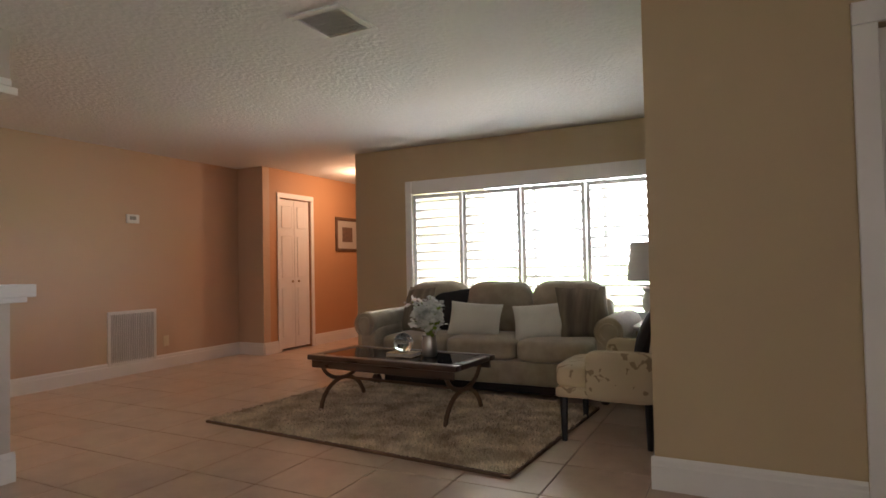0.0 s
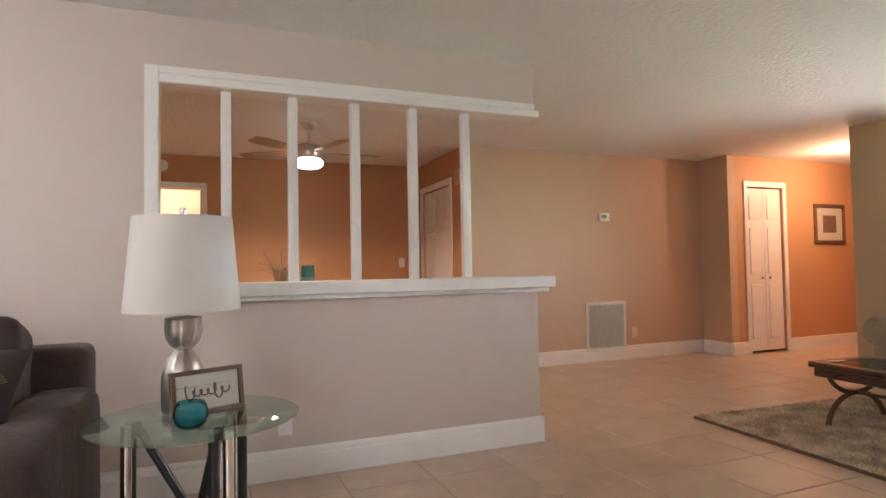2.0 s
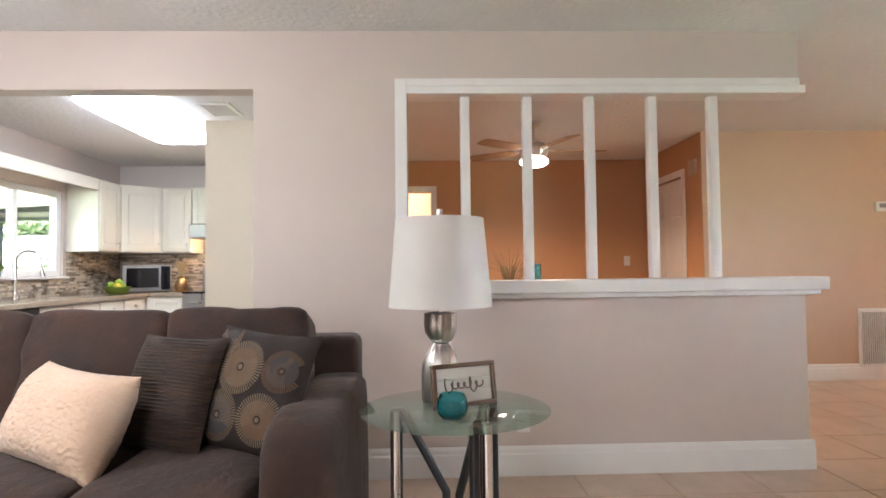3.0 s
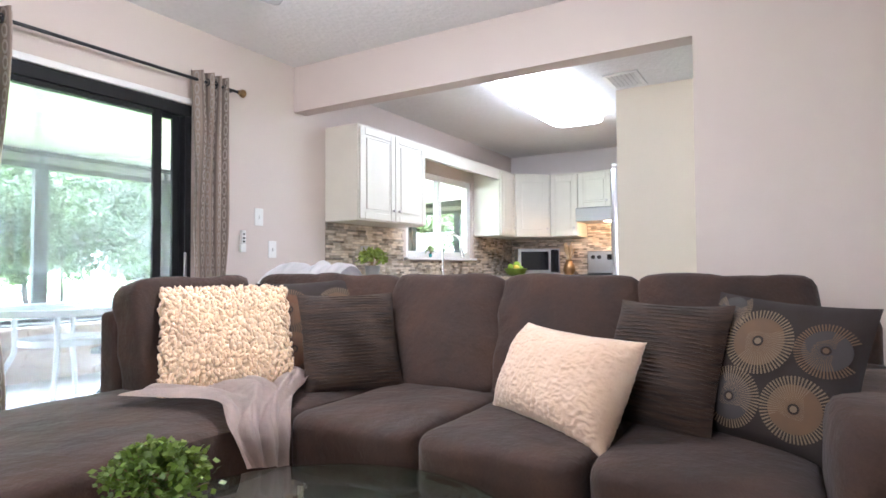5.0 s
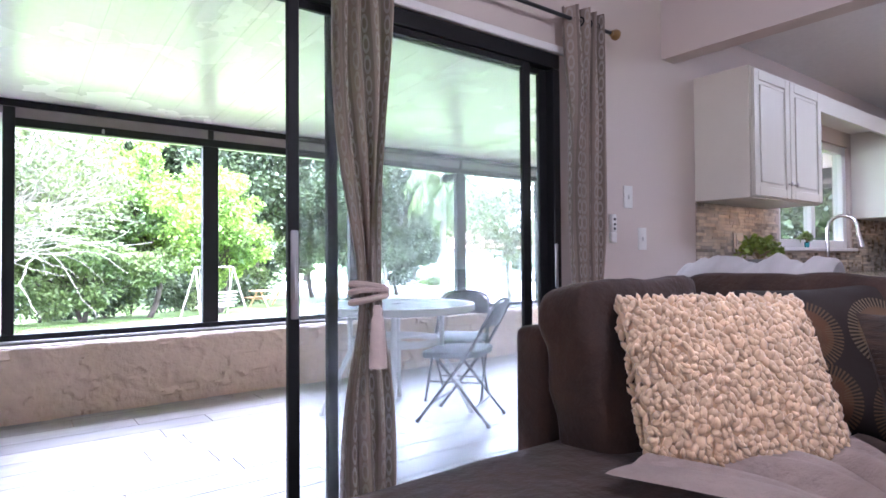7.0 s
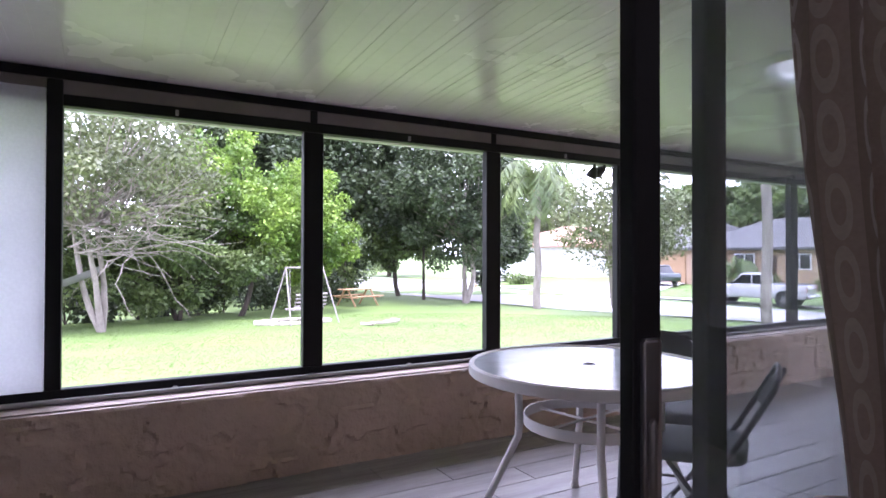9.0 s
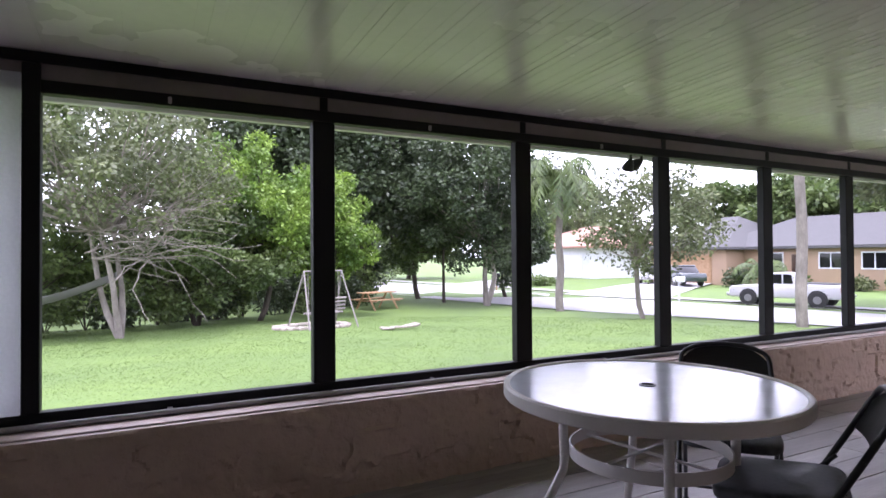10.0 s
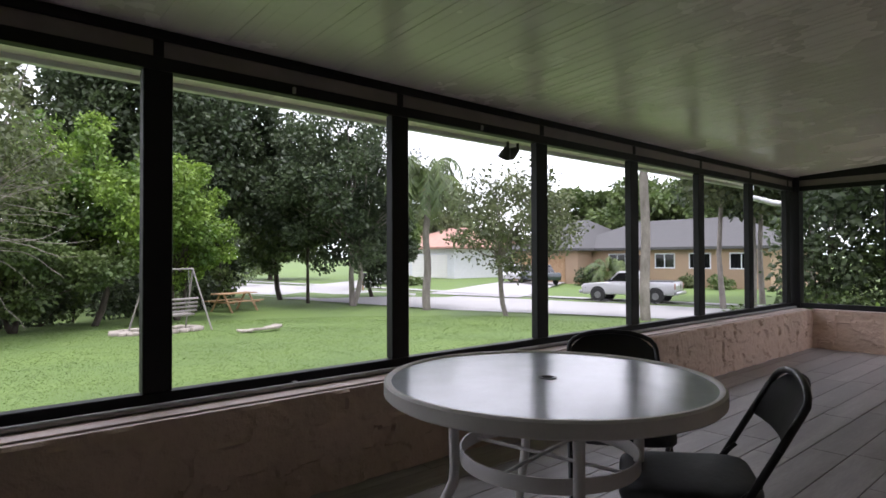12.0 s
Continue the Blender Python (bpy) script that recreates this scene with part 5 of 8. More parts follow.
for x, s in ((-2.82, -1), (-0.62, 1)):
    a = part("arm", moved(cushion(0.20, 0.84, 0.46, 8, 7, 0, 0.004, 2), pose(x, 4.84, 0.33)), OLIVE, ls)
    bm = tube(bmesh.new(), [(x + s * 0.02, 4.40 + 0.88 * i / 8, 0.575) for i in range(9)], 0.112, 22)
    part("arm_roll", bm, OLIVE, a)
    bm = bmesh.new()
    for r, z0 in ((0.105, 0.57), (0.065, 0.57)):
        tube(bm, [(x + s * 0.02 + r * math.cos(q), 4.393, z0 + r * math.sin(q)) for q in [k * math.pi / 12 for k in range(-4, 17)]], 0.008, 6)
    part("scroll", bm, OLIVE, a, "corded scroll on the arm front")
for x in (-2.78, -0.66):
    part("foot", lathe([(0.025, 0), (0.05, 0.03), (0.045, 0.07), (0.03, 0.10)], (x, 4.50, 0), 16), DARKWOOD, ls, "turned dark wooden foot")


def loose(name, w, h, d, mat, label, m, seed):
    t = thing(name, label, "pillow")
    part("cover", pillow(w, h, d, 16, 0.008, seed), mat, t)
    t.matrix_basis = m
    return t


loose("striped_pillow", 0.46, 0.46, 0.14, OLIVE_STRIPE, "taupe striped pillow against the sofa arm", sits(-2.55, 4.80, -28, 16, 0.46, 0.47), 2)
loose("dark_pillow", 0.42, 0.42, 0.14, BLACKCLOTH, "black patterned pillow behind the flowers", sits(-2.22, 4.86, -6, 16, 0.42, 0.49), 3)
loose("white_pillow", 0.50, 0.32, 0.14, WHITECLOTH, "white cotton lumbar pillow", sits(-1.86, 4.70, 8, 20, 0.32, 0.47, 4), 4)
loose("white_pillow", 0.52, 0.32, 0.14, WHITECLOTH, "white cotton lumbar pillow tilted on the seat", sits(-1.20, 4.68, 14, 20, 0.32, 0.47, -5), 5)
loose("striped_pillow", 0.46, 0.46, 0.14, OLIVE_STRIPE, "taupe striped pillow tucked by the rolled arm", sits(-0.86, 4.80, 35, 16, 0.46, 0.47), 6)

# rectangular coffee table with curved iron legs
tb = thing("coffee_table", "dark espresso coffee table with curule legs and a glass inset", "table", base=(-2.04, 3.70, 0))
TM = pose(-2.04, 3.70, 0.0, 0, 0, -4)


def tpart(name, bm, mat, label="", smooth=40):
    return part(name, moved(bm, TM), mat, tb, label, smooth)


for b in ((-0.67, 0.67, -0.30, -0.22), (-0.67, 0.67, 0.22, 0.30), (-0.67, -0.58, -0.2195, 0.2195), (0.58, 0.67, -0.2195, 0.2195)):
    tpart("top_rail", bx(*b, 0.395, 0.435, 0.008, 2), DARKWOOD)
tpart("glass_inset", bx(-0.579, 0.579, -0.219, 0.219, 0.424, 0.431, 0), BLACKGLASS, "dark bevelled glass inset")
tpart("apron", boxes((-0.64, 0.64, -0.28, -0.262, 0.335, 0.394), (-0.64, 0.64, 0.262, 0.28, 0.335, 0.394), bevel=0.003), DARKWOOD)
for x in (-0.56, 0.56):
    bm = bmesh.new()
    tube(bm, [(x, 0.25 * math.sin(a), 0.38 - 0.16 * math.cos(a)) for a in [radians(q) for q in range(-86, 87, 12)]], 0.016, 8)
    tpart("upper_leg", bm, FRAMEWOOD, "bronzed curved upper leg")
    bm = bmesh.new()
    tube(bm, [(x, 0.27 * math.sin(a), -0.02 + 0.24 * math.cos(a)) for a in [radians(q) for q in range(-82, 83, 12)]], 0.017, 8)
    tpart("lower_leg", bm, FRAMEWOOD, "bronzed arched lower leg")
tpart("stretcher", tube(bmesh.new(), [(-0.56, 0, 0.22), (0.56, 0, 0.22)], 0.012, 8), FRAMEWOOD)

vase = thing("flower_vase", "glass vase with white orchid-like blossoms on the coffee table", "vase", base=(-1.77, 3.69, 0.4355))
V0 = (-1.77, 3.69, 0.4355)
part("vase", lathe([(0.045, 0), (0.056, 0.02), (0.056, 0.11), (0.048, 0.14), (0.054, 0.16), (0.047, 0.158), (0.038, 0.14), (0.047, 0.11), (0.047, 0.02)], V0, 28), NICKEL, vase, "mercury glass vase")
rng = random.Random(21)
stems, petals, greens = bmesh.new(), bmesh.new(), bmesh.new()
for k in range(24):
    a, r = rng.uniform(0, 6.28), rng.uniform(0.03, 0.15)
    tip = Vector((V0[0] + r * math.cos(a), V0[1] + r * math.sin(a), V0[2] + rng.uniform(0.26, 0.46)))
    mid = Vector((V0[0], V0[1], V0[2] + 0.22)).lerp(tip, 0.4)
    tube(stems, [(V0[0], V0[1], V0[2] + 0.10), tuple(mid), tuple(tip)], 0.003, 5)
    for q in range(7):
        c = mid.lerp(tip, q / 6) + Vector((rng.gauss(0, 0.018), rng.gauss(0, 0.018), rng.gauss(0, 0.012)))
        leaves(petals, c, 0.040, 5, (0.004, 0.004, 0.004), rng, 0.7, 1.15)
    leaves(greens, mid, 0.05, 4, (0.02, 0.02, 0.03), rng, 0.8, 2.4)
part("stems", stems, LEAF, vase)
part("blossoms", petals, PETAL, vase, "white blossoms", smooth=0)
part("leaves", greens, LEAF, vase, smooth=0)
bk = thing("book", "tan hardback book lying on the coffee table", "book", base=(-1.96, 3.66, 0.4355))
part("cover", boxes((-2.08, -1.86, 3.57, 3.73, 0.436, 0.439), (-2.08, -1.86, 3.57, 3.73, 0.461, 0.464), bevel=0.001), SCRIPT, bk)
part("pages", bx(-2.075, -1.865, 3.575, 3.725, 0.4395, 0.4605, 0), PAPER, bk)
gb = thing("glass_globe", "pale glass globe with a swirl resting on the book", "ornament", base=(-1.97, 3.65, 0.4645))
part("globe", lathe([(0.03, 0.0)] + [(0.075 * math.cos(a), 0.07 + 0.075 * math.sin(a)) for a in [radians(q) for q in range(-64, 90, 11)]] + [(0.001, 0.145)], (-1.97, 3.65, 0.4645), 32), GLOBE, gb)

# accent chair in script cloth, a black pillow on it
ac = thing("accent_chair", "cream script-print accent chair with dark tapered legs", "chair", base=(-0.42, 3.75, 0))
part("seat", moved(cushion(0.62, 0.56, 0.15, 7, 9, 0.12, 0.005, 3), pose(-0.46, 3.755, 0.395)), SCRIPT, ac)
part("seat_rail", bx(-0.75, -0.15, 3.45, 4.06, 0.27, 0.335, 0.015, 2), SCRIPT, ac)
part("backrest", moved(cushion(0.13, 0.62, 0.62, 6, 9, 0, 0.006, 5), pose(-0.12, 3.755, 0.62, 0, 8, 0)), SCRIPT, ac)
for y in (3.435, 4.075):
    part("arm", moved(cushion(0.42, 0.10, 0.30, 7, 7, 0, 0.004, 7), pose(-0.34, y, 0.425)), SCRIPT, ac)
for x, y in ((-0.70, 3.47), (-0.70, 4.03), (-0.19, 3.47), (-0.19, 4.03)):
    part("leg", tube(bmesh.new(), [(x, y, 0.0), (x, y, 0.27)], 0.018, 8, 0.027), BLACK, ac, "black tapered wooden leg")
loose("dark_pillow", 0.44, 0.42, 0.15, BLACKCLOTH, "plain black pillow on the script chair", sits(-0.27, 3.75, -90, 22, 0.42, 0.475), 9)

et = thing("end_table", "round white-topped end table beside the sofa", "table", base=(-0.40, 5.0, 0))
part("tabletop", lathe([(0.23, 0.555), (0.25, 0.56), (0.25, 0.575), (0.24, 0.58)], (-0.36, 5.05, 0), 36), PLASTIC, et)
part("pedestal", lathe([(0.15, 0.0), (0.15, 0.02), (0.03, 0.05), (0.025, 0.3), (0.04, 0.5), (0.06, 0.555)], (-0.36, 5.05, 0), 24), DARKWOOD, et)
l2 = thing("table_lamp", "white urn table lamp with a pale green shade, unlit", "lamp", base=(-0.36, 5.05, 0.58))
part("lamp_body", lathe([(0.06, 0.0), (0.06, 0.02), (0.03, 0.04), (0.075, 0.12), (0.085, 0.20), (0.06, 0.27), (0.085, 0.30), (0.02, 0.32), (0.015, 0.40)], (-0.36, 5.05, 0.58), 28), PLASTIC, l2)
bm = bmesh.new()
for r0, r1 in ((0.20, 0.165), (0.197, 0.162)):
    a = [bm.verts.new((-0.36 + r0 * math.cos(k * math.pi / 24), 5.05 + r0 * math.sin(k * math.pi / 24), 0.945)) for k in range(48)]
    b = [bm.verts.new((-0.36 + r1 * math.cos(k * math.pi / 24), 5.05 + r1 * math.sin(k * math.pi / 24), 1.27)) for k in range(48)]
    for k in range(48):
        bm.faces.new((a[k], a[(k + 1) % 48], b[(k + 1) % 48], b[k]))
part("shade", bm, SHADE, l2)
part("finial", rod((-0.36, 5.05, 0.98), (-0.36, 5.05, 1.31), 0.007), NICKEL, l2)

# wall and ceiling fittings
g = thing("air_return_grille", "white louvred return-air grille low on the wall", "vent", base=(-5.60, 3.97, 0.09))
part("frame", boxes((-5.5995, -5.585, 3.70, 4.27, 0.10, 0.135), (-5.5995, -5.585, 3.70, 4.27, 0.655, 0.69), (-5.5995, -5.585, 3.70, 3.735, 0.1355, 0.6545), (-5.5995, -5.585, 4.235, 4.27, 0.1355, 0.6545), bevel=0.002), PLASTIC, g)
# flat dark sheet, painted as the shaded duct behind the slats
part("backing", bx(-5.5995, -5.597, 3.735, 4.235, 0.136, 0.654, 0), BLIND, g)
for k in range(24):
    y = 3.747 + k * 0.0212
    part("slat", moved(bx(-0.006, 0.006, -0.0035, 0.0035, 0.137, 0.653, 0), pose(-5.590, y, 0, 0, 0, 30)), PLASTIC, g)
th = thing("thermostat", "small white wall thermostat with a grey display", "thermostat", base=(-5.60, 3.985, 1.68))
part("case", bx(-5.599, -5.573, 3.915, 4.06, 1.64, 1.735, 0.006, 2), PLASTIC, th)
part("display", bx(-5.5725, -5.5715, 3.945, 4.02, 1.675, 1.715, 0), POT, th)
plate("wall_outlet", -5.60, 4.40, 0.31, "x", 0.075, 0.118, IVORY, "ivory wall outlet beside the grille")
cv = thing("ceiling_vent", "white square ceiling air vent", "vent", base=(-1.60, 2.37, H))
part("frame", boxes((-1.78, -1.44, 2.20, 2.24, H - 0.014, H - 0.0005), (-1.78, -1.44, 2.52, 2.56, H - 0.014, H - 0.0005), (-1.78, -1.74, 2.2405, 2.5195, H - 0.014, H - 0.0005), (-1.48, -1.44, 2.2405, 2.5195, H - 0.014, H - 0.0005), bevel=0.003), PLASTIC, cv)
part("backing", bx(-1.74, -1.48, 2.24, 2.52, H - 0.003, H - 0.0005, 0), PLASTIC, cv)
for k in range(9):
    part("slat", moved(bx(-1.738, -1.482, -0.012, 0.012, -0.001, 0.001, 0), pose(0, 2.258 + k * 0.031, H - 0.010, 28, 0, 0)), PLASTIC, cv)
pc = thing("framed_picture", "dark wood framed print in a cream mount on the hall wall", "picture", base=(-5.16, 7.3, 1.35))
part("frame", boxes((-5.159, -5.135, 7.0, 7.60, 1.35, 1.40), (-5.159, -5.135, 7.0, 7.60, 1.83, 1.88), (-5.159, -5.135, 7.0, 7.05, 1.4005, 1.8295), (-5.159, -5.135, 7.55, 7.60, 1.4005, 1.8295), bevel=0.005), FRAMEWOOD, pc)
part("mount", bx(-5.157, -5.150, 7.05, 7.55, 1.40, 1.83, 0), PAPER, pc)
part("print", boxes((-5.1495, -5.148, 7.17, 7.43, 1.50, 1.73), (-5.1478, -5.147, 7.20, 7.30, 1.51, 1.66), (-5.1478, -5.147, 7.33, 7.41, 1.51, 1.62)), (INK), pc, "faded brown print")

# ---- dining room seen past the spindles ----
ceiling_fan(-5.20, 0.48, H, 5, 20, FANGLOW, "brushed nickel ceiling fan with tan blades and a lit bowl", TEAKWOOD, NICKEL)
t = thing("smoke_alarm_box", "beige wall chime box high on the wall", "door chime", base=(-5.745, 2.2, 2.05))
part("case", bx(-5.83, -5.68, 2.165, 2.199, 2.04, 2.19, 0.006), WALL_WARM, t)
t = thing("smoke_detector", "round white detector on the dining room wall", "smoke detector", base=(-7.05, -0.82, 2.33))
part("case", moved(lathe([(0.065, 0), (0.06, 0.03), (0.002, 0.034)], n=24), pose(-7.049, -0.82, 2.31, 0, 90, 0)), PLASTIC, t)
plate("light_switch", -7.05, 1.95, 1.2, "x", 0.075, 0.118, PLASTIC, "white switch plate on the terracotta wall")
dt = thing("dining_table", "dark wooden dining table behind the half wall", "table", base=(-5.2, 0.5, 0))
part("tabletop", bx(-5.9, -4.5, -0.2, 1.2, 0.72, 0.76, 0.008, 2), DARKWOOD, dt)
for x, y in ((-5.8, -0.1), (-4.6, -0.1), (-5.8, 1.1), (-4.6, 1.1)):
    part("leg", bx(x - 0.035, x + 0.035, y - 0.035, y + 0.035, 0, 0.72, 0.006), DARKWOOD, dt)
t = thing("table_plant", "spiky dried grass arrangement on the dining table", "plant", base=(-5.0, 0.22, 0.76))
part("pot", lathe([(0.05, 0), (0.07, 0.1), (0.06, 0.16), (0.05, 0.16)], (-5.0, 0.22, 0.7605), 20), POT, t)
rng, bm = random.Random(4), bmesh.new()
for k in range(46):
    a, r = rng.uniform(0, 6.28), rng.uniform(0.05, 0.30)
    tube(bm, [(-5.0, 0.22, 0.90), (-5.0 + r * 0.4 * math.cos(a), 0.22 + r * 0.4 * math.sin(a), 1.08 + rng.uniform(0, 0.06)), (-5.0 + r * math.cos(a), 0.22 + r * math.sin(a), 1.08 + rng.uniform(0, 0.22))], 0.006, 4, 0.0015)
part("blades", bm, DRIED, t)
t = thing("vase", "small teal vase on the dining table", "vase", base=(-5.0, 0.43, 0.76))
part("body", lathe([(0.05, 0), (0.07, 0.12), (0.06, 0.30), (0.055, 0.40), (0.045, 0.40), (0.05, 0.30)], (-5.0, 0.43, 0.7605), 20), TEAL, t)

# brown binding round the rug
bm = bmesh.new()
for b in ((-1.21, 1.21, -0.81, -0.79), (-1.21, 1.21, 0.79, 0.81), (-1.21, -1.1905, -0.7895, 0.7895), (1.1905, 1.21, -0.7895, 0.7895)):
    box(bm, *b, 0.001, 0.018)
part("binding", moved(bm, RM), FRAMEWOOD, bpy.data.objects["area_rug"], "dark brown bound edge", smooth=0)

# ---- kitchen ----
def cab_door(parent, axis, at, s0, s1, z0, z1, front, knob_s=None, knob_z=None):
    """A raised-panel cabinet door with a round knob."""
    def b(p, q, lo, hi, o0, o1, bevel=0.003):
        a, c = at + front * o0, at + front * o1
        return bx(a, c, p, q, lo, hi, bevel) if axis == "x" else bx(p, q, a, c, lo, hi, bevel)

    f = 0.055
    d = part("cabinet_door", b(s0, s1, z0, z1, 0.001, 0.014), CABINET, parent)
    for p, q, lo, hi in ((s0, s0 + f, z0, z1), (s1 - f, s1, z0, z1), (s0 + f, s1 - f, z1 - f, z1), (s0 + f, s1 - f, z0, z0 + f)):
        part("frame_rail", b(p + 0.0005, q - 0.0005, lo + 0.0005, hi - 0.0005, 0.0145, 0.022, 0.003), CABINET, d)
    part("raised_panel", b(s0 + f + 0.02, s1 - f - 0.02, z0 + f + 0.02, z1 - f - 0.02, 0.0145, 0.021, 0.006), CABINET, d)
    if knob_s is not None:
        k = lathe([(0.005, 0), (0.005, 0.012), (0.013, 0.017), (0.013, 0.024), (0.006, 0.028)], n=12)
        m = pose(at + front * 0.022, knob_s, knob_z, 0, 90 * front, 0) if axis == "x" else pose(knob_s, at + front * 0.022, knob_z, -90 * front, 0, 0)
        part("knob", moved(k, m), NICKEL, d, "brushed nickel knob")


c1 = thing("wall_cabinet", "cream raised-panel wall cabinet with two doors", "cabinet", "kitchen wall cabinets", base=(-3.97, -4.08, 1.355))
part("body", bx(-4.42, -3.52, -4.079, -3.765, 1.355, 2.07, 0.003), CABINET, c1)
cab_door(c1, "y", -3.765, -3.965, -3.53, 1.365, 2.05, 1, -3.93, 1.45)
cab_door(c1, "y", -3.765, -4.415, -3.972, 1.365, 2.05, 1, -4.005, 1.45)
va = thing("valance", "cream wooden valance above the kitchen window", "valance", base=(-5.15, -3.76, 1.95))
part("board", boxes((-5.93, -4.421, -3.79, -3.765, 1.955, 2.07), (-5.93, -4.421, -4.079, -3.791, 2.045, 2.069), bevel=0.003), CABINET, va)
c2 = thing("wall_cabinet", "narrow cream raised-panel wall cabinet", "cabinet", "kitchen wall cabinets", base=(-6.1, -4.08, 1.345))
part("body", bx(-6.30, -5.931, -4.079, -3.765, 1.345, 2.07, 0.003), CABINET, c2)
cab_door(c2, "y", -3.765, -6.295, -5.94, 1.355, 2.05, 1, -6.255, 1.44)
c3 = thing("corner_cabinet", "cream diagonal corner wall cabinet", "cabinet", "kitchen wall cabinets", base=(-6.6, -3.8, 1.345))
bm = bmesh.new()
pts = [(-6.301, -4.079), (-6.301, -3.766), (-6.62, -3.44), (-6.949, -3.44), (-6.949, -4.079)]
lo, hi = [bm.verts.new((x, y, 1.345)) for x, y in pts], [bm.verts.new((x, y, 2.07)) for x, y in pts]
bm.faces.new(lo), bm.faces.new(hi[::-1])
for k in range(5):
    bm.faces.new((lo[k], lo[(k + 1) % 5], hi[(k + 1) % 5], hi[k]))
bmesh.ops.recalc_face_normals(bm, faces=bm.faces[:])
part("body", bm, CABINET, c3, smooth=0)
dd = Vector((-0.319, 0.326, 0))
dm = pose(-6.4605, -3.603, 0, 0, 0, math.degrees(math.atan2(-0.326, 0.319)))
door = part("cabinet_door", moved(bx(-0.20, 0.20, 0.001, 0.016, 1.355, 2.05, 0.003), dm), CABINET, c3)
part("raised_panel", moved(bx(-0.13, 0.13, 0.0165, 0.024, 1.43, 1.975, 0.006), dm), CABINET, door)
part("knob", moved(lathe([(0.005, 0), (0.013, 0.017), (0.013, 0.024), (0.006, 0.028)], n=12), dm @ pose(-0.17, 0.017, 1.44, -90, 0, 0)), NICKEL, door)
c4 = thing("wall_cabinet", "cream wall cabinet beside the range hood", "cabinet", "kitchen wall cabinets", base=(-6.78, -3.27, 1.345))
part("body", bx(-6.949, -6.62, -3.439, -3.11, 1.345, 2.07, 0.003), CABINET, c4)
cab_door(c4, "x", -6.62, -3.43, -3.115, 1.355, 2.05, 1, -3.15, 1.44)
c5 = thing("wall_cabinet", "short cream wall cabinet over the range hood", "cabinet", "kitchen wall cabinets", base=(-6.78, -2.73, 1.65))
part("body", bx(-6.949, -6.62, -3.109, -2.35, 1.655, 2.07, 0.003), CABINET, c5)
cab_door(c5, "x", -6.62, -3.10, -2.74, 1.665, 2.05, 1, -2.78, 1.73)
cab_door(c5, "x", -6.62, -2.73, -2.36, 1.665, 2.05, 1, -2.69, 1.73)
hd = thing("range_hood", "stainless steel under-cabinet range hood", "range hood", base=(-6.75, -2.73, 1.5))
part("hood", bx(-6.949, -6.50, -3.105, -2.355, 1.50, 1.653, 0.008), STEEL, hd)
part("lamp", bx(-6.70, -6.56, -2.82, -2.66, 1.493, 1.4995, 0.002), PLASTIC, hd)
sv = thing("kitchen_range", "stainless and black freestanding electric range", "stove", base=(-6.6, -2.73, 0))
part("oven_body", bx(-6.92, -6.31, -3.09, -2.37, 0.02, 0.90, 0.006), STEEL, sv)
part("cooktop", bx(-6.93, -6.30, -3.092, -2.368, 0.9005, 0.918, 0.004), BLACKGLASS, sv, "black glass cooktop")
part("control_panel", bx(-6.94, -6.87, -3.09, -2.37, 0.9185, 1.18, 0.01), STEEL, sv)
part("display", bx(-6.8695, -6.866, -2.86, -2.60, 1.08, 1.14, 0), BLACKGLASS, sv)
for y in (-3.02, -2.95, -2.52, -2.45):
    part("control_dial", moved(lathe([(0.024, 0), (0.022, 0.02), (0.002, 0.022)], n=16), pose(-6.869, y, 1.11, 0, 90, 0)), BLACK, sv)
part("oven_window", bx(-6.3095, -6.305, -3.0, -2.46, 0.35, 0.70, 0.002), BLACKGLASS, sv)
part("oven_handle", rod((-6.28, -3.02, 0.80), (-6.28, -2.44, 0.80), 0.011), STEEL, sv)

# base cabinets, worktop, dishwasher, sink
for x0, x1 in ((-3.98, -3.50), (-5.02, -4.60), (-5.44, -5.03), (-5.86, -5.45), (-6.28, -5.87)):
    b = thing("base_cabinet", "cream raised-panel base cabinet", "cabinet", "kitchen base cabinets", base=((x0 + x1) / 2, -3.8, 0))
    part("body", bx(x0 + 0.001, x1 - 0.001, -4.079, -3.49, 0.09, 0.868, 0.003), CABINET, b)
    part("drawer_front", bx(x0 + 0.008, x1 - 0.008, -3.489, -3.472, 0.72, 0.855, 0.004), CABINET, b)
    part("pull", moved(lathe([(0.005, 0), (0.013, 0.017), (0.013, 0.024), (0.006, 0.028)], n=12), pose((x0 + x1) / 2, -3.472, 0.79, -90, 0, 0)), NICKEL, b)
    cab_door(b, "y", -3.49, x0 + 0.008, x1 - 0.008, 0.10, 0.705, 1, x1 - 0.045, 0.66)
    part("toe_kick", bx(x0 + 0.001, x1 - 0.001, -4.0, -3.56, 0.0, 0.089, 0), BLACK, b)
b = thing("corner_base_cabinet", "cream corner base cabinet by the range", "cabinet", "kitchen base cabinets", base=(-6.6, -3.5, 0))
part("body", boxes((-6.949, -6.281, -4.079, -3.49, 0.0, 0.868), (-6.949, -6.36, -3.4895, -3.10, 0.0, 0.868), bevel=0.003), CABINET, b)
cab_door(b, "x", -6.36, -3.45, -3.11, 0.10, 0.85, 1, -3.15, 0.8)
dw = thing("dishwasher", "stainless steel dishwasher with a dark control strip", "dishwasher", base=(-4.29, -3.8, 0))
part("door", bx(-4.598, -3.982, -4.0, -3.47, 0.09, 0.75, 0.005), STEEL, dw)
part("control_strip", bx(-4.598, -3.982, -4.0, -3.468, 0.751, 0.866, 0.005), BLACKGLASS, dw)
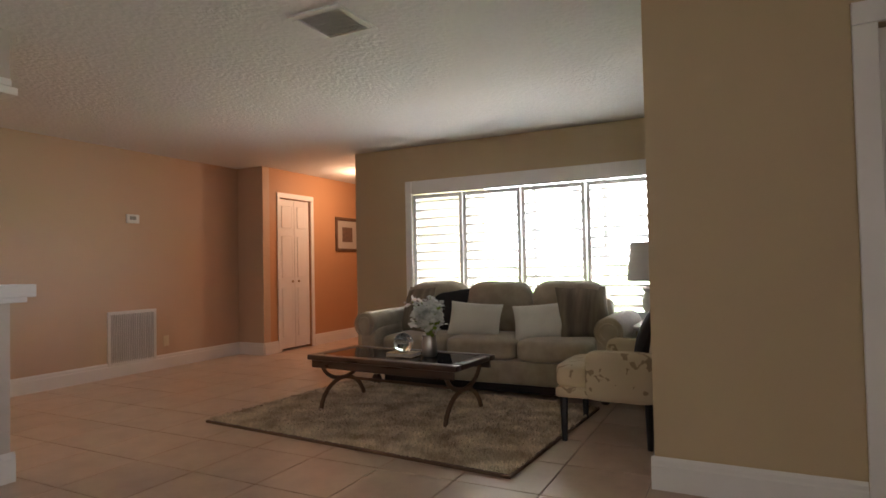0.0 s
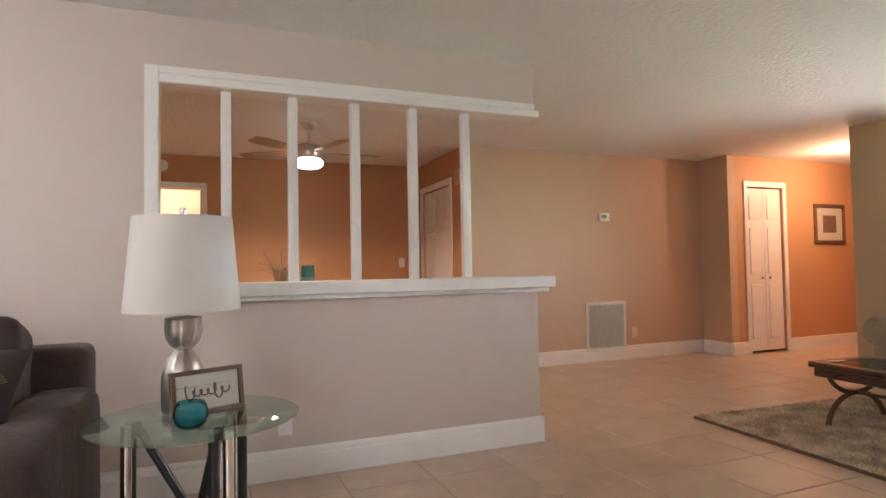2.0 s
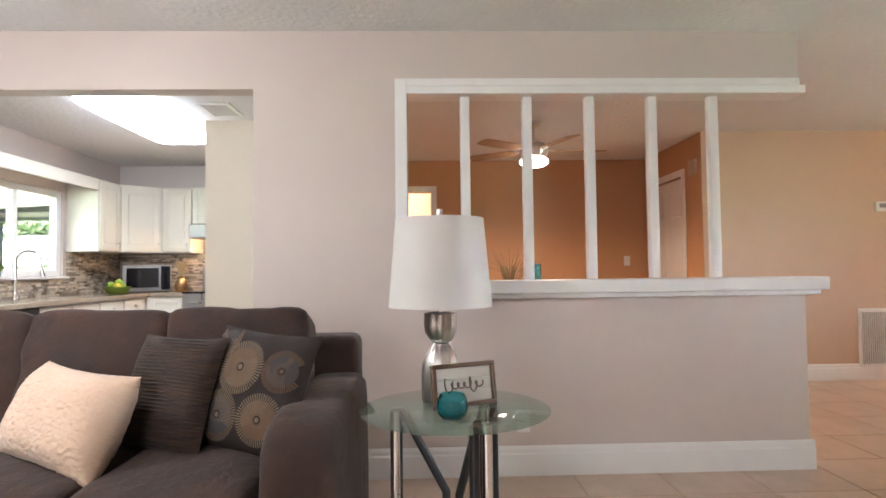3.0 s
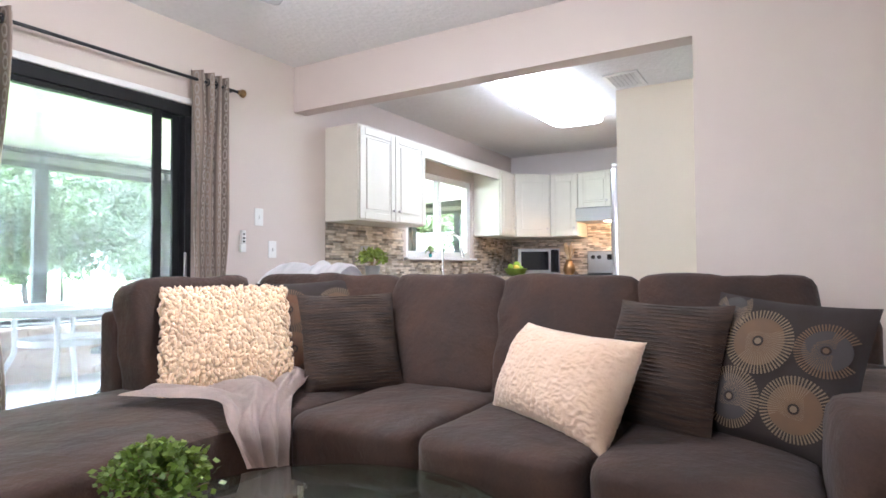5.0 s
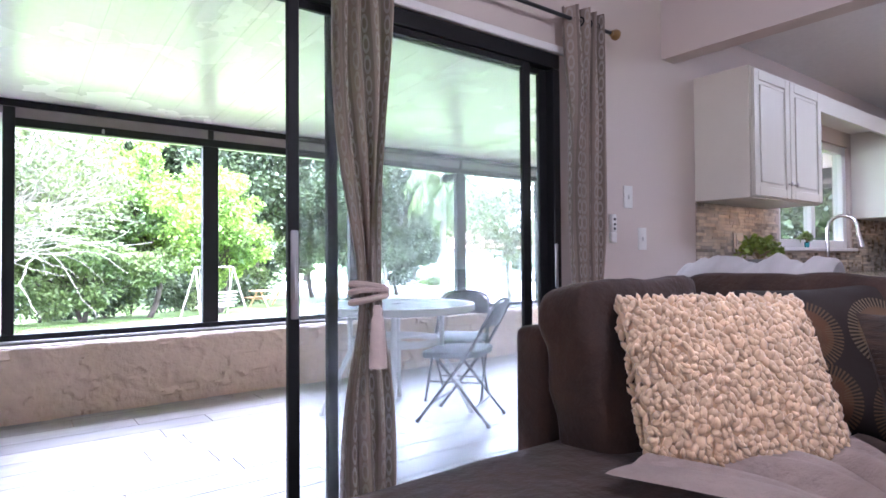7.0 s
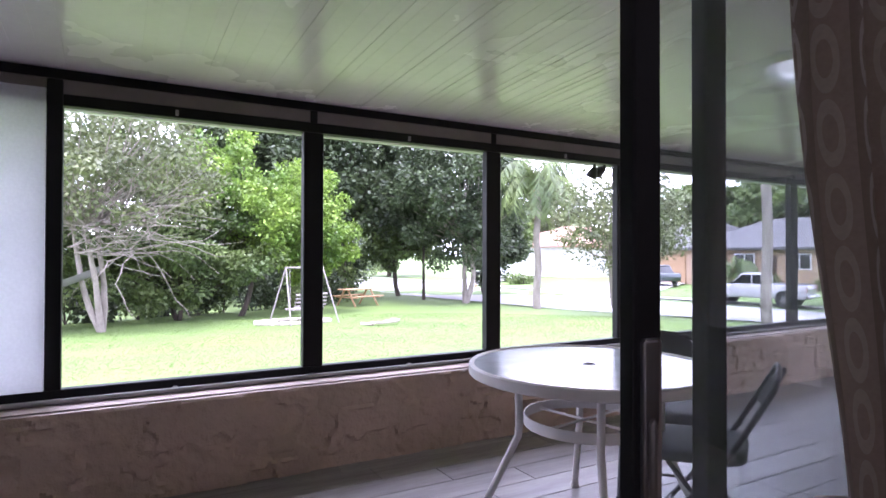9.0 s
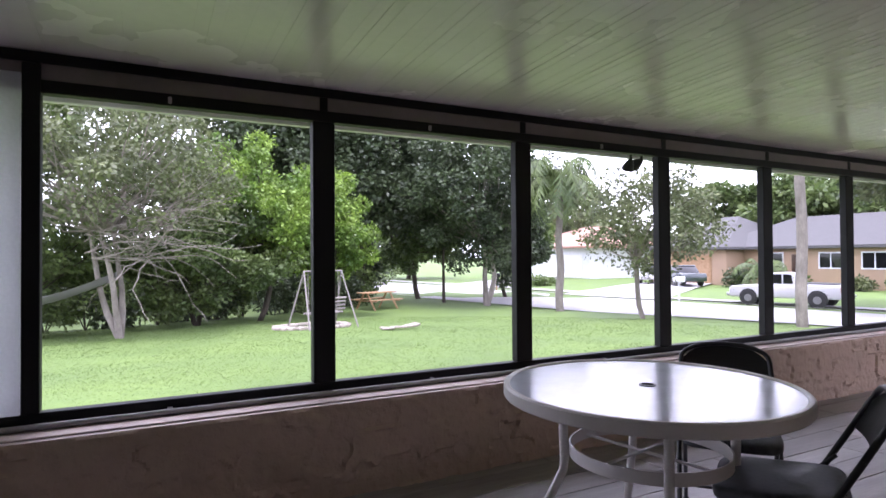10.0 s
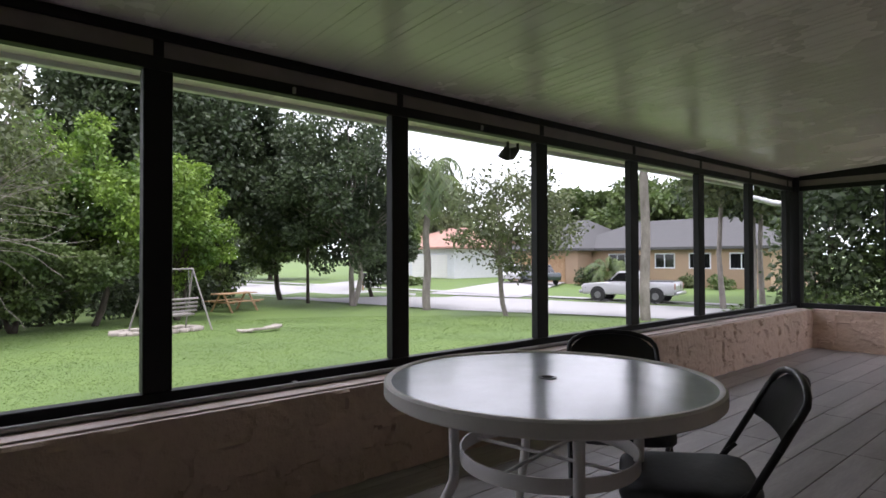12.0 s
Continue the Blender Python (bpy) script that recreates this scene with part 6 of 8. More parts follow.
part("toe_kick", bx(-4.598, -3.982, -4.0, -3.55, 0.0, 0.089, 0), BLACK, dw)
wt = thing("worktop", "tan speckled granite worktop", "countertop", base=(-5.2, -3.8, 0.87))
part("slab", boxes((-6.949, -3.47, -4.078, -3.45, 0.87, 0.91), (-6.949, -6.33, -3.4495, -3.096, 0.87, 0.91), bevel=0.004), GRANITE, wt)
fc = thing("kitchen_faucet", "chrome pull-down gooseneck faucet", "faucet", base=(-5.0, -3.93, 0.91))
part("base", lathe([(0.028, 0), (0.028, 0.01), (0.018, 0.03), (0.016, 0.10)], (-5.0, -3.93, 0.9105), 18), CHROME, fc)
part("spout", tube(bmesh.new(), [(-5.0, -3.93, 1.01), (-5.0, -3.93, 1.22)] + [(-5.0 - 0.03 * (1 - math.cos(a)), -3.93 + 0.085 * (1 - math.cos(a)), 1.22 + 0.10 * math.sin(a)) for a in [radians(q) for q in range(15, 166, 15)]] + [(-5.06, -3.762, 1.20)], 0.012, 12), CHROME, fc)
part("spray_head", rod((-5.06, -3.762, 1.20), (-5.067, -3.745, 1.10), 0.014, 12, 0.019), CHROME, fc)
part("lever", rod((-4.98, -3.93, 0.97), (-4.91, -3.91, 1.00), 0.007), CHROME, fc)
mw = thing("microwave_oven", "stainless countertop microwave oven with a dark door", "microwave", base=(-6.6, -3.53, 0.91))
MWM = pose(-6.58, -3.60, 0.9105, 0, 0, 30)
part("case", moved(bx(-0.17, 0.17, -0.24, 0.24, 0.012, 0.30, 0.008), MWM), STEEL, mw)
part("door_glass", moved(bx(0.1705, 0.176, -0.20, 0.11, 0.055, 0.265, 0.004), MWM), BLACKGLASS, mw)
part("control_panel", moved(bx(0.1705, 0.175, 0.135, 0.225, 0.03, 0.285, 0.003), MWM), BLACKGLASS, mw)
part("handle", moved(rod((0.185, 0.122, 0.06), (0.185, 0.122, 0.26), 0.007), MWM), STEEL, mw)
for sx in (-0.14, 0.14):
    for sy in (-0.2, 0.2):
        part("foot", moved(bx(sx - 0.01, sx + 0.01, sy - 0.01, sy + 0.01, 0.0, 0.0119, 0), MWM), BLACK, mw)
bw = thing("fruit_bowl", "green wire bowl on the worktop", "bowl", base=(-6.02, -3.62, 0.91))
part("bowl", lathe([(0.06, 0.0), (0.10, 0.02), (0.125, 0.075), (0.12, 0.078), (0.095, 0.026), (0.05, 0.008)], (-6.02, -3.62, 0.9105), 28), LEAF, bw)
for i, (dx, dy, dz, mt, nm) in enumerate(((-0.05, 0.03, 0.075, LIME, "lime"), (0.045, 0.03, 0.078, LEMON, "lemon"), (0.0, -0.05, 0.075, LEMON, "lemon"), (0.0, 0.02, 0.115, LIME, "lime"), (0.06, -0.03, 0.09, LIME, "lime"), (-0.06, -0.03, 0.085, LEMON, "lemon"))):
    fr2 = thing(nm, "fresh %s in the bowl" % nm, "fruit", "fruit in the bowl", base=(-6.02 + dx, -3.62 + dy, 0.91 + dz))
    part("skin", moved(cushion(0.075, 0.062, 0.062, 2.2, 4, 0, 0.001, i), pose(-6.02 + dx, -3.62 + dy, 0.915 + dz, 0, 10 * i, 50 * i)), mt, fr2)
vs = thing("utensil_vase", "brown glazed vase with dried stems by the range", "vase", base=(-6.6, -3.20, 0.91))
part("body", lathe([(0.045, 0), (0.07, 0.05), (0.06, 0.11), (0.035, 0.15), (0.045, 0.17), (0.035, 0.168)], (-6.55, -3.20, 0.9105), 22), BRASS, vs)
rng, bm = random.Random(9), bmesh.new()
for k in range(20):
    a, r = rng.uniform(0, 6.28), rng.uniform(0.02, 0.11)
    tube(bm, [(-6.55, -3.2, 1.05), (-6.55 + r * math.cos(a), -3.2 + r * math.sin(a), 1.2 + rng.uniform(0, 0.08))], 0.004, 4, 0.008)
part("stems", bm, DRIED, vs)
potted("herb_plant", (-3.82, -3.86, 0.9105), 0.06, 0.11, 0.11, 70, 0.03, LEAF, "bushy green herb in a grey pot on the worktop", POT, 0.7, 5)
potted("sill_plant", (-4.98, -4.055, 1.1005), 0.018, 0.04, 0.05, 24, 0.02, LEAF, "tiny potted plant on the window sill", TEAL, 0.9, 6)
plate("wall_outlet", -3.985, -4.066, 1.124, "y", 0.12, 0.118, STEEL, "steel outlet plate on the mosaic backsplash")
rf = thing("refrigerator", "stainless steel refrigerator with bar handles", "refrigerator", base=(-5.35, -1.95, 0))
part("case", bx(-5.80, -4.89, -2.22, -1.565, 0.03, 1.80, 0.008), FRIDGE_GREY, rf, "dark grey painted side")
for a, b2 in ((-5.34, -4.895), (-5.795, -5.35)):
    part("door", bx(a, b2, -2.29, -2.225, 0.05, 1.79, 0.012, 2), STEEL, rf)
for x in (-5.31, -5.38):
    hn = part("handle", rod((x, -2.335, 0.7), (x, -2.335, 1.5), 0.012), CHROME, rf)
    for z in (0.74, 1.46):
        part("handle_post", rod((x, -2.291, z), (x, -2.335, z), 0.007, 8), CHROME, hn)
for x in (-5.7, -5.0):
    part("foot", bx(x - 0.03, x + 0.03, -2.1, -2.04, 0, 0.03, 0), BLACK, rf)
for x in (-4.96, -5.79):
    part("hinge_cap", bx(x, x + 0.06, -2.28, -2.20, 1.8005, 1.825, 0.003), STEEL, rf)
kl = thing("ceiling_light", "large frosted rectangular fluorescent ceiling light, lit", "ceiling light", base=(-4.70, -2.69, 2.38))
part("diffuser", moved(cushion(1.45, 0.47, 0.09, 8, 9, 0, 0), pose(-4.70, -2.69, 2.3345)), FROST, kl, "glowing frosted diffuser")
kv = thing("ceiling_vent", "white kitchen ceiling air vent", "vent", base=(-4.50, -2.0, 2.38))
part("frame", boxes((-4.68, -4.32, -2.12, -2.09, 2.365, 2.3795), (-4.68, -4.32, -1.90, -1.87, 2.365, 2.3795), (-4.68, -4.65, -2.0895, -1.9005, 2.365, 2.3795), (-4.35, -4.32, -2.0895, -1.9005, 2.365, 2.3795), bevel=0.002), PLASTIC, kv)
# again a flat sheet with the duct's shade in its colour
part("backing", bx(-4.65, -4.35, -2.09, -1.90, 2.376, 2.3795, 0), BLIND, kv)
for k in range(6):
    part("slat", moved(bx(-4.648, -4.352, -0.012, 0.012, -0.001, 0.001, 0), pose(0, -2.075 + k * 0.032, 2.369, 28, 0, 0)), PLASTIC, kv)
kv.matrix_basis = kv.matrix_basis @ Matrix.Translation((-0.03, -0.08, 0))

# mosaic backsplash of thin strips, joined
rng = random.Random(13)


def mosaic(bm, axis, at, s0, s1, z0, z1, nrm, holes=()):
    z = z0
    while z < z1 - 0.004:
        s = s0 - rng.uniform(0, 0.08)
        while s < s1:
            w = rng.choice((0.05, 0.075, 0.10, 0.13))
            p, q = max(s, s0) + 0.0012, min(s + w, s1) - 0.0012
            mid = (p + q) / 2
            if q - p > 0.006 and not any(a < mid < b and lo < z < hi for a, b, lo, hi in holes):
                t0, t1 = at + nrm * 0.003, at + nrm * rng.uniform(0.008, 0.011)
                box(bm, p, q, t0, t1, z + 0.001, min(z + 0.0175, z1)) if axis == "y" else box(bm, t0, t1, p, q, z + 0.001, min(z + 0.0175, z1))
            s += w
        z += 0.019


bm = bmesh.new()
mosaic(bm, "y", -4.08, -6.94, -3.52, 0.912, 1.354, 1, [(-5.93, -4.54, 1.06, 1.4)])
mosaic(bm, "x", -6.95, -4.07, -2.35, 0.912, 1.344, 1)
mosaic(bm, "x", -6.95, -3.105, -2.355, 1.346, 1.498, 1)
bs = thing("backsplash", "brown and beige mosaic strip tile backsplash", "backsplash", base=(-5.2, -4.08, 0.92), kind="structure")
part("grout", boxes((-6.947, -3.52, -4.0785, -4.0765, 0.911, 1.06), (-6.947, -5.93, -4.0785, -4.0765, 1.0605, 1.354), (-4.54, -3.52, -4.0785, -4.0765, 1.0605, 1.354), (-6.9485, -6.9465, -4.07, -2.35, 0.911, 1.49)), GROUT, bs, smooth=0)
tagged(part("mosaic_tiles", bm, MOSAIC, bs, smooth=0), kind="stuff")

# ---- porch furniture ----
TX, TY = -2.44, -5.60
pt = thing("patio_table", "round white patio table with a textured glass top and umbrella hole", "table", base=(TX, TY, 0))
bm = bmesh.new()
prof = [(0.512, 0.741), (0.523, 0.741), (0.530, 0.735), (0.530, 0.699), (0.524, 0.693), (0.512, 0.693), (0.506, 0.70), (0.506, 0.736)]
rings = [[bm.verts.new((TX + r * math.cos(k * math.pi / 40), TY + r * math.sin(k * math.pi / 40), z)) for k in range(80)] for r, z in prof]
for a, b in zip(rings, rings[1:] + rings[:1]):
    for k in range(80):
        bm.faces.new((a[k], b[k], b[(k + 1) % 80], a[(k + 1) % 80]))
bmesh.ops.recalc_face_normals(bm, faces=bm.faces[:])
part("rim", bm, WHITEMETAL, pt)
bm = bmesh.new()
rings = [[bm.verts.new((TX + r * math.cos(k * math.pi / 40), TY + r * math.sin(k * math.pi / 40), z)) for k in range(80)] for r, z in ((0.022, 0.729), (0.022, 0.735), (0.511, 0.735), (0.511, 0.729))]
for a, b in zip(rings, rings[1:] + rings[:1]):
    for k in range(80):
        bm.faces.new((a[k], b[k], b[(k + 1) % 80], a[(k + 1) % 80]))
bmesh.ops.recalc_face_normals(bm, faces=bm.faces[:])
part("glass_top", bm, TABLEGLASS, pt, "frosted rain-textured glass top")
bm = lathe([(0.021, 0.70), (0.021, 0.728), (0.030, 0.7355), (0.030, 0.738), (0.022, 0.7385), (0.019, 0.73), (0.019, 0.70)], (TX, TY, 0), 24)
part("hole_ring", bm, BLACK, pt, "black umbrella hole ring")
for k in range(4):
    a = radians(55 + 90 * k)
    c, s = math.cos(a), math.sin(a)
    part("leg", tube(bmesh.new(), [(TX + r * c, TY + r * s, z) for r, z in ((0.31, 0.69), (0.305, 0.46), (0.31, 0.41), (0.335, 0.36), (0.50, 0.012))], 0.017, 10), WHITEMETAL, pt)
    part("foot_cap", lathe([(0.022, 0), (0.022, 0.02), (0.015, 0.03)], (TX + 0.50 * c, TY + 0.50 * s, 0), 12), WHITEMETAL, pt)
bm = bmesh.new()
for r, z in ((0.287, 0.47),):
    q = [(r, z), (r, z + 0.045), (r - 0.006, z + 0.045), (r - 0.006, z)]
    rings = [[bm.verts.new((TX + a * math.cos(k * math.pi / 32), TY + a * math.sin(k * math.pi / 32), b)) for k in range(64)] for a, b in q]
    for a, b in zip(rings, rings[1:] + rings[:1]):
        for k in range(64):
            bm.faces.new((a[k], b[k], b[(k + 1) % 64], a[(k + 1) % 64]))
bmesh.ops.recalc_face_normals(bm, faces=bm.faces[:])
part("brace_ring", bm, WHITEMETAL, pt)
for k in range(2):
    a = radians(100 + 90 * k)
    part("brace_bar", rod((TX - 0.28 * math.cos(a), TY - 0.28 * math.sin(a), 0.486 + 0.013 * k), (TX + 0.28 * math.cos(a), TY + 0.28 * math.sin(a), 0.486 + 0.013 * k), 0.006), WHITEMETAL, pt)

fc1 = thing("folding_chair", "black steel folding chair with a worn padded vinyl seat", "chair", "folding chairs on the porch")
for s in (-1, 1):
    part("front_leg", tube(bmesh.new(), [(s * 0.205, -0.235, 0.008), (s * 0.205, 0.10, 0.44), (s * 0.200, 0.19, 0.60)], 0.011, 10), BLACK, fc1)
    part("rear_leg", tube(bmesh.new(), [(s * 0.180, 0.225, 0.008), (s * 0.180, -0.11, 0.405)], 0.010, 10), BLACK, fc1)
    for y, q in ((-0.235, 0.205), (0.225, 0.180)):
        part("foot_cap", lathe([(0.014, 0), (0.014, 0.018), (0.009, 0.024)], (s * q, y, 0), 10), RUBBER, fc1, "black rubber foot")
    part("side_brace", rod((s * 0.192, 0.05, 0.405), (s * 0.192, 0.145, 0.50), 0.008, 8), BLACK, fc1)
part("back_tube", tube(bmesh.new(), [(-0.200, 0.19, 0.60), (-0.195, 0.245, 0.70)] + [(-0.192 * math.cos(a), 0.255 + 0.022 * math.sin(a), 0.712 + 0.068 * math.sin(a)) for a in [radians(q) for q in (8, 25, 45, 65, 90, 115, 135, 155, 172)]] + [(0.195, 0.245, 0.70), (0.200, 0.19, 0.60)], 0.011, 10), BLACK, fc1)
bm = bmesh.new()
g = []
for i in range(13):
    u = i / 6 - 1
    row = []
    for j in range(6):
        z = 0.605 + (0.168 - 0.07 * abs(u) ** 3) * j / 5
        row.append(bm.verts.new((u * 0.188, 0.195 + (z - 0.60) * 0.5 + 0.022 * (1 - u * u), z)))
    g.append(row)
for i in range(12):
    for j in range(5):
        bm.faces.new((g[i][j], g[i + 1][j], g[i + 1][j + 1], g[i][j + 1]))
bmesh.ops.solidify(bm, geom=bm.faces[:], thickness=0.008)
bmesh.ops.recalc_face_normals(bm, faces=bm.faces[:])
part("backrest", bm, BLACK, fc1, "curved black steel back panel")
part("seat", moved(cushion(0.395, 0.40, 0.055, 6, 9, 0.2, 0.002, 3), pose(0, -0.03, 0.432, 3, 0, 0)), VINYL, fc1, "scuffed black vinyl seat pad")
for y, z, q in ((0.135, 0.115, 0.18), (-0.145, 0.125, 0.205)):
    part("cross_bar", rod((-q, y, z), (q, y, z), 0.007, 8), BLACK, fc1)
copy_thing(fc1, pose(-3.11, -5.765, 0, 0, 0, 130))
fc1.matrix_basis = pose(-2.735, -5.255, 0, 0, 0, 32)

# eave fittings: flood lamps and a downspout elbow
for k, x in enumerate((-4.42, -4.54)):
    t = thing("flood_lamp", "black outdoor flood lamp under the eave", "lamp", "flood lamps under the eave", base=(x, -7.62, 1.98))
    part("stem", rod((x, -7.62, 2.066), (x, -7.62, 2.012), 0.012, 8), BLACK, t)
    part("head", moved(lathe([(0.02, 0), (0.035, 0.03), (0.055, 0.09), (0.05, 0.095), (0.002, 0.07)], n=18), pose(x, -7.62, 2.02, 110 if k else 150, 0, 0)), BLACK, t)
t = thing("downspout", "white gutter downspout elbow at the eave corner", "downspout", base=(-9.4, -7.6, 1.9))
part("elbow", tube(bmesh.new(), [(-9.45, -7.775, 2.07), (-9.45, -7.74, 1.95), (-9.60, -7.50, 1.86), (-9.72, -7.35, 1.84)], 0.04, 12), WHITEPANEL, t)

t = thing("wall_lantern", "small black coach lantern on the house wall by the patio door", "lantern", base=(-2.60, -4.20, 1.7))
part("bracket", tube(bmesh.new(), [(-2.60, -4.205, 1.70), (-2.60, -4.32, 1.72), (-2.60, -4.36, 1.82)], 0.010, 8), BLACK, t)
part("backplate", bx(-2.64, -2.56, -4.214, -4.202, 1.64, 1.78, 0.004), BLACK, t)
part("cage", boxes(*[(-2.60 + sx * 0.04 - 0.005, -2.60 + sx * 0.04 + 0.005, -4.36 + sy * 0.04 - 0.005, -4.36 + sy * 0.04 + 0.005, 1.66, 1.80) for sx in (-1, 1) for sy in (-1, 1)], (-2.65, -2.55, -4.41, -4.31, 1.80, 1.812), (-2.65, -2.55, -4.41, -4.31, 1.648, 1.66)), BLACK, t)
part("cap", lathe([(0.06, 0.0), (0.03, 0.035), (0.008, 0.05), (0.008, 0.07)], (-2.60, -4.36, 1.8125), 12), BLACK, t)

# ---- outdoors ----
def gz(x, y):
    """Height of the ground: a lawn that falls gently from the house to the street."""
    r = math.hypot(x + 0.8, y + 4.2)
    s = min(1.0, max(0.0, (r - 6.0) / 18.0))
    return -0.22 - 0.83 * s + 0.19 * min(1.0, max(0.0, (r - 34.0) / 10.0)) + 0.02 * noise.noise(Vector((x * 0.35, y * 0.35, 1.0)))


def gridded(x0, x1, y0, y1, nx, ny, lift, skew=0.0):
    bm = bmesh.new()
    g = []
    for i in range(nx + 1):
        row = []
        for j in range(ny + 1):
            y = y0 + (y1 - y0) * j / ny
            x = x0 + (x1 - x0) * i / nx - skew * (y + 23.5)
            row.append(bm.verts.new((x, y, gz(x, y) + lift)))
        g.append(row)
    for i in range(nx):
        for j in range(ny):
            bm.faces.new((g[i][j], g[i + 1][j], g[i + 1][j + 1], g[i][j + 1]))
    return bm


bm = bmesh.new()
radii = [0.5, 6, 8, 10, 12, 14, 16, 18, 20, 22, 25, 30, 40, 60, 100, 200, 500, 1500]
prev = None
for r in radii:
    ring = [bm.verts.new((-0.8 + r * math.cos(a), -4.2 + r * math.sin(a), gz(-0.8 + r * math.cos(a), -4.2 + r * math.sin(a)))) for a in (k * math.pi / 60 for k in range(120))]
    if prev:
        for k in range(120):
            bm.faces.new((prev[k], ring[k], ring[(k + 1) % 120], prev[(k + 1) % 120]))
    else:
        bm.faces.new(ring)
    prev = ring
setting("ground", bm, GRASS, "mown green lawn that falls gently to the street", "lawn", smooth=60)

rng = random.Random(31)
vs, fs = [], []
while len(fs) < 170000:
    d = 3.6 + 17 * rng.random() ** 1.5
    a = radians(rng.uniform(-150, -72))
    x, y = -0.8 + d * math.cos(a), -4.2 + d * math.sin(a)
    if y > -7.9 or x < -16.9 - 0.19 * (y + 23.5):
        continue
    z = gz(x, y)
    h, w, q = rng.uniform(0.006, 0.014) * (1 + d * 0.02), 0.003 + d * 0.0004, rng.uniform(0, 6.28)
    c, s = math.cos(q) * w, math.sin(q) * w
    n0 = len(vs)
    vs += [(x - c, y - s, z), (x + c, y + s, z), (x + rng.gauss(0, 0.02), y + rng.gauss(0, 0.02), z + h)]
    fs.append((n0, n0 + 1, n0 + 2))
me = bpy.data.meshes.new("grass")
me.from_pydata(vs, [], fs)
me.materials.append(BLADE)
tagged(new("grass", me), "short green lawn grass", "grass", kind="stuff")

setting("road", gridded(-24.0, -16.7, -90, 60, 4, 60, 0.03, 0.19), ASPHALT, "pale concrete street", "road", smooth=60)
for x in (-16.7, -24.2):
    bm = gridded(x, x + 0.2, -90, 60, 1, 60, 0.11, 0.19)
    bmesh.ops.solidify(bm, geom=bm.faces[:], thickness=0.14)
    bmesh.ops.recalc_face_normals(bm, faces=bm.faces[:])
    setting("kerb", bm, ASPHALT, "concrete kerb along the street", "kerb")


def paving(corners, name, mat, label, lift=0.06):
    bm = bmesh.new()
    n = 10
    a, b, c, d = [Vector((*p, 0)) for p in corners]
    g = [[(a.lerp(b, i / n)).lerp(d.lerp(c, i / n), j / n) for j in range(n + 1)] for i in range(n + 1)]
    v = [[bm.verts.new((p.x, p.y, gz(p.x, p.y) + lift)) for p in row] for row in g]
    for i in range(n):
        for j in range(n):
            bm.faces.new((v[i][j], v[i + 1][j], v[i + 1][j + 1], v[i][j + 1]))
    bmesh.ops.recalc_face_normals(bm, faces=bm.faces[:])
    return setting(name, bm, mat, label, "driveway", smooth=60)


paving([(-22.8, -31.3), (-24.0, -25.2), (-38.4, -33.0), (-38.4, -38.0)], "driveway", DRIVE, "grey concrete driveway")
paving([(-19.0, -41), (-19.8, -36.5), (-36, -47.5), (-36, -53)], "driveway", ASPHALT, "pale concrete driveway")
paving([(-14.2, -88), (-13.2, -88), (-36.2, 33), (-37.2, 33)], "pavement", ASPHALT, "narrow pale pavement across the street", 0.07)


def foliage(vs, fs, c, r, n, size, rng, shell=0.45):
    """n pointed leaves in a clump of radius r about c, most of them near its skin."""
    for _ in range(n):
        d = Vector((rng.gauss(0, 1), rng.gauss(0, 1), rng.gauss(0, 1))).normalized()
        p = c + Vector((d.x * r[0], d.y * r[1], d.z * r[2])) * (shell + (1 - shell) * rng.random())
        e = (d * 0.6 + Vector((rng.gauss(0, 0.7), rng.gauss(0, 0.7), rng.gauss(0, 0.5) - 0.25))).normalized()
        s = e.cross(Vector((rng.gauss(0, 1), rng.gauss(0, 1), rng.gauss(0, 1)))).normalized()
        k = size * rng.uniform(0.6, 1.4)
        n0 = len(vs)
        vs += [tuple(p), tuple(p + e * k * 0.5 + s * k * 0.28), tuple(p + e * k), tuple(p + e * k * 0.5 - s * k * 0.28)]
        fs.append((n0, n0 + 1, n0 + 2, n0 + 3))


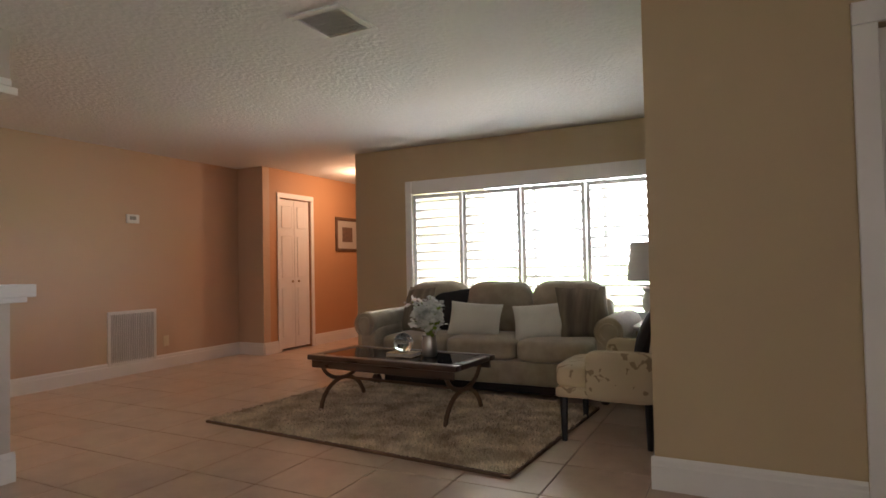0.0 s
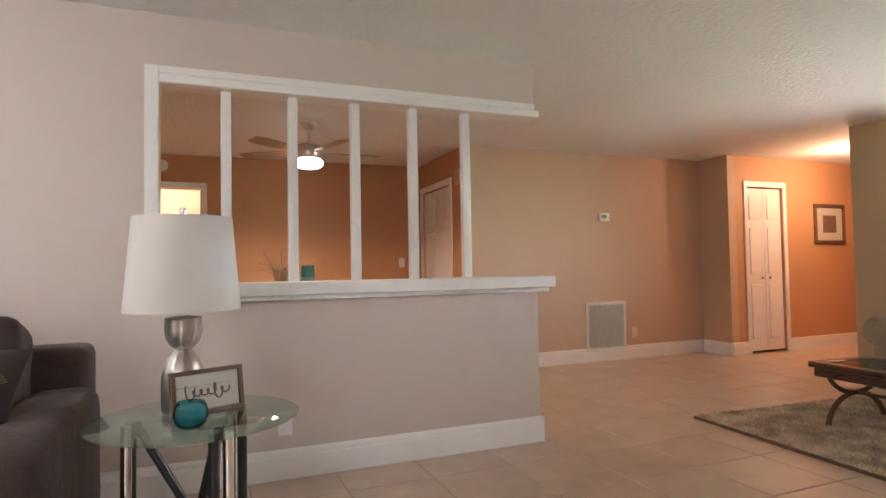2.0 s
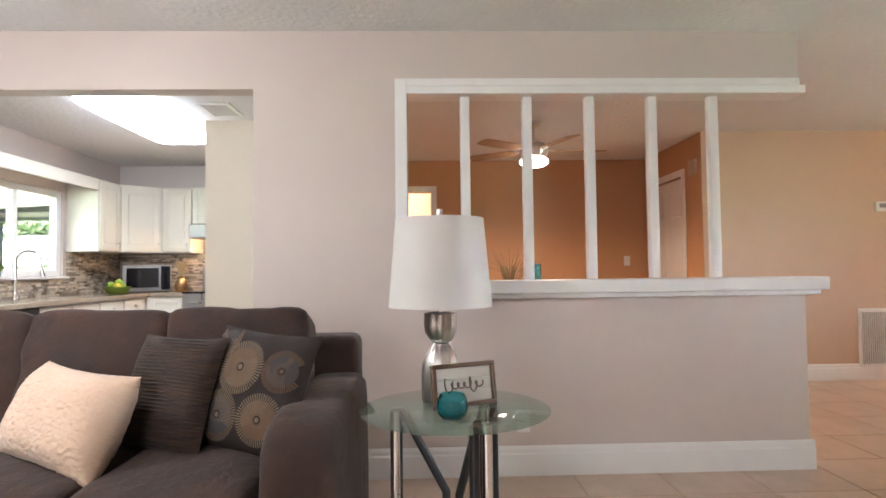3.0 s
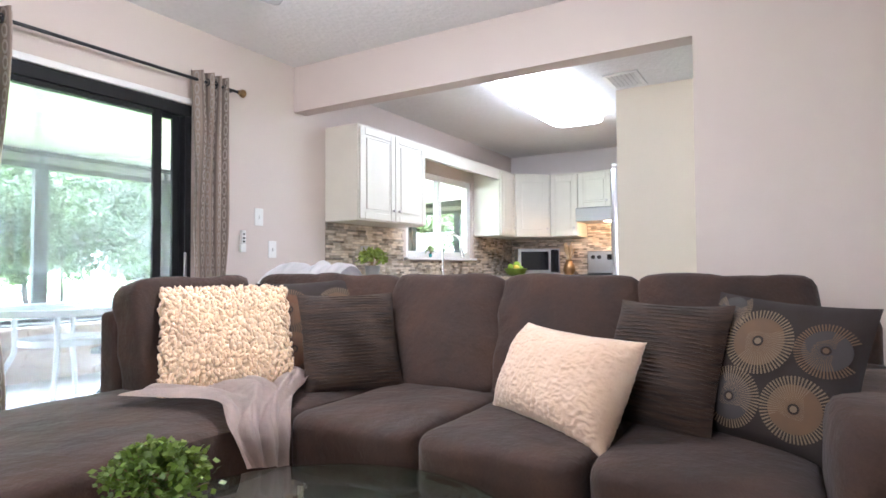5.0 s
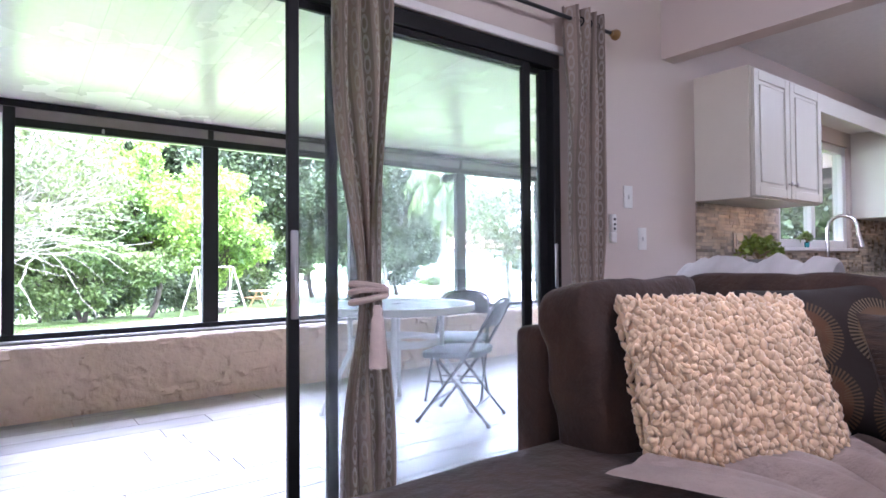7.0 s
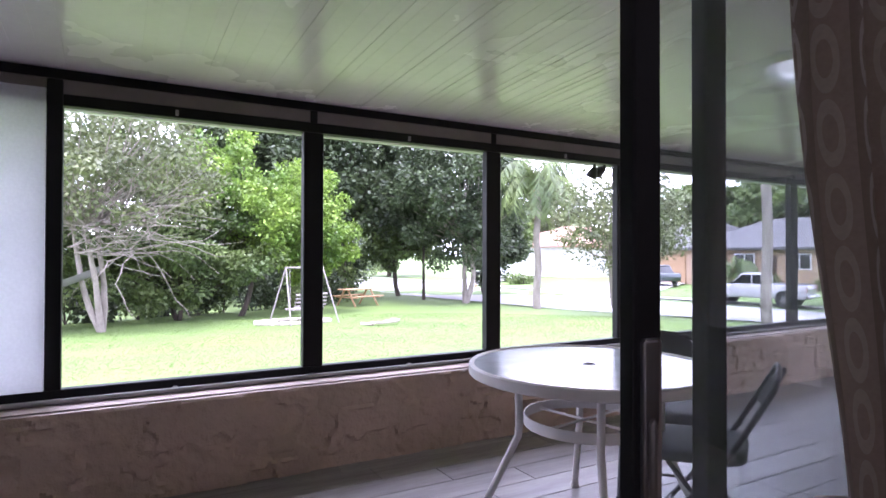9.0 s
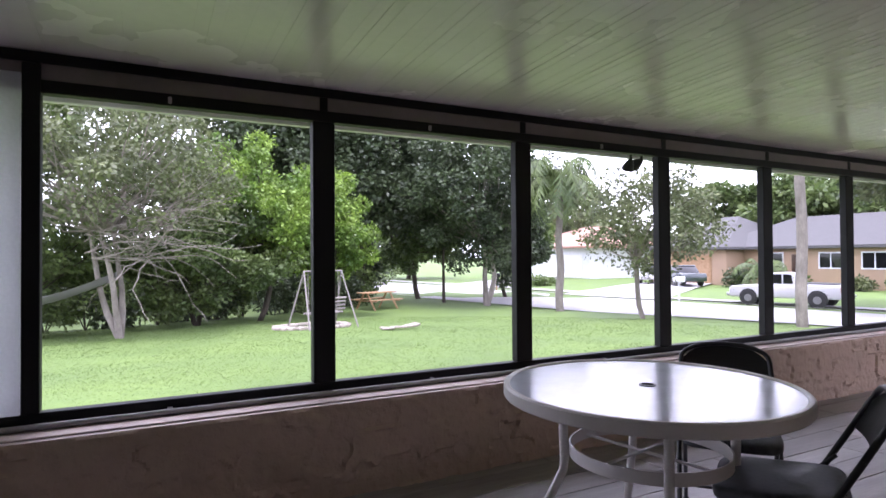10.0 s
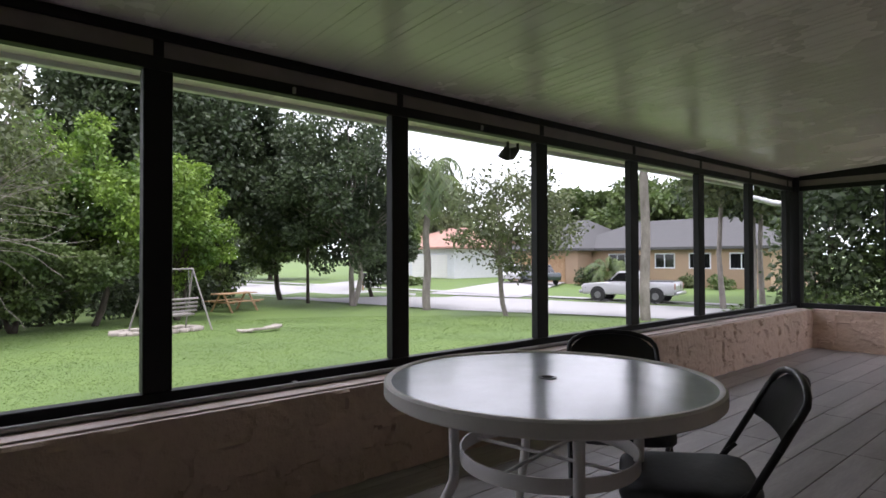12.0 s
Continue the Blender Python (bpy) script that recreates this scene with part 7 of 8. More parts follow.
def tree(name, label, base, crown, radii, clumps, per, size, leaf, bark, trunk_r, seed, trunks=1, cat="tree", lean=(0, 0), clump=0.30):
    """A tapered trunk with limbs that run into a crown of many leaf clumps."""
    rng = random.Random(seed)
    x, y = base
    z = gz(x, y) - 0.05
    t = thing(name, label, cat, base=(x, y, z))
    C = Vector(crown)
    wood = bmesh.new()
    forks = []
    for k in range(trunks):
        a = rng.uniform(0, 6.28)
        off = Vector((math.cos(a), math.sin(a), 0)) * (0.13 if trunks > 1 else 0.05)
        fork = Vector((x + lean[0], y + lean[1], 0)) + off * 2.0
        fork.z = C.z - radii[2] * 0.72
        mid = Vector((x, y, z)).lerp(fork, 0.5) + off * 0.8 + Vector((rng.gauss(0, 0.06), rng.gauss(0, 0.06), 0))
        tube(wood, [(x, y, z), tuple(Vector((x, y, z)).lerp(mid, 0.5) + off * 0.4), tuple(mid), tuple(fork)], trunk_r, 9, trunk_r * 0.62)
        forks.append(fork)
    vs, fs = [], []
    for k in range(clumps):
        d = Vector((rng.gauss(0, 1), rng.gauss(0, 1), rng.gauss(0, 0.9))).normalized()
        q = 0.25 + 0.75 * rng.random() ** 0.6
        c = C + Vector((d.x * radii[0], d.y * radii[1], d.z * radii[2])) * q
        rr = clump * rng.uniform(0.6, 1.45)
        foliage(vs, fs, c, (radii[0] * rr, radii[1] * rr, radii[2] * rr * 0.75), per, size, rng)
        if k % 2 == 0:
            f = rng.choice(forks)
            m = f.lerp(c, 0.5) + Vector((rng.gauss(0, 0.1), rng.gauss(0, 0.1), rng.gauss(0, 0.12)))
            tube(wood, [tuple(f), tuple(m), tuple(c)], trunk_r * 0.38, 5, trunk_r * 0.08)
    part("trunk", wood, bark, t)
    me = bpy.data.meshes.new("crown")
    me.from_pydata(vs, [], fs)
    me.materials.append(leaf)
    cr = new("crown", me)
    cr.parent, cr.matrix_parent_inverse = t, t.matrix_basis.inverted()
    return t, wood


# the grey-barked tree with bare lower twigs, nearest on the lawn
t, _ = tree("tree", "olive-leaved tree with twisted grey trunks and bare twigs on the lawn", (-0.36, -20.1), (0.0, -19.9, 3.4), (3.0, 2.3, 2.1), 120, 130, 0.12, LEAF_OLIVE, BARK, 0.085, 3, 3, lean=(0.35, 0.1), clump=0.19)
bm, rng = bmesh.new(), random.Random(6)
for k in range(90):
    p = [Vector((0.4 - 1.9 * rng.random(), -19.6 + rng.uniform(-0.5, 0.5), rng.uniform(1.2, 2.3)))]
    d = Vector((rng.uniform(-1, 0.15), rng.uniform(-0.3, 0.5), rng.uniform(-0.15, 0.6)))
    for q in range(6):
        d = (d + Vector((rng.gauss(0, 0.25), rng.gauss(0, 0.25), rng.gauss(-0.02, 0.22)))).normalized()
        p.append(p[-1] + d * rng.uniform(0.25, 0.5))
    tube(bm, [tuple(v) for v in p], 0.017, 5, 0.003)
tagged(part("bare_twig", bm, BARK, t, "bare grey twigs"), kind="stuff")
SPEC = [
    # bright bushes behind the lawn
    ("bright light-green leafy tree at the lawn's edge", (-4.0, -22.3), (-3.9, -22.0, 2.7), (2.4, 1.8, 2.1), 60, 340, 0.16, LEAF_BRIGHT, BARK_DARK, 0.10, 11, 2),
    ("bright light-green leafy tree at the lawn's edge", (-6.3, -23.0), (-6.2, -22.8, 2.2), (1.7, 1.5, 1.9), 40, 320, 0.16, LEAF_BRIGHT, BARK_DARK, 0.09, 12, 2),
    ("mid-green leafy tree behind the swing", (-2.2, -21.5), (-2.2, -21.0, 1.1), (2.3, 1.3, 1.5), 40, 320, 0.16, LEAF_MID, BARK_DARK, 0.09, 13, 2),
    ("mid-green shrubby tree at the lawn's edge", (1.6, -20.2), (1.6, -19.8, 1.2), (2.3, 1.3, 1.7), 40, 320, 0.15, LEAF_MID, BARK_DARK, 0.09, 14, 2),
    # tall dark trees behind them
    ("tall dark-leaved oak behind the lawn", (3.5, -25.5), (3.2, -25.0, 5.6), (3.6, 3.0, 3.2), 30, 330, 0.24, LEAF_MID, BARK_DARK, 0.20, 15, 1),
    ("tall dark-leaved oak behind the lawn", (-1.5, -27.5), (-1.5, -27.2, 5.6), (3.4, 3.0, 3.4), 26, 330, 0.24, LEAF_OLIVE, BARK, 0.20, 16, 2),
    ("tall dark-leaved oak behind the lawn", (-6.0, -28.5), (-6.2, -28.0, 5.8), (4.0, 3.0, 4.0), 75, 340, 0.25, LEAF_DARK, BARK_DARK, 0.24, 17, 1),
    ("tall dark-leaved oak by the street", (-9.8, -29.5), (-9.6, -29.2, 5.2), (3.4, 3.0, 4.2), 75, 340, 0.25, LEAF_DARK, BARK_DARK, 0.24, 18, 1),
    ("round dark-leaved oak by the street", (-13.6, -24.8), (-13.2, -25.0, 4.0), (2.9, 2.8, 3.3), 75, 340, 0.20, LEAF_DARK, BARK, 0.15, 19, 2),
    ("round dark-leaved oak by the street", (-12.8, -29.8), (-12.6, -29.8, 3.8), (2.6, 2.6, 3.2), 55, 320, 0.22, LEAF_MID, BARK_DARK, 0.14, 20, 2),
    ("slim dark-leaved tree by the street", (-12.9, -27.3), (-12.7, -27.4, 4.2), (1.8, 1.8, 2.6), 36, 300, 0.2, LEAF_DARK, BARK_DARK, 0.09, 21, 1),
    ("sparse small-leaved young tree on the lawn", (-15.1, -17.7), (-15.2, -17.7, 2.35), (2.2, 2.1, 1.8), 78, 130, 0.13, LEAF_OLIVE, BARK, 0.085, 22, 2),
    ("dark magnolia beyond the palm", (-19.0, -31.5), (-19.0, -31.5, 2.6), (2.2, 2.0, 2.6), 40, 300, 0.24, LEAF_DARK, BARK_DARK, 0.12, 23, 1),
    # across the street
    ("broad green tree behind the tan house", (-50, -33), (-50, -33, 5.2), (5.0, 5.0, 3.6), 55, 260, 0.45, LEAF_MID, BARK_DARK, 0.3, 24, 1),
    ("broad green tree behind the tan house", (-50, -26), (-50, -25, 5.4), (5.0, 5.0, 3.8), 55, 260, 0.45, LEAF_MID, BARK_DARK, 0.3, 25, 1),
    ("leafy street tree in front of the tan house", (-26.5, -12.2), (-26.5, -12.4, 5.4), (4.2, 4.0, 2.8), 90, 300, 0.26, LEAF_DARK, BARK, 0.14, 26, 1),
    ("leafy street tree in front of the tan house", (-25.5, -15.2), (-26.0, -14.9, 4.9), (3.0, 3.0, 1.9), 44, 300, 0.26, LEAF_OLIVE, BARK, 0.13, 27, 1),
    ("dark leafy tree before the tan house", (-29.5, -15.2), (-29.5, -15.0, 5.4), (3.8, 3.6, 2.2), 60, 320, 0.26, LEAF_DARK, BARK, 0.14, 35, 1),
    # crowns enlarged out of view so that they darken the porch's west end
    ("dark green tree beyond the porch end, crown enlarged for shade", (-15.4, -7.0), (-15.4, -5.0, 4.6), (3.8, 3.6, 4.0), 150, 340, 0.17, LEAF_DARK, BARK_DARK, 0.13, 28, 1),
    ("dark green tree beyond the porch end, crown enlarged for shade", (-15.0, -3.2), (-15.0, -2.2, 5.0), (4.2, 4.2, 4.2), 120, 340, 0.17, LEAF_DARK, BARK_DARK, 0.13, 29, 1),
    ("green tree beside the white house", (-30, -46), (-30, -46, 3.0), (3.2, 3.2, 2.4), 40, 260, 0.35, LEAF_MID, BARK_DARK, 0.2, 30, 1),
    ("green tree far down the street", (-24, -56), (-24, -56, 4.0), (4.5, 4.5, 4.0), 50, 260, 0.45, LEAF_MID, BARK_DARK, 0.25, 33, 1),
    ("broad green tree behind the tan house", (-50, -41), (-50, -41, 5.0), (4.6, 4.6, 3.0), 60, 260, 0.42, LEAF_MID, BARK_DARK, 0.3, 36, 1),
    ("tall tree at the far end of the street", (-46, -60), (-46, -60, 5.5), (6, 6, 5), 50, 260, 0.5, LEAF_OLIVE, BARK_DARK, 0.3, 34, 1),
]
for k, (label, base, crown, rad, cl, per, size, leaf, bark, tr, seed, trunks) in enumerate(SPEC):
    f = 1.12 if k < 11 else 1.06 if k == 11 else 1.0
    base = (-0.8 + (base[0] + 0.8) * f, -4.2 + (base[1] + 4.2) * f)
    crown = (-0.8 + (crown[0] + 0.8) * f, -4.2 + (crown[1] + 4.2) * f, 1.18 + (crown[2] - 1.18) * f)
    rad, size = tuple(q * f for q in rad), size * f
    tree("tree", label, base, crown, rad, int(cl * (1.7 if k < 11 else 1)), int(per * (1.0 if k < 11 else 1)), size * (0.76 if k < 11 else 1), leaf, bark, tr, seed, trunks, clump=0.21 if k < 11 else 0.30)


def shrub(label, x, y, r, n, size, leaf, seed):
    rng = random.Random(seed)
    z = gz(x, y)
    t = thing("shrub", label, "shrub", base=(x, y, z))
    vs, fs = [], []
    for k in range(max(3, n // 220)):
        a, q = rng.uniform(0, 6.28), rng.random() ** 0.5 * 0.6
        foliage(vs, fs, Vector((x + r[0] * q * math.cos(a), y + r[1] * q * math.sin(a), z + r[2] * rng.uniform(0.25, 0.75))), (r[0] * 0.5, r[1] * 0.5, r[2] * 0.4), 220, size, rng)
    me = bpy.data.meshes.new("foliage")
    me.from_pydata(vs, [], fs)
    me.materials.append(leaf)
    ob = new("foliage", me)
    ob.parent, ob.matrix_parent_inverse = t, t.matrix_basis.inverted()
    stems = bmesh.new()
    for k in range(5):
        tube(stems, [(x, y, z - 0.03), (x + r[0] * rng.gauss(0, 0.3), y + r[1] * rng.gauss(0, 0.3), z + r[2] * 0.7)], 0.02, 5, 0.006)
    part("stems", stems, BARK_DARK, t)


rng = random.Random(41)
for k in range(16):
    u = k / 15
    x, y = 4.5 - 14.5 * u, -22.4 - 7.6 * u + rng.uniform(-0.6, 0.6)
    shrub("dense dark understorey shrub along the lawn's edge", x, y, (1.0, 0.8, rng.uniform(1.2, 2.0)), 1500, 0.15, LEAF_DARK if k % 3 else LEAF_MID, 50 + k)
for k in range(10):
    u = k / 9
    shrub("tall dark thicket closing the view behind the lawn", 6.5 - 19.0 * u, -34.0 - 2.5 * u, (1.7, 1.2, 3.4), 2200, 0.28, LEAF_DARK, 80 + k)
for x, y, r, n, leaf in ((-10.6, -7.9, (0.8, 0.7, 0.75), 1600, LEAF_MID), (-11.3, -6.6, (0.9, 0.8, 0.9), 1700, LEAF_BRIGHT), (-12.8, -7.6, (1.0, 0.9, 1.1), 1600, LEAF_MID), (-11.8, -5.0, (0.9, 0.9, 1.0), 1500, LEAF_MID), (-36.6, -29.9, (1.2, 1.2, 1.3), 1200, LEAF_DARK), (-38.0, -27.0, (1.4, 0.8, 0.9), 900, LEAF_MID), (-38.4, -23.0, (1.5, 0.8, 0.8), 900, LEAF_OLIVE), (-38.4, -21.0, (1.5, 0.8, 0.9), 900, LEAF_MID), (-27, -38.5, (2.2, 1.0, 0.8), 1000, LEAF_MID), (-17.5, -46, (3, 2, 1.6), 1500, LEAF_MID)):
    shrub("rounded green garden shrub", x, y, r, n, 0.09 if x > -14 else 0.2, leaf, int(100 - x * 3 - y))


for k in range(1, 7):
    shrub("tall dark hedge beyond the porch end", -12.8 - 0.25 * k, -9.2 + 1.25 * k, (1.1, 1.0, 3.4), 4400, 0.12, LEAF_DARK if k % 2 else LEAF_MID, 140 + k)


for k in range(5):
    shrub("tall dark hedge beyond the porch end", -18.5, -6.5 + 2.0 * k, (1.3, 1.3, 3.6), 2200, 0.17, LEAF_DARK, 160 + k)


def palm(x, y, h, r, fronds, length, label, droop, seed):
    rng = random.Random(seed)
    z = gz(x, y)
    t = thing("palm_tree", label, "palm tree", base=(x, y, z))
    part("trunk", tube(bmesh.new(), [(x + 0.05 * math.sin(q * 0.9), y, z - 0.05 + (h + 0.05) * q / 14) for q in range(15)], r, 12, r * 0.72), BARK, t, "ringed grey palm trunk")
    part("crownshaft", tube(bmesh.new(), [(x + 0.05, y, z + h - 0.1), (x + 0.04, y, z + h + 0.25), (x, y, z + h + 0.7)], r * 0.9, 10, r * 0.45), DRIED, t)
    vs, fs, ribs = [], [], bmesh.new()
    for k in range(fronds):
        a, e = k * 2.4 + rng.uniform(-0.2, 0.2), rng.uniform(0.1, 1.25)
        p, pts = Vector((x, y, z + h + 0.5)), []
        d = Vector((math.cos(a) * math.cos(e), math.sin(a) * math.cos(e), math.sin(e)))
        for q in range(12):
            pts.append(p.copy())
            d = (d + Vector((0, 0, -droop * (0.05 + 0.03 * q)))).normalized()
            p = p + d * length / 12
        tube(ribs, [tuple(v) for v in pts], 0.022, 4, 0.006)
        for q in range(2, 12):
            for s in (-1, 1):
                for w in range(3):
                    o = pts[q].lerp(pts[q - 1], w / 3)
                    side = (pts[q] - pts[q - 1]).cross(Vector((0, 0, 1))).normalized() * s
                    tip = o + side * length * 0.15 * rng.uniform(0.7, 1.2) + Vector((0, 0, -length * 0.13 * droop * rng.uniform(0.6, 1.5)))
                    wd = (pts[q] - pts[q - 1]).normalized() * 0.034
                    n0 = len(vs)
                    vs += [tuple(o - wd), tuple(o + wd), tuple(tip)]
                    fs.append((n0, n0 + 1, n0 + 2))
    part("frond_ribs", ribs, LEAF_OLIVE, t)
    me = bpy.data.meshes.new("fronds")
    me.from_pydata(vs, [], fs)
    me.materials.append(LEAF_MID)
    ob = new("fronds", me)
    ob.parent, ob.matrix_parent_inverse = t, t.matrix_basis.inverted()


palm(-16.1, -23.1, 4.9, 0.17, 34, 2.7, "queen palm with a ringed grey trunk by the street", 1.6, 1)
palm(-17.4, -14.0, 7.2, 0.16, 18, 2.6, "tall palm with a pale grey trunk by the street", 1.3, 2)
palm(-27.0, -14.6, 5.2, 0.14, 14, 2.2, "slim palm trunk across the street", 1.3, 3)
palm(-37.0, -28.4, 0.5, 0.25, 26, 2.4, "low bushy palm before the tan house", 1.2, 4)

# ---- tan house across the street ----
G = -0.86
hs = thing("house", "single-storey tan stucco house with a grey hip roof", "house", base=(-43, -28, G))
part("wall", boxes((-48, -39.5, -31.4, -18.5, G - 0.2, 1.62)), HOUSEWALL, hs, smooth=0)
part("wall", boxes((-48, -37.6, -38.2, -31.42, G - 0.2, 1.62)), HOUSEWALL, hs, smooth=0)


def hip(x0, x1, y0, y1, z0, z1, over, run):
    """A hip roof; its ridge runs along y and stops short of the ends by run."""
    bm = bmesh.new()
    x0, x1, y0, y1 = x0 - over, x1 + over, y0 - over, y1 + over
    xm = (x0 + x1) / 2
    v = [bm.verts.new(p) for p in ((x0, y0, z0), (x1, y0, z0), (x1, y1, z0), (x0, y1, z0), (xm, y0 + run, z1), (xm, y1 - run, z1), (x0, y0, z0 - 0.18), (x1, y0, z0 - 0.18), (x1, y1, z0 - 0.18), (x0, y1, z0 - 0.18))]
    for f in ((0, 1, 4), (1, 2, 5, 4), (2, 3, 5), (3, 0, 4, 5), (6, 7, 1, 0), (7, 8, 2, 1), (8, 9, 3, 2), (9, 6, 0, 3), (9, 8, 7, 6)):
        bm.faces.new([v[i] for i in f])
    bmesh.ops.recalc_face_normals(bm, faces=bm.faces[:])
    return bm


part("roof", hip(-48, -39.5, -34, -18.5, 1.82, 4.0, 0.5, 4.4), ROOFING, hs, smooth=0)
part("roof", hip(-48, -37.6, -38.2, -31.42, 1.82, 4.3, 0.5, 3.2), ROOFING, hs, smooth=0)
gd = part("garage_door", bx(-37.6, -37.52, -37.4, -32.6, G, 1.25, 0.01), TEAKWOOD, hs, "tan panelled garage door")
for k in range(4):
    part("door_panel", bx(-37.519, -37.49, -37.3, -32.7, G + 0.05 + 0.52 * k, G + 0.5 + 0.52 * k, 0.01), TEAKWOOD, gd)
for y in (-29.2, -25.4, -22.9, -20.2):
    w = part("window", boxes((-39.5, -39.44, y - 0.75, y + 0.75, 0.32, 0.40), (-39.5, -39.44, y - 0.75, y + 0.75, 1.32, 1.40), (-39.5, -39.44, y - 0.75, y - 0.68, 0.401, 1.319), (-39.5, -39.44, y + 0.68, y + 0.75, 0.401, 1.319), (-39.5, -39.44, y - 0.03, y + 0.03, 0.401, 1.319)), WHITEPANEL, hs, smooth=0)
    part("pane", bx(-39.5, -39.47, y - 0.68, y + 0.68, 0.40, 1.32, 0), BLACKGLASS, w)
part("front_door", bx(-39.5, -39.45, -27.9, -26.9, G, 1.25, 0.01), DARKWOOD, hs)
wh = thing("house", "white house with a red clay tile roof down the street", "house", base=(-40, -52, G))
part("wall", boxes((-50, -38, -58, -46, G - 0.3, 2.0)), WHITEPANEL, wh, smooth=0)
part("roof", hip(-50, -38, -58, -46, 2.2, 4.4, 0.6, 5.0), ROOF_RED, wh, smooth=0)
gd = part("garage_door", bx(-38.0, -37.93, -52.5, -47.0, G, 1.4, 0.01), PLASTIC, wh, "white garage door")
for k in range(4):
    part("door_panel", bx(-37.929, -37.90, -52.4, -47.1, G + 0.05 + 0.55 * k, G + 0.52 + 0.55 * k, 0.01), PLASTIC, gd)


# ---- vehicles ----
def wheel(t, x, y, r, w, s):
    ty = part("tyre", tube(bmesh.new(), [(x - w / 2, y, r), (x - w / 2 + 0.03, y, r), (x + w / 2 - 0.03, y, r), (x + w / 2, y, r)], r, 24), RUBBER, t)
    part("rim", tube(bmesh.new(), [(x + s * (w / 2 - 0.02), y, r), (x + s * (w / 2 + 0.006), y, r)], r * 0.52, 20), WHEELRIM, ty)


def side_body(profile, half, mat_bevel=0.05):
    """A body extruded across x from a side outline in (y, z)."""
    bm = bmesh.new()
    a, b = [bm.verts.new((-half, y, z)) for y, z in profile], [bm.verts.new((half, y, z)) for y, z in profile]
    bm.faces.new(a), bm.faces.new(b[::-1])
    n = len(profile)
    for k in range(n):
        bm.faces.new((a[k], b[k], b[(k + 1) % n], a[(k + 1) % n]))
    bmesh.ops.recalc_face_normals(bm, faces=bm.faces[:])
    bmesh.ops.bevel(bm, geom=bm.edges[:], offset=mat_bevel, segments=2, affect="EDGES", profile=0.5)
    return bm


tk = thing("pickup_truck", "silver white pickup truck parked at the kerb", "truck")
part("body", side_body([(-2.55, 0.38), (-2.6, 0.62), (-2.5, 0.95), (-1.15, 1.05), (-0.95, 1.05), (0.55, 1.05), (0.6, 1.12), (2.5, 1.12), (2.55, 0.95), (2.5, 0.42)], 0.90), CARPAINT, tk)
part("cab", side_body([(-1.15, 1.02), (-0.55, 1.62), (-0.40, 1.68), (0.40, 1.68), (0.52, 1.60), (0.58, 1.02)], 0.78, 0.04), CARPAINT, tk)
for s in (-1, 1):
    bm = bmesh.new()
    bm.faces.new([bm.verts.new((s * 0.786, y, z)) for y, z in ((-0.98, 1.12), (-0.48, 1.58), (-0.05, 1.60), (-0.05, 1.12))])
    bm.faces.new([bm.verts.new((s * 0.786, y, z)) for y, z in ((0.02, 1.12), (0.02, 1.60), (0.40, 1.58), (0.46, 1.12))])
    part("side_window", bm, BLACKGLASS, tk, smooth=0)
# closed black slab, coloured as the shaded hollow of the bed
part("bed_shade_slab", bx(-0.78, 0.78, 0.72, 2.42, 1.08, 1.165, 0.01), BLACK, tk)
part("windscreen", moved(bx(-0.70, 0.70, -0.005, 0.005, -0.36, 0.36, 0), pose(0, -0.875, 1.33, -44, 0, 0)), BLACKGLASS, tk)
part("bumper", bx(-0.92, 0.92, -2.72, -2.58, 0.42, 0.60, 0.03, 2), STEEL, tk)
part("bumper", bx(-0.92, 0.92, 2.56, 2.70, 0.45, 0.62, 0.03, 2), STEEL, tk)
for s in (-1, 1):
    part("headlight", bx(s * 0.50, s * 0.82, -2.60, -2.54, 0.70, 0.86, 0.01), PLASTIC, tk)
    part("tail_light", bx(s * 0.78, s * 0.905, 2.50, 2.56, 0.75, 1.05, 0.01), ROOF_RED, tk)
    part("mirror", bx(s * 0.90, s * 1.05, -0.95, -0.85, 1.10, 1.25, 0.02), BLACK, tk)
    for y in (-1.62, 1.55):
        part("wheel_arch", tube(bmesh.new(), [(s * 0.80, y, 0.40), (s * 0.905, y, 0.40)], 0.44, 20), BLACK, tk)
        wheel(tk, s * 0.83, y, 0.36, 0.22, s)
tk.matrix_basis = pose(-26.4, -20.0, gz(-26.4, -20.0) + 0.04, 0, 0, 14) @ Matrix.Scale(0.87, 4)


def sedan(mat, label, m):
    t = thing("car", label, "car")
    part("body", side_body([(-2.3, 0.28), (-2.35, 0.55), (-2.2, 0.72), (-1.0, 0.85), (1.2, 0.88), (2.25, 0.84), (2.35, 0.6), (2.3, 0.30)], 0.87, 0.07), mat, t)
    part("cabin", side_body([(-1.0, 0.84), (-0.35, 1.32), (0.85, 1.34), (1.6, 0.86)], 0.70, 0.05), BLACKGLASS, t, "dark glazed cabin")
    part("roof", side_body([(-0.42, 1.315), (-0.35, 1.36), (0.85, 1.38), (0.95, 1.32)], 0.68, 0.02), mat, t)
    for s in (-1, 1):
        for y in (-1.4, 1.4):
            part("wheel_arch", tube(bmesh.new(), [(s * 0.78, y, 0.33), (s * 0.876, y, 0.33)], 0.37, 18), BLACK, t)
            wheel(t, s * 0.80, y, 0.31, 0.20, s)
        part("headlight", bx(s * 0.45, s * 0.78, -2.36, -2.28, 0.55, 0.66, 0.01), PLASTIC, t)
    t.matrix_basis = m


sedan(CARDARK, "dark grey sedan parked on the driveway", pose(-34.2, -32.5, gz(-33, -33) + 0.07, 0, 0, -28))
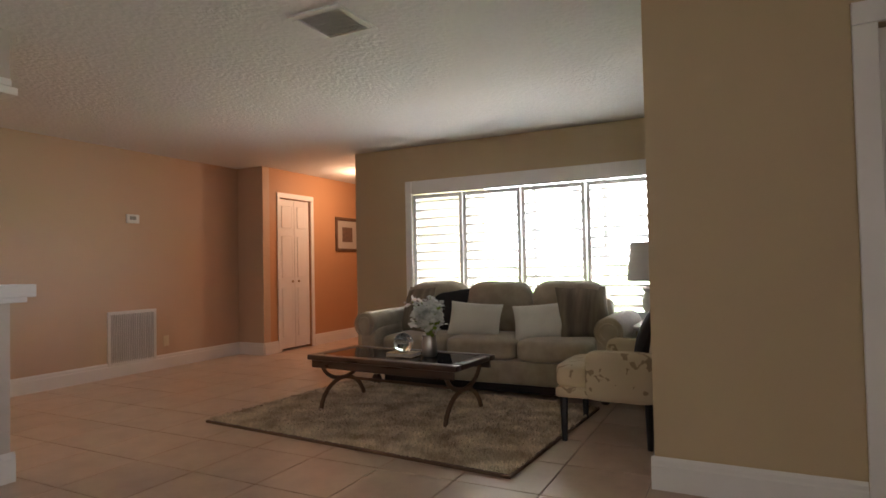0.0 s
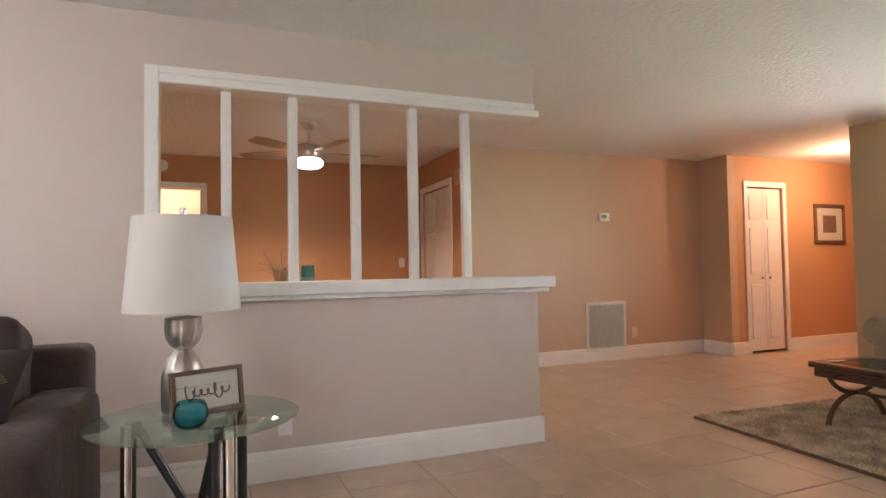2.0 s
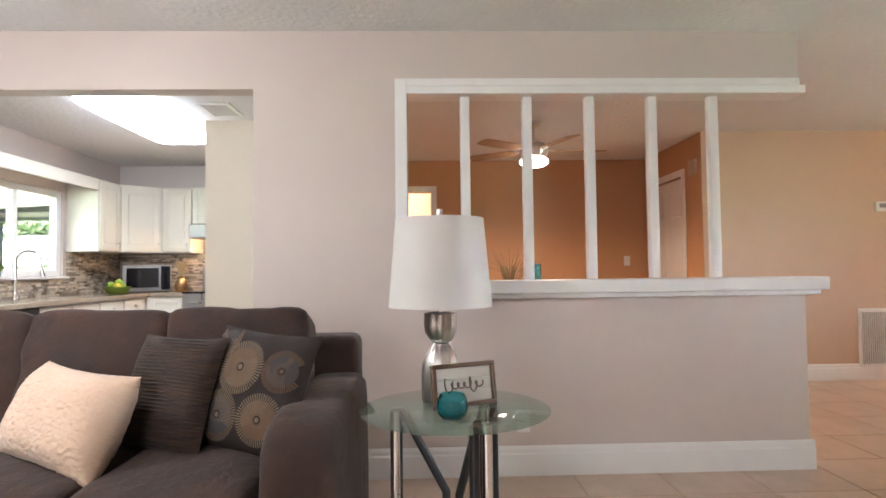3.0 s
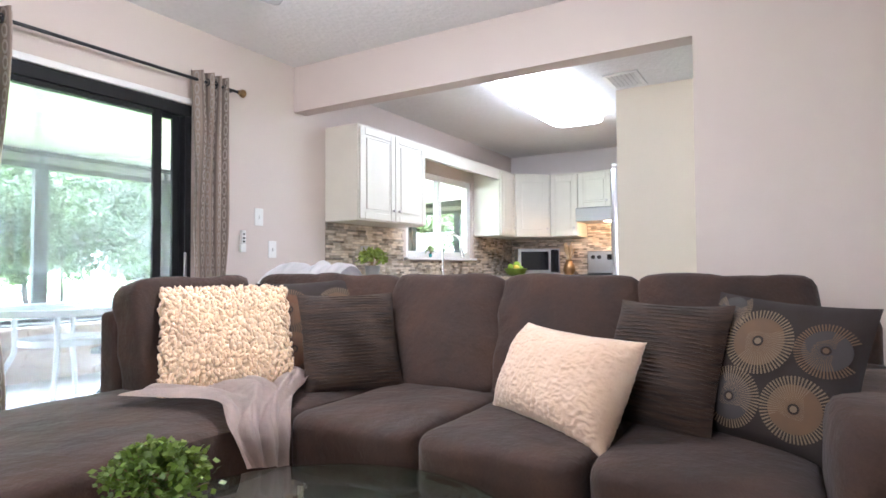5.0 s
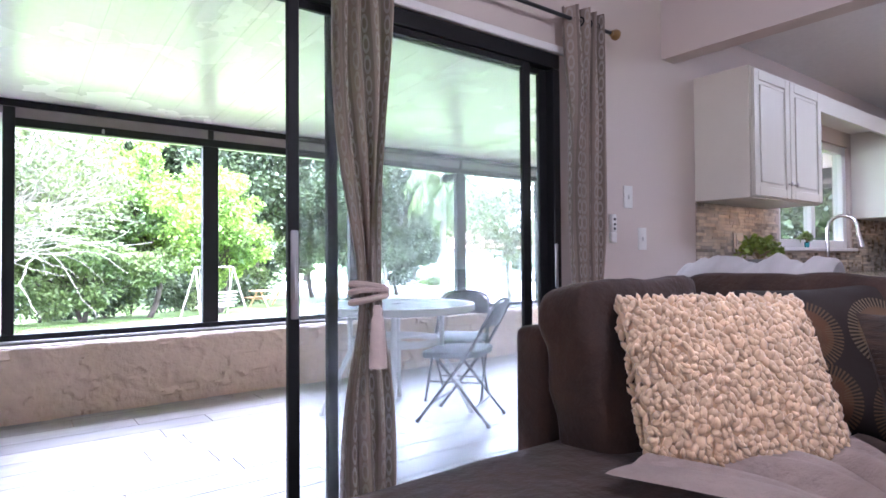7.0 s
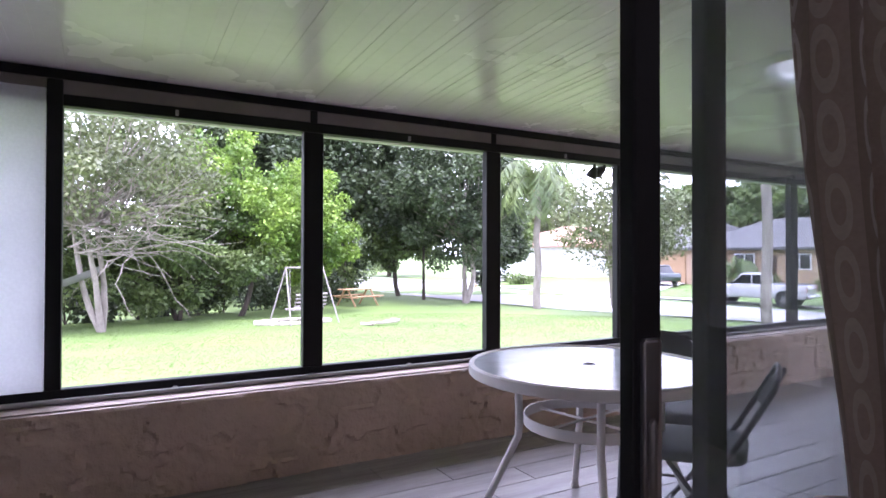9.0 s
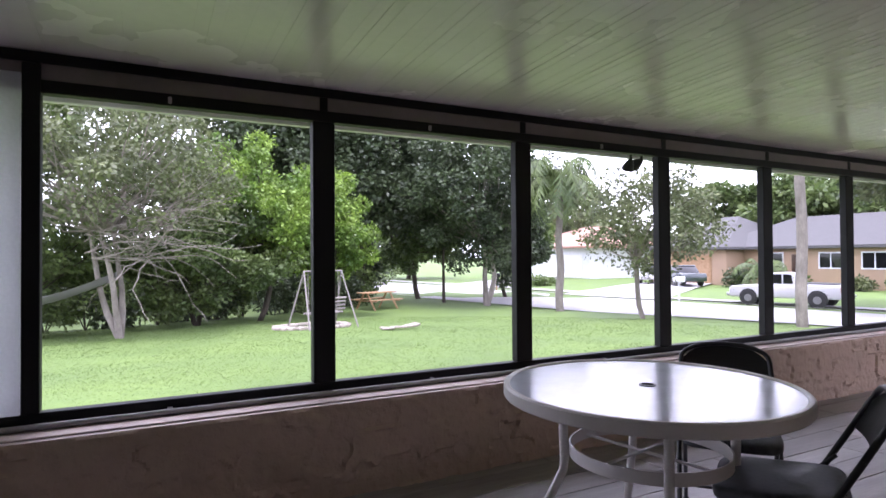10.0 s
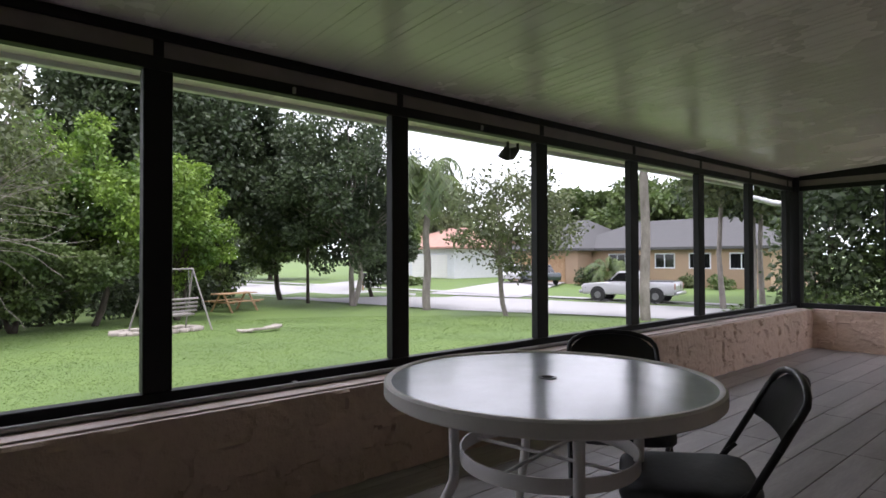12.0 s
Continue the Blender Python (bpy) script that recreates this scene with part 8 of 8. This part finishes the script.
sedan(CARPAINT, "silver car parked behind the dark sedan", pose(-35.3, -35.6, gz(-33, -33) + 0.07, 0, 0, -62))

# ---- lawn things ----
sx, sy = -5.2, -19.6
sz = gz(sx, sy)
sw = thing("garden_swing", "grey metal A-frame garden swing on a stone ring", "swing", base=(sx, sy, sz))
ax = Vector((-0.93, -0.36, 0)).normalized()
ay = Vector((ax.y, -ax.x, 0))


def sp(u, v, z):
    p = Vector((sx, sy, sz)) + ax * u + ay * v
    return (p.x, p.y, p.z + z)


for u in (-0.62, 0.62):
    for v in (-0.5, 0.5):
        part("leg", rod(sp(u + (0.18 if u > 0 else -0.18), v, 0.0), sp(u, 0, 1.55), 0.022, 8), BLIND, sw)
part("top_bar", rod(sp(-0.64, 0, 1.55), sp(0.64, 0, 1.55), 0.022, 8), BLIND, sw)
for u in (-0.5, 0.5):
    part("chain", rod(sp(u, 0, 1.55), sp(u, 0.05, 0.45), 0.008, 6), BLIND, sw)
for k in range(4):
    part("seat_slat", tube(bmesh.new(), [sp(-0.52, -0.15 + 0.11 * k, 0.42), sp(0.52, -0.15 + 0.11 * k, 0.42)], 0.03, 6), BLIND, sw)
for k in range(4):
    part("back_slat", tube(bmesh.new(), [sp(-0.52, 0.26 + 0.02 * k, 0.52 + 0.1 * k), sp(0.52, 0.26 + 0.02 * k, 0.52 + 0.1 * k)], 0.03, 6), BLIND, sw)
rg = thing("stone_ring", "flat ring of pale garden stones under the swing", "stone edging", base=(sx + 0.2, sy + 0.6, sz))
rng = random.Random(3)
for k in range(22):
    a = k * 2 * math.pi / 22
    p = Vector((sx, sy, 0)) + ax * (1.05 * math.cos(a)) + ay * (0.75 * math.sin(a) - 0.5)
    part("stone", moved(cushion(0.30, 0.20, 0.11, 5, 2, 0, 0.012, k), pose(p.x, p.y, gz(p.x, p.y) + 0.04, rng.uniform(-5, 5), rng.uniform(-5, 5), math.degrees(a) + 60)), STONE, rg)
for k in range(6):
    st2 = thing("paving_stone", "loose pale paving slab on the grass", "stone", "loose stones on the lawn", base=(-6.5, -17.7, gz(-6.5, -17.7)))
    x, y = -6.3 - 0.16 * k, -17.75 + rng.uniform(-0.15, 0.15)
    part("slab", moved(cushion(0.34, 0.22, 0.06, 7, 2, 0, 0.006, k), pose(x, y, gz(x, y) + 0.05 + 0.012 * k, rng.uniform(-8, 8), rng.uniform(-10, 6), rng.uniform(-40, 40))), STONE, st2)
pcn = thing("picnic_table", "weathered orange-brown wooden picnic table under the trees", "picnic table")
for k in range(5):
    part("top_plank", bx(-0.9, 0.9, -0.36 + 0.145 * k, -0.225 + 0.145 * k, 0.72, 0.76, 0.005), TEAKWOOD, pcn)
for y in (-0.72, 0.50):
    part("bench_plank", bx(-0.9, 0.9, y, y + 0.24, 0.42, 0.46, 0.005), TEAKWOOD, pcn)
for x in (-0.65, 0.65):
    part("leg", tube(bmesh.new(), [(x, -0.62, 0), (x, -0.12, 0.72)], 0.045, 6), TEAKWOOD, pcn)
    part("leg", tube(bmesh.new(), [(x, 0.62, 0), (x, 0.12, 0.72)], 0.045, 6), TEAKWOOD, pcn)
    part("brace", bx(x - 0.04, x - 0.005, -0.72, 0.72, 0.36, 0.42, 0.004), TEAKWOOD, pcn)
pcn.matrix_basis = pose(-10.1, -28.3, gz(-10.1, -28.3), 0, 0, 20)
mb = thing("mailbox", "white mailbox on a post by the street", "mailbox", base=(-24.6, -24.4, gz(-24.6, -24.4)))
part("post", rod((-24.6, -24.4, gz(-24.6, -24.4) - 0.05), (-24.6, -24.4, gz(-24.6, -24.4) + 0.95), 0.05, 8), WHITEPANEL, mb)
part("box", bx(-24.75, -24.45, -24.68, -24.12, gz(-24.6, -24.4) + 0.95, gz(-24.6, -24.4) + 1.22, 0.05, 3), WHITEPANEL, mb)
mb = thing("mailbox", "dark mailbox on a wooden post across the street", "mailbox", base=(-21.3, -36.0, gz(-21, -36)))
part("post", rod((-21.3, -36.0, gz(-21.3, -36) - 0.05), (-21.3, -36.0, gz(-21.3, -36) + 0.9), 0.05, 8), TEAKWOOD, mb)
part("box", bx(-21.45, -21.15, -36.3, -35.7, gz(-21.3, -36) + 0.9, gz(-21.3, -36) + 1.16, 0.05, 3), BLACK, mb)
hm = thing("hammock", "grey hammock slung from the grey tree", "hammock", base=(0.4, -17.4, 0.5))


def sling(u, v):
    x = -0.30 + 2.8 * u
    return (x, -19.9 + 0.35 * (v - 0.5) * math.sin(math.pi * max(0.03, min(0.97, u))) * 2, 0.75 - 0.75 * math.sin(math.pi * u * 0.62) * 0.85 + 0.18 * (2 * v - 1) ** 2)


part("sling", sheet(24, 8, sling), POT, hm)

# ---- floor pieces, last ----
def slab_mesh(name, w, d, h, mat, edge=0.003):
    me = bpy.data.meshes.new(name)
    a, b = w / 2, d / 2
    v = [(-a, -b, -h), (a, -b, -h), (a, b, -h), (-a, b, -h), (-a, -b, -edge), (a, -b, -edge), (a, b, -edge), (-a, b, -edge),
         (-a + edge, -b + edge, 0), (a - edge, -b + edge, 0), (a - edge, b - edge, 0), (-a + edge, b - edge, 0)]
    f = [(0, 1, 5, 4), (1, 2, 6, 5), (2, 3, 7, 6), (3, 0, 4, 7), (4, 5, 9, 8), (5, 6, 10, 9), (6, 7, 11, 10), (7, 4, 8, 11), (8, 9, 10, 11)]
    me.from_pydata(v, [], f)
    me.materials.append(mat)
    return me


floor_ob = bpy.data.objects["floor"]
TS = 0.46
tile_me = slab_mesh("tile", TS - 0.006, TS - 0.006, 0.006, TILE)
rng = random.Random(17)
far_v, far_f = [], []
for i in range(-18, 6):
    for j in range(-9, 20):
        x, y = i * TS + 0.11, j * TS + 0.05
        if not (-8.3 < x < 2.5 and -3.9 < y < 8.9):
            continue
        near = -5.5 < x < 0.9 and -1.2 < y < 5.4
        z = rng.uniform(-0.0006, 0.0)
        if near:
            ob = new("tile", tile_me)
            ob.parent = floor_ob
            ob.matrix_basis = pose(x, y, z, 0, 0, rng.choice((0, 90, 180, 270)))
        else:
            n0 = len(far_v)
            far_v += [(x + v.co.x, y + v.co.y, z + v.co.z) for v in tile_me.vertices]
            far_f += [tuple(n0 + k for k in p.vertices) for p in tile_me.polygons]
me = bpy.data.meshes.new("far_tiles")
me.from_pydata(far_v, [], far_f)
me.materials.append(TILE)
ob = tagged(new("far_tiles", me), kind="stuff")
ob.parent = floor_ob

porch_ob = bpy.data.objects["porch_floor"]
PL, PW = 1.20, 0.20
plank_me = slab_mesh("plank", PL - 0.004, PW - 0.004, 0.006, PLANK, 0.002)
for j in range(15):
    y = -4.30 - j * PW
    if y < -6.95:
        break
    off = rng.uniform(0, PL)
    for i in range(10):
        x = XW - 0.2 + i * PL + off - PL
        if x - PL / 2 > XE or x + PL / 2 < XW - 0.3:
            continue
        ob = new("plank", plank_me)
        ob.parent = porch_ob
        ob.matrix_basis = pose(x, y, rng.uniform(-0.0008, 0), 0, 0, rng.choice((0, 180)))
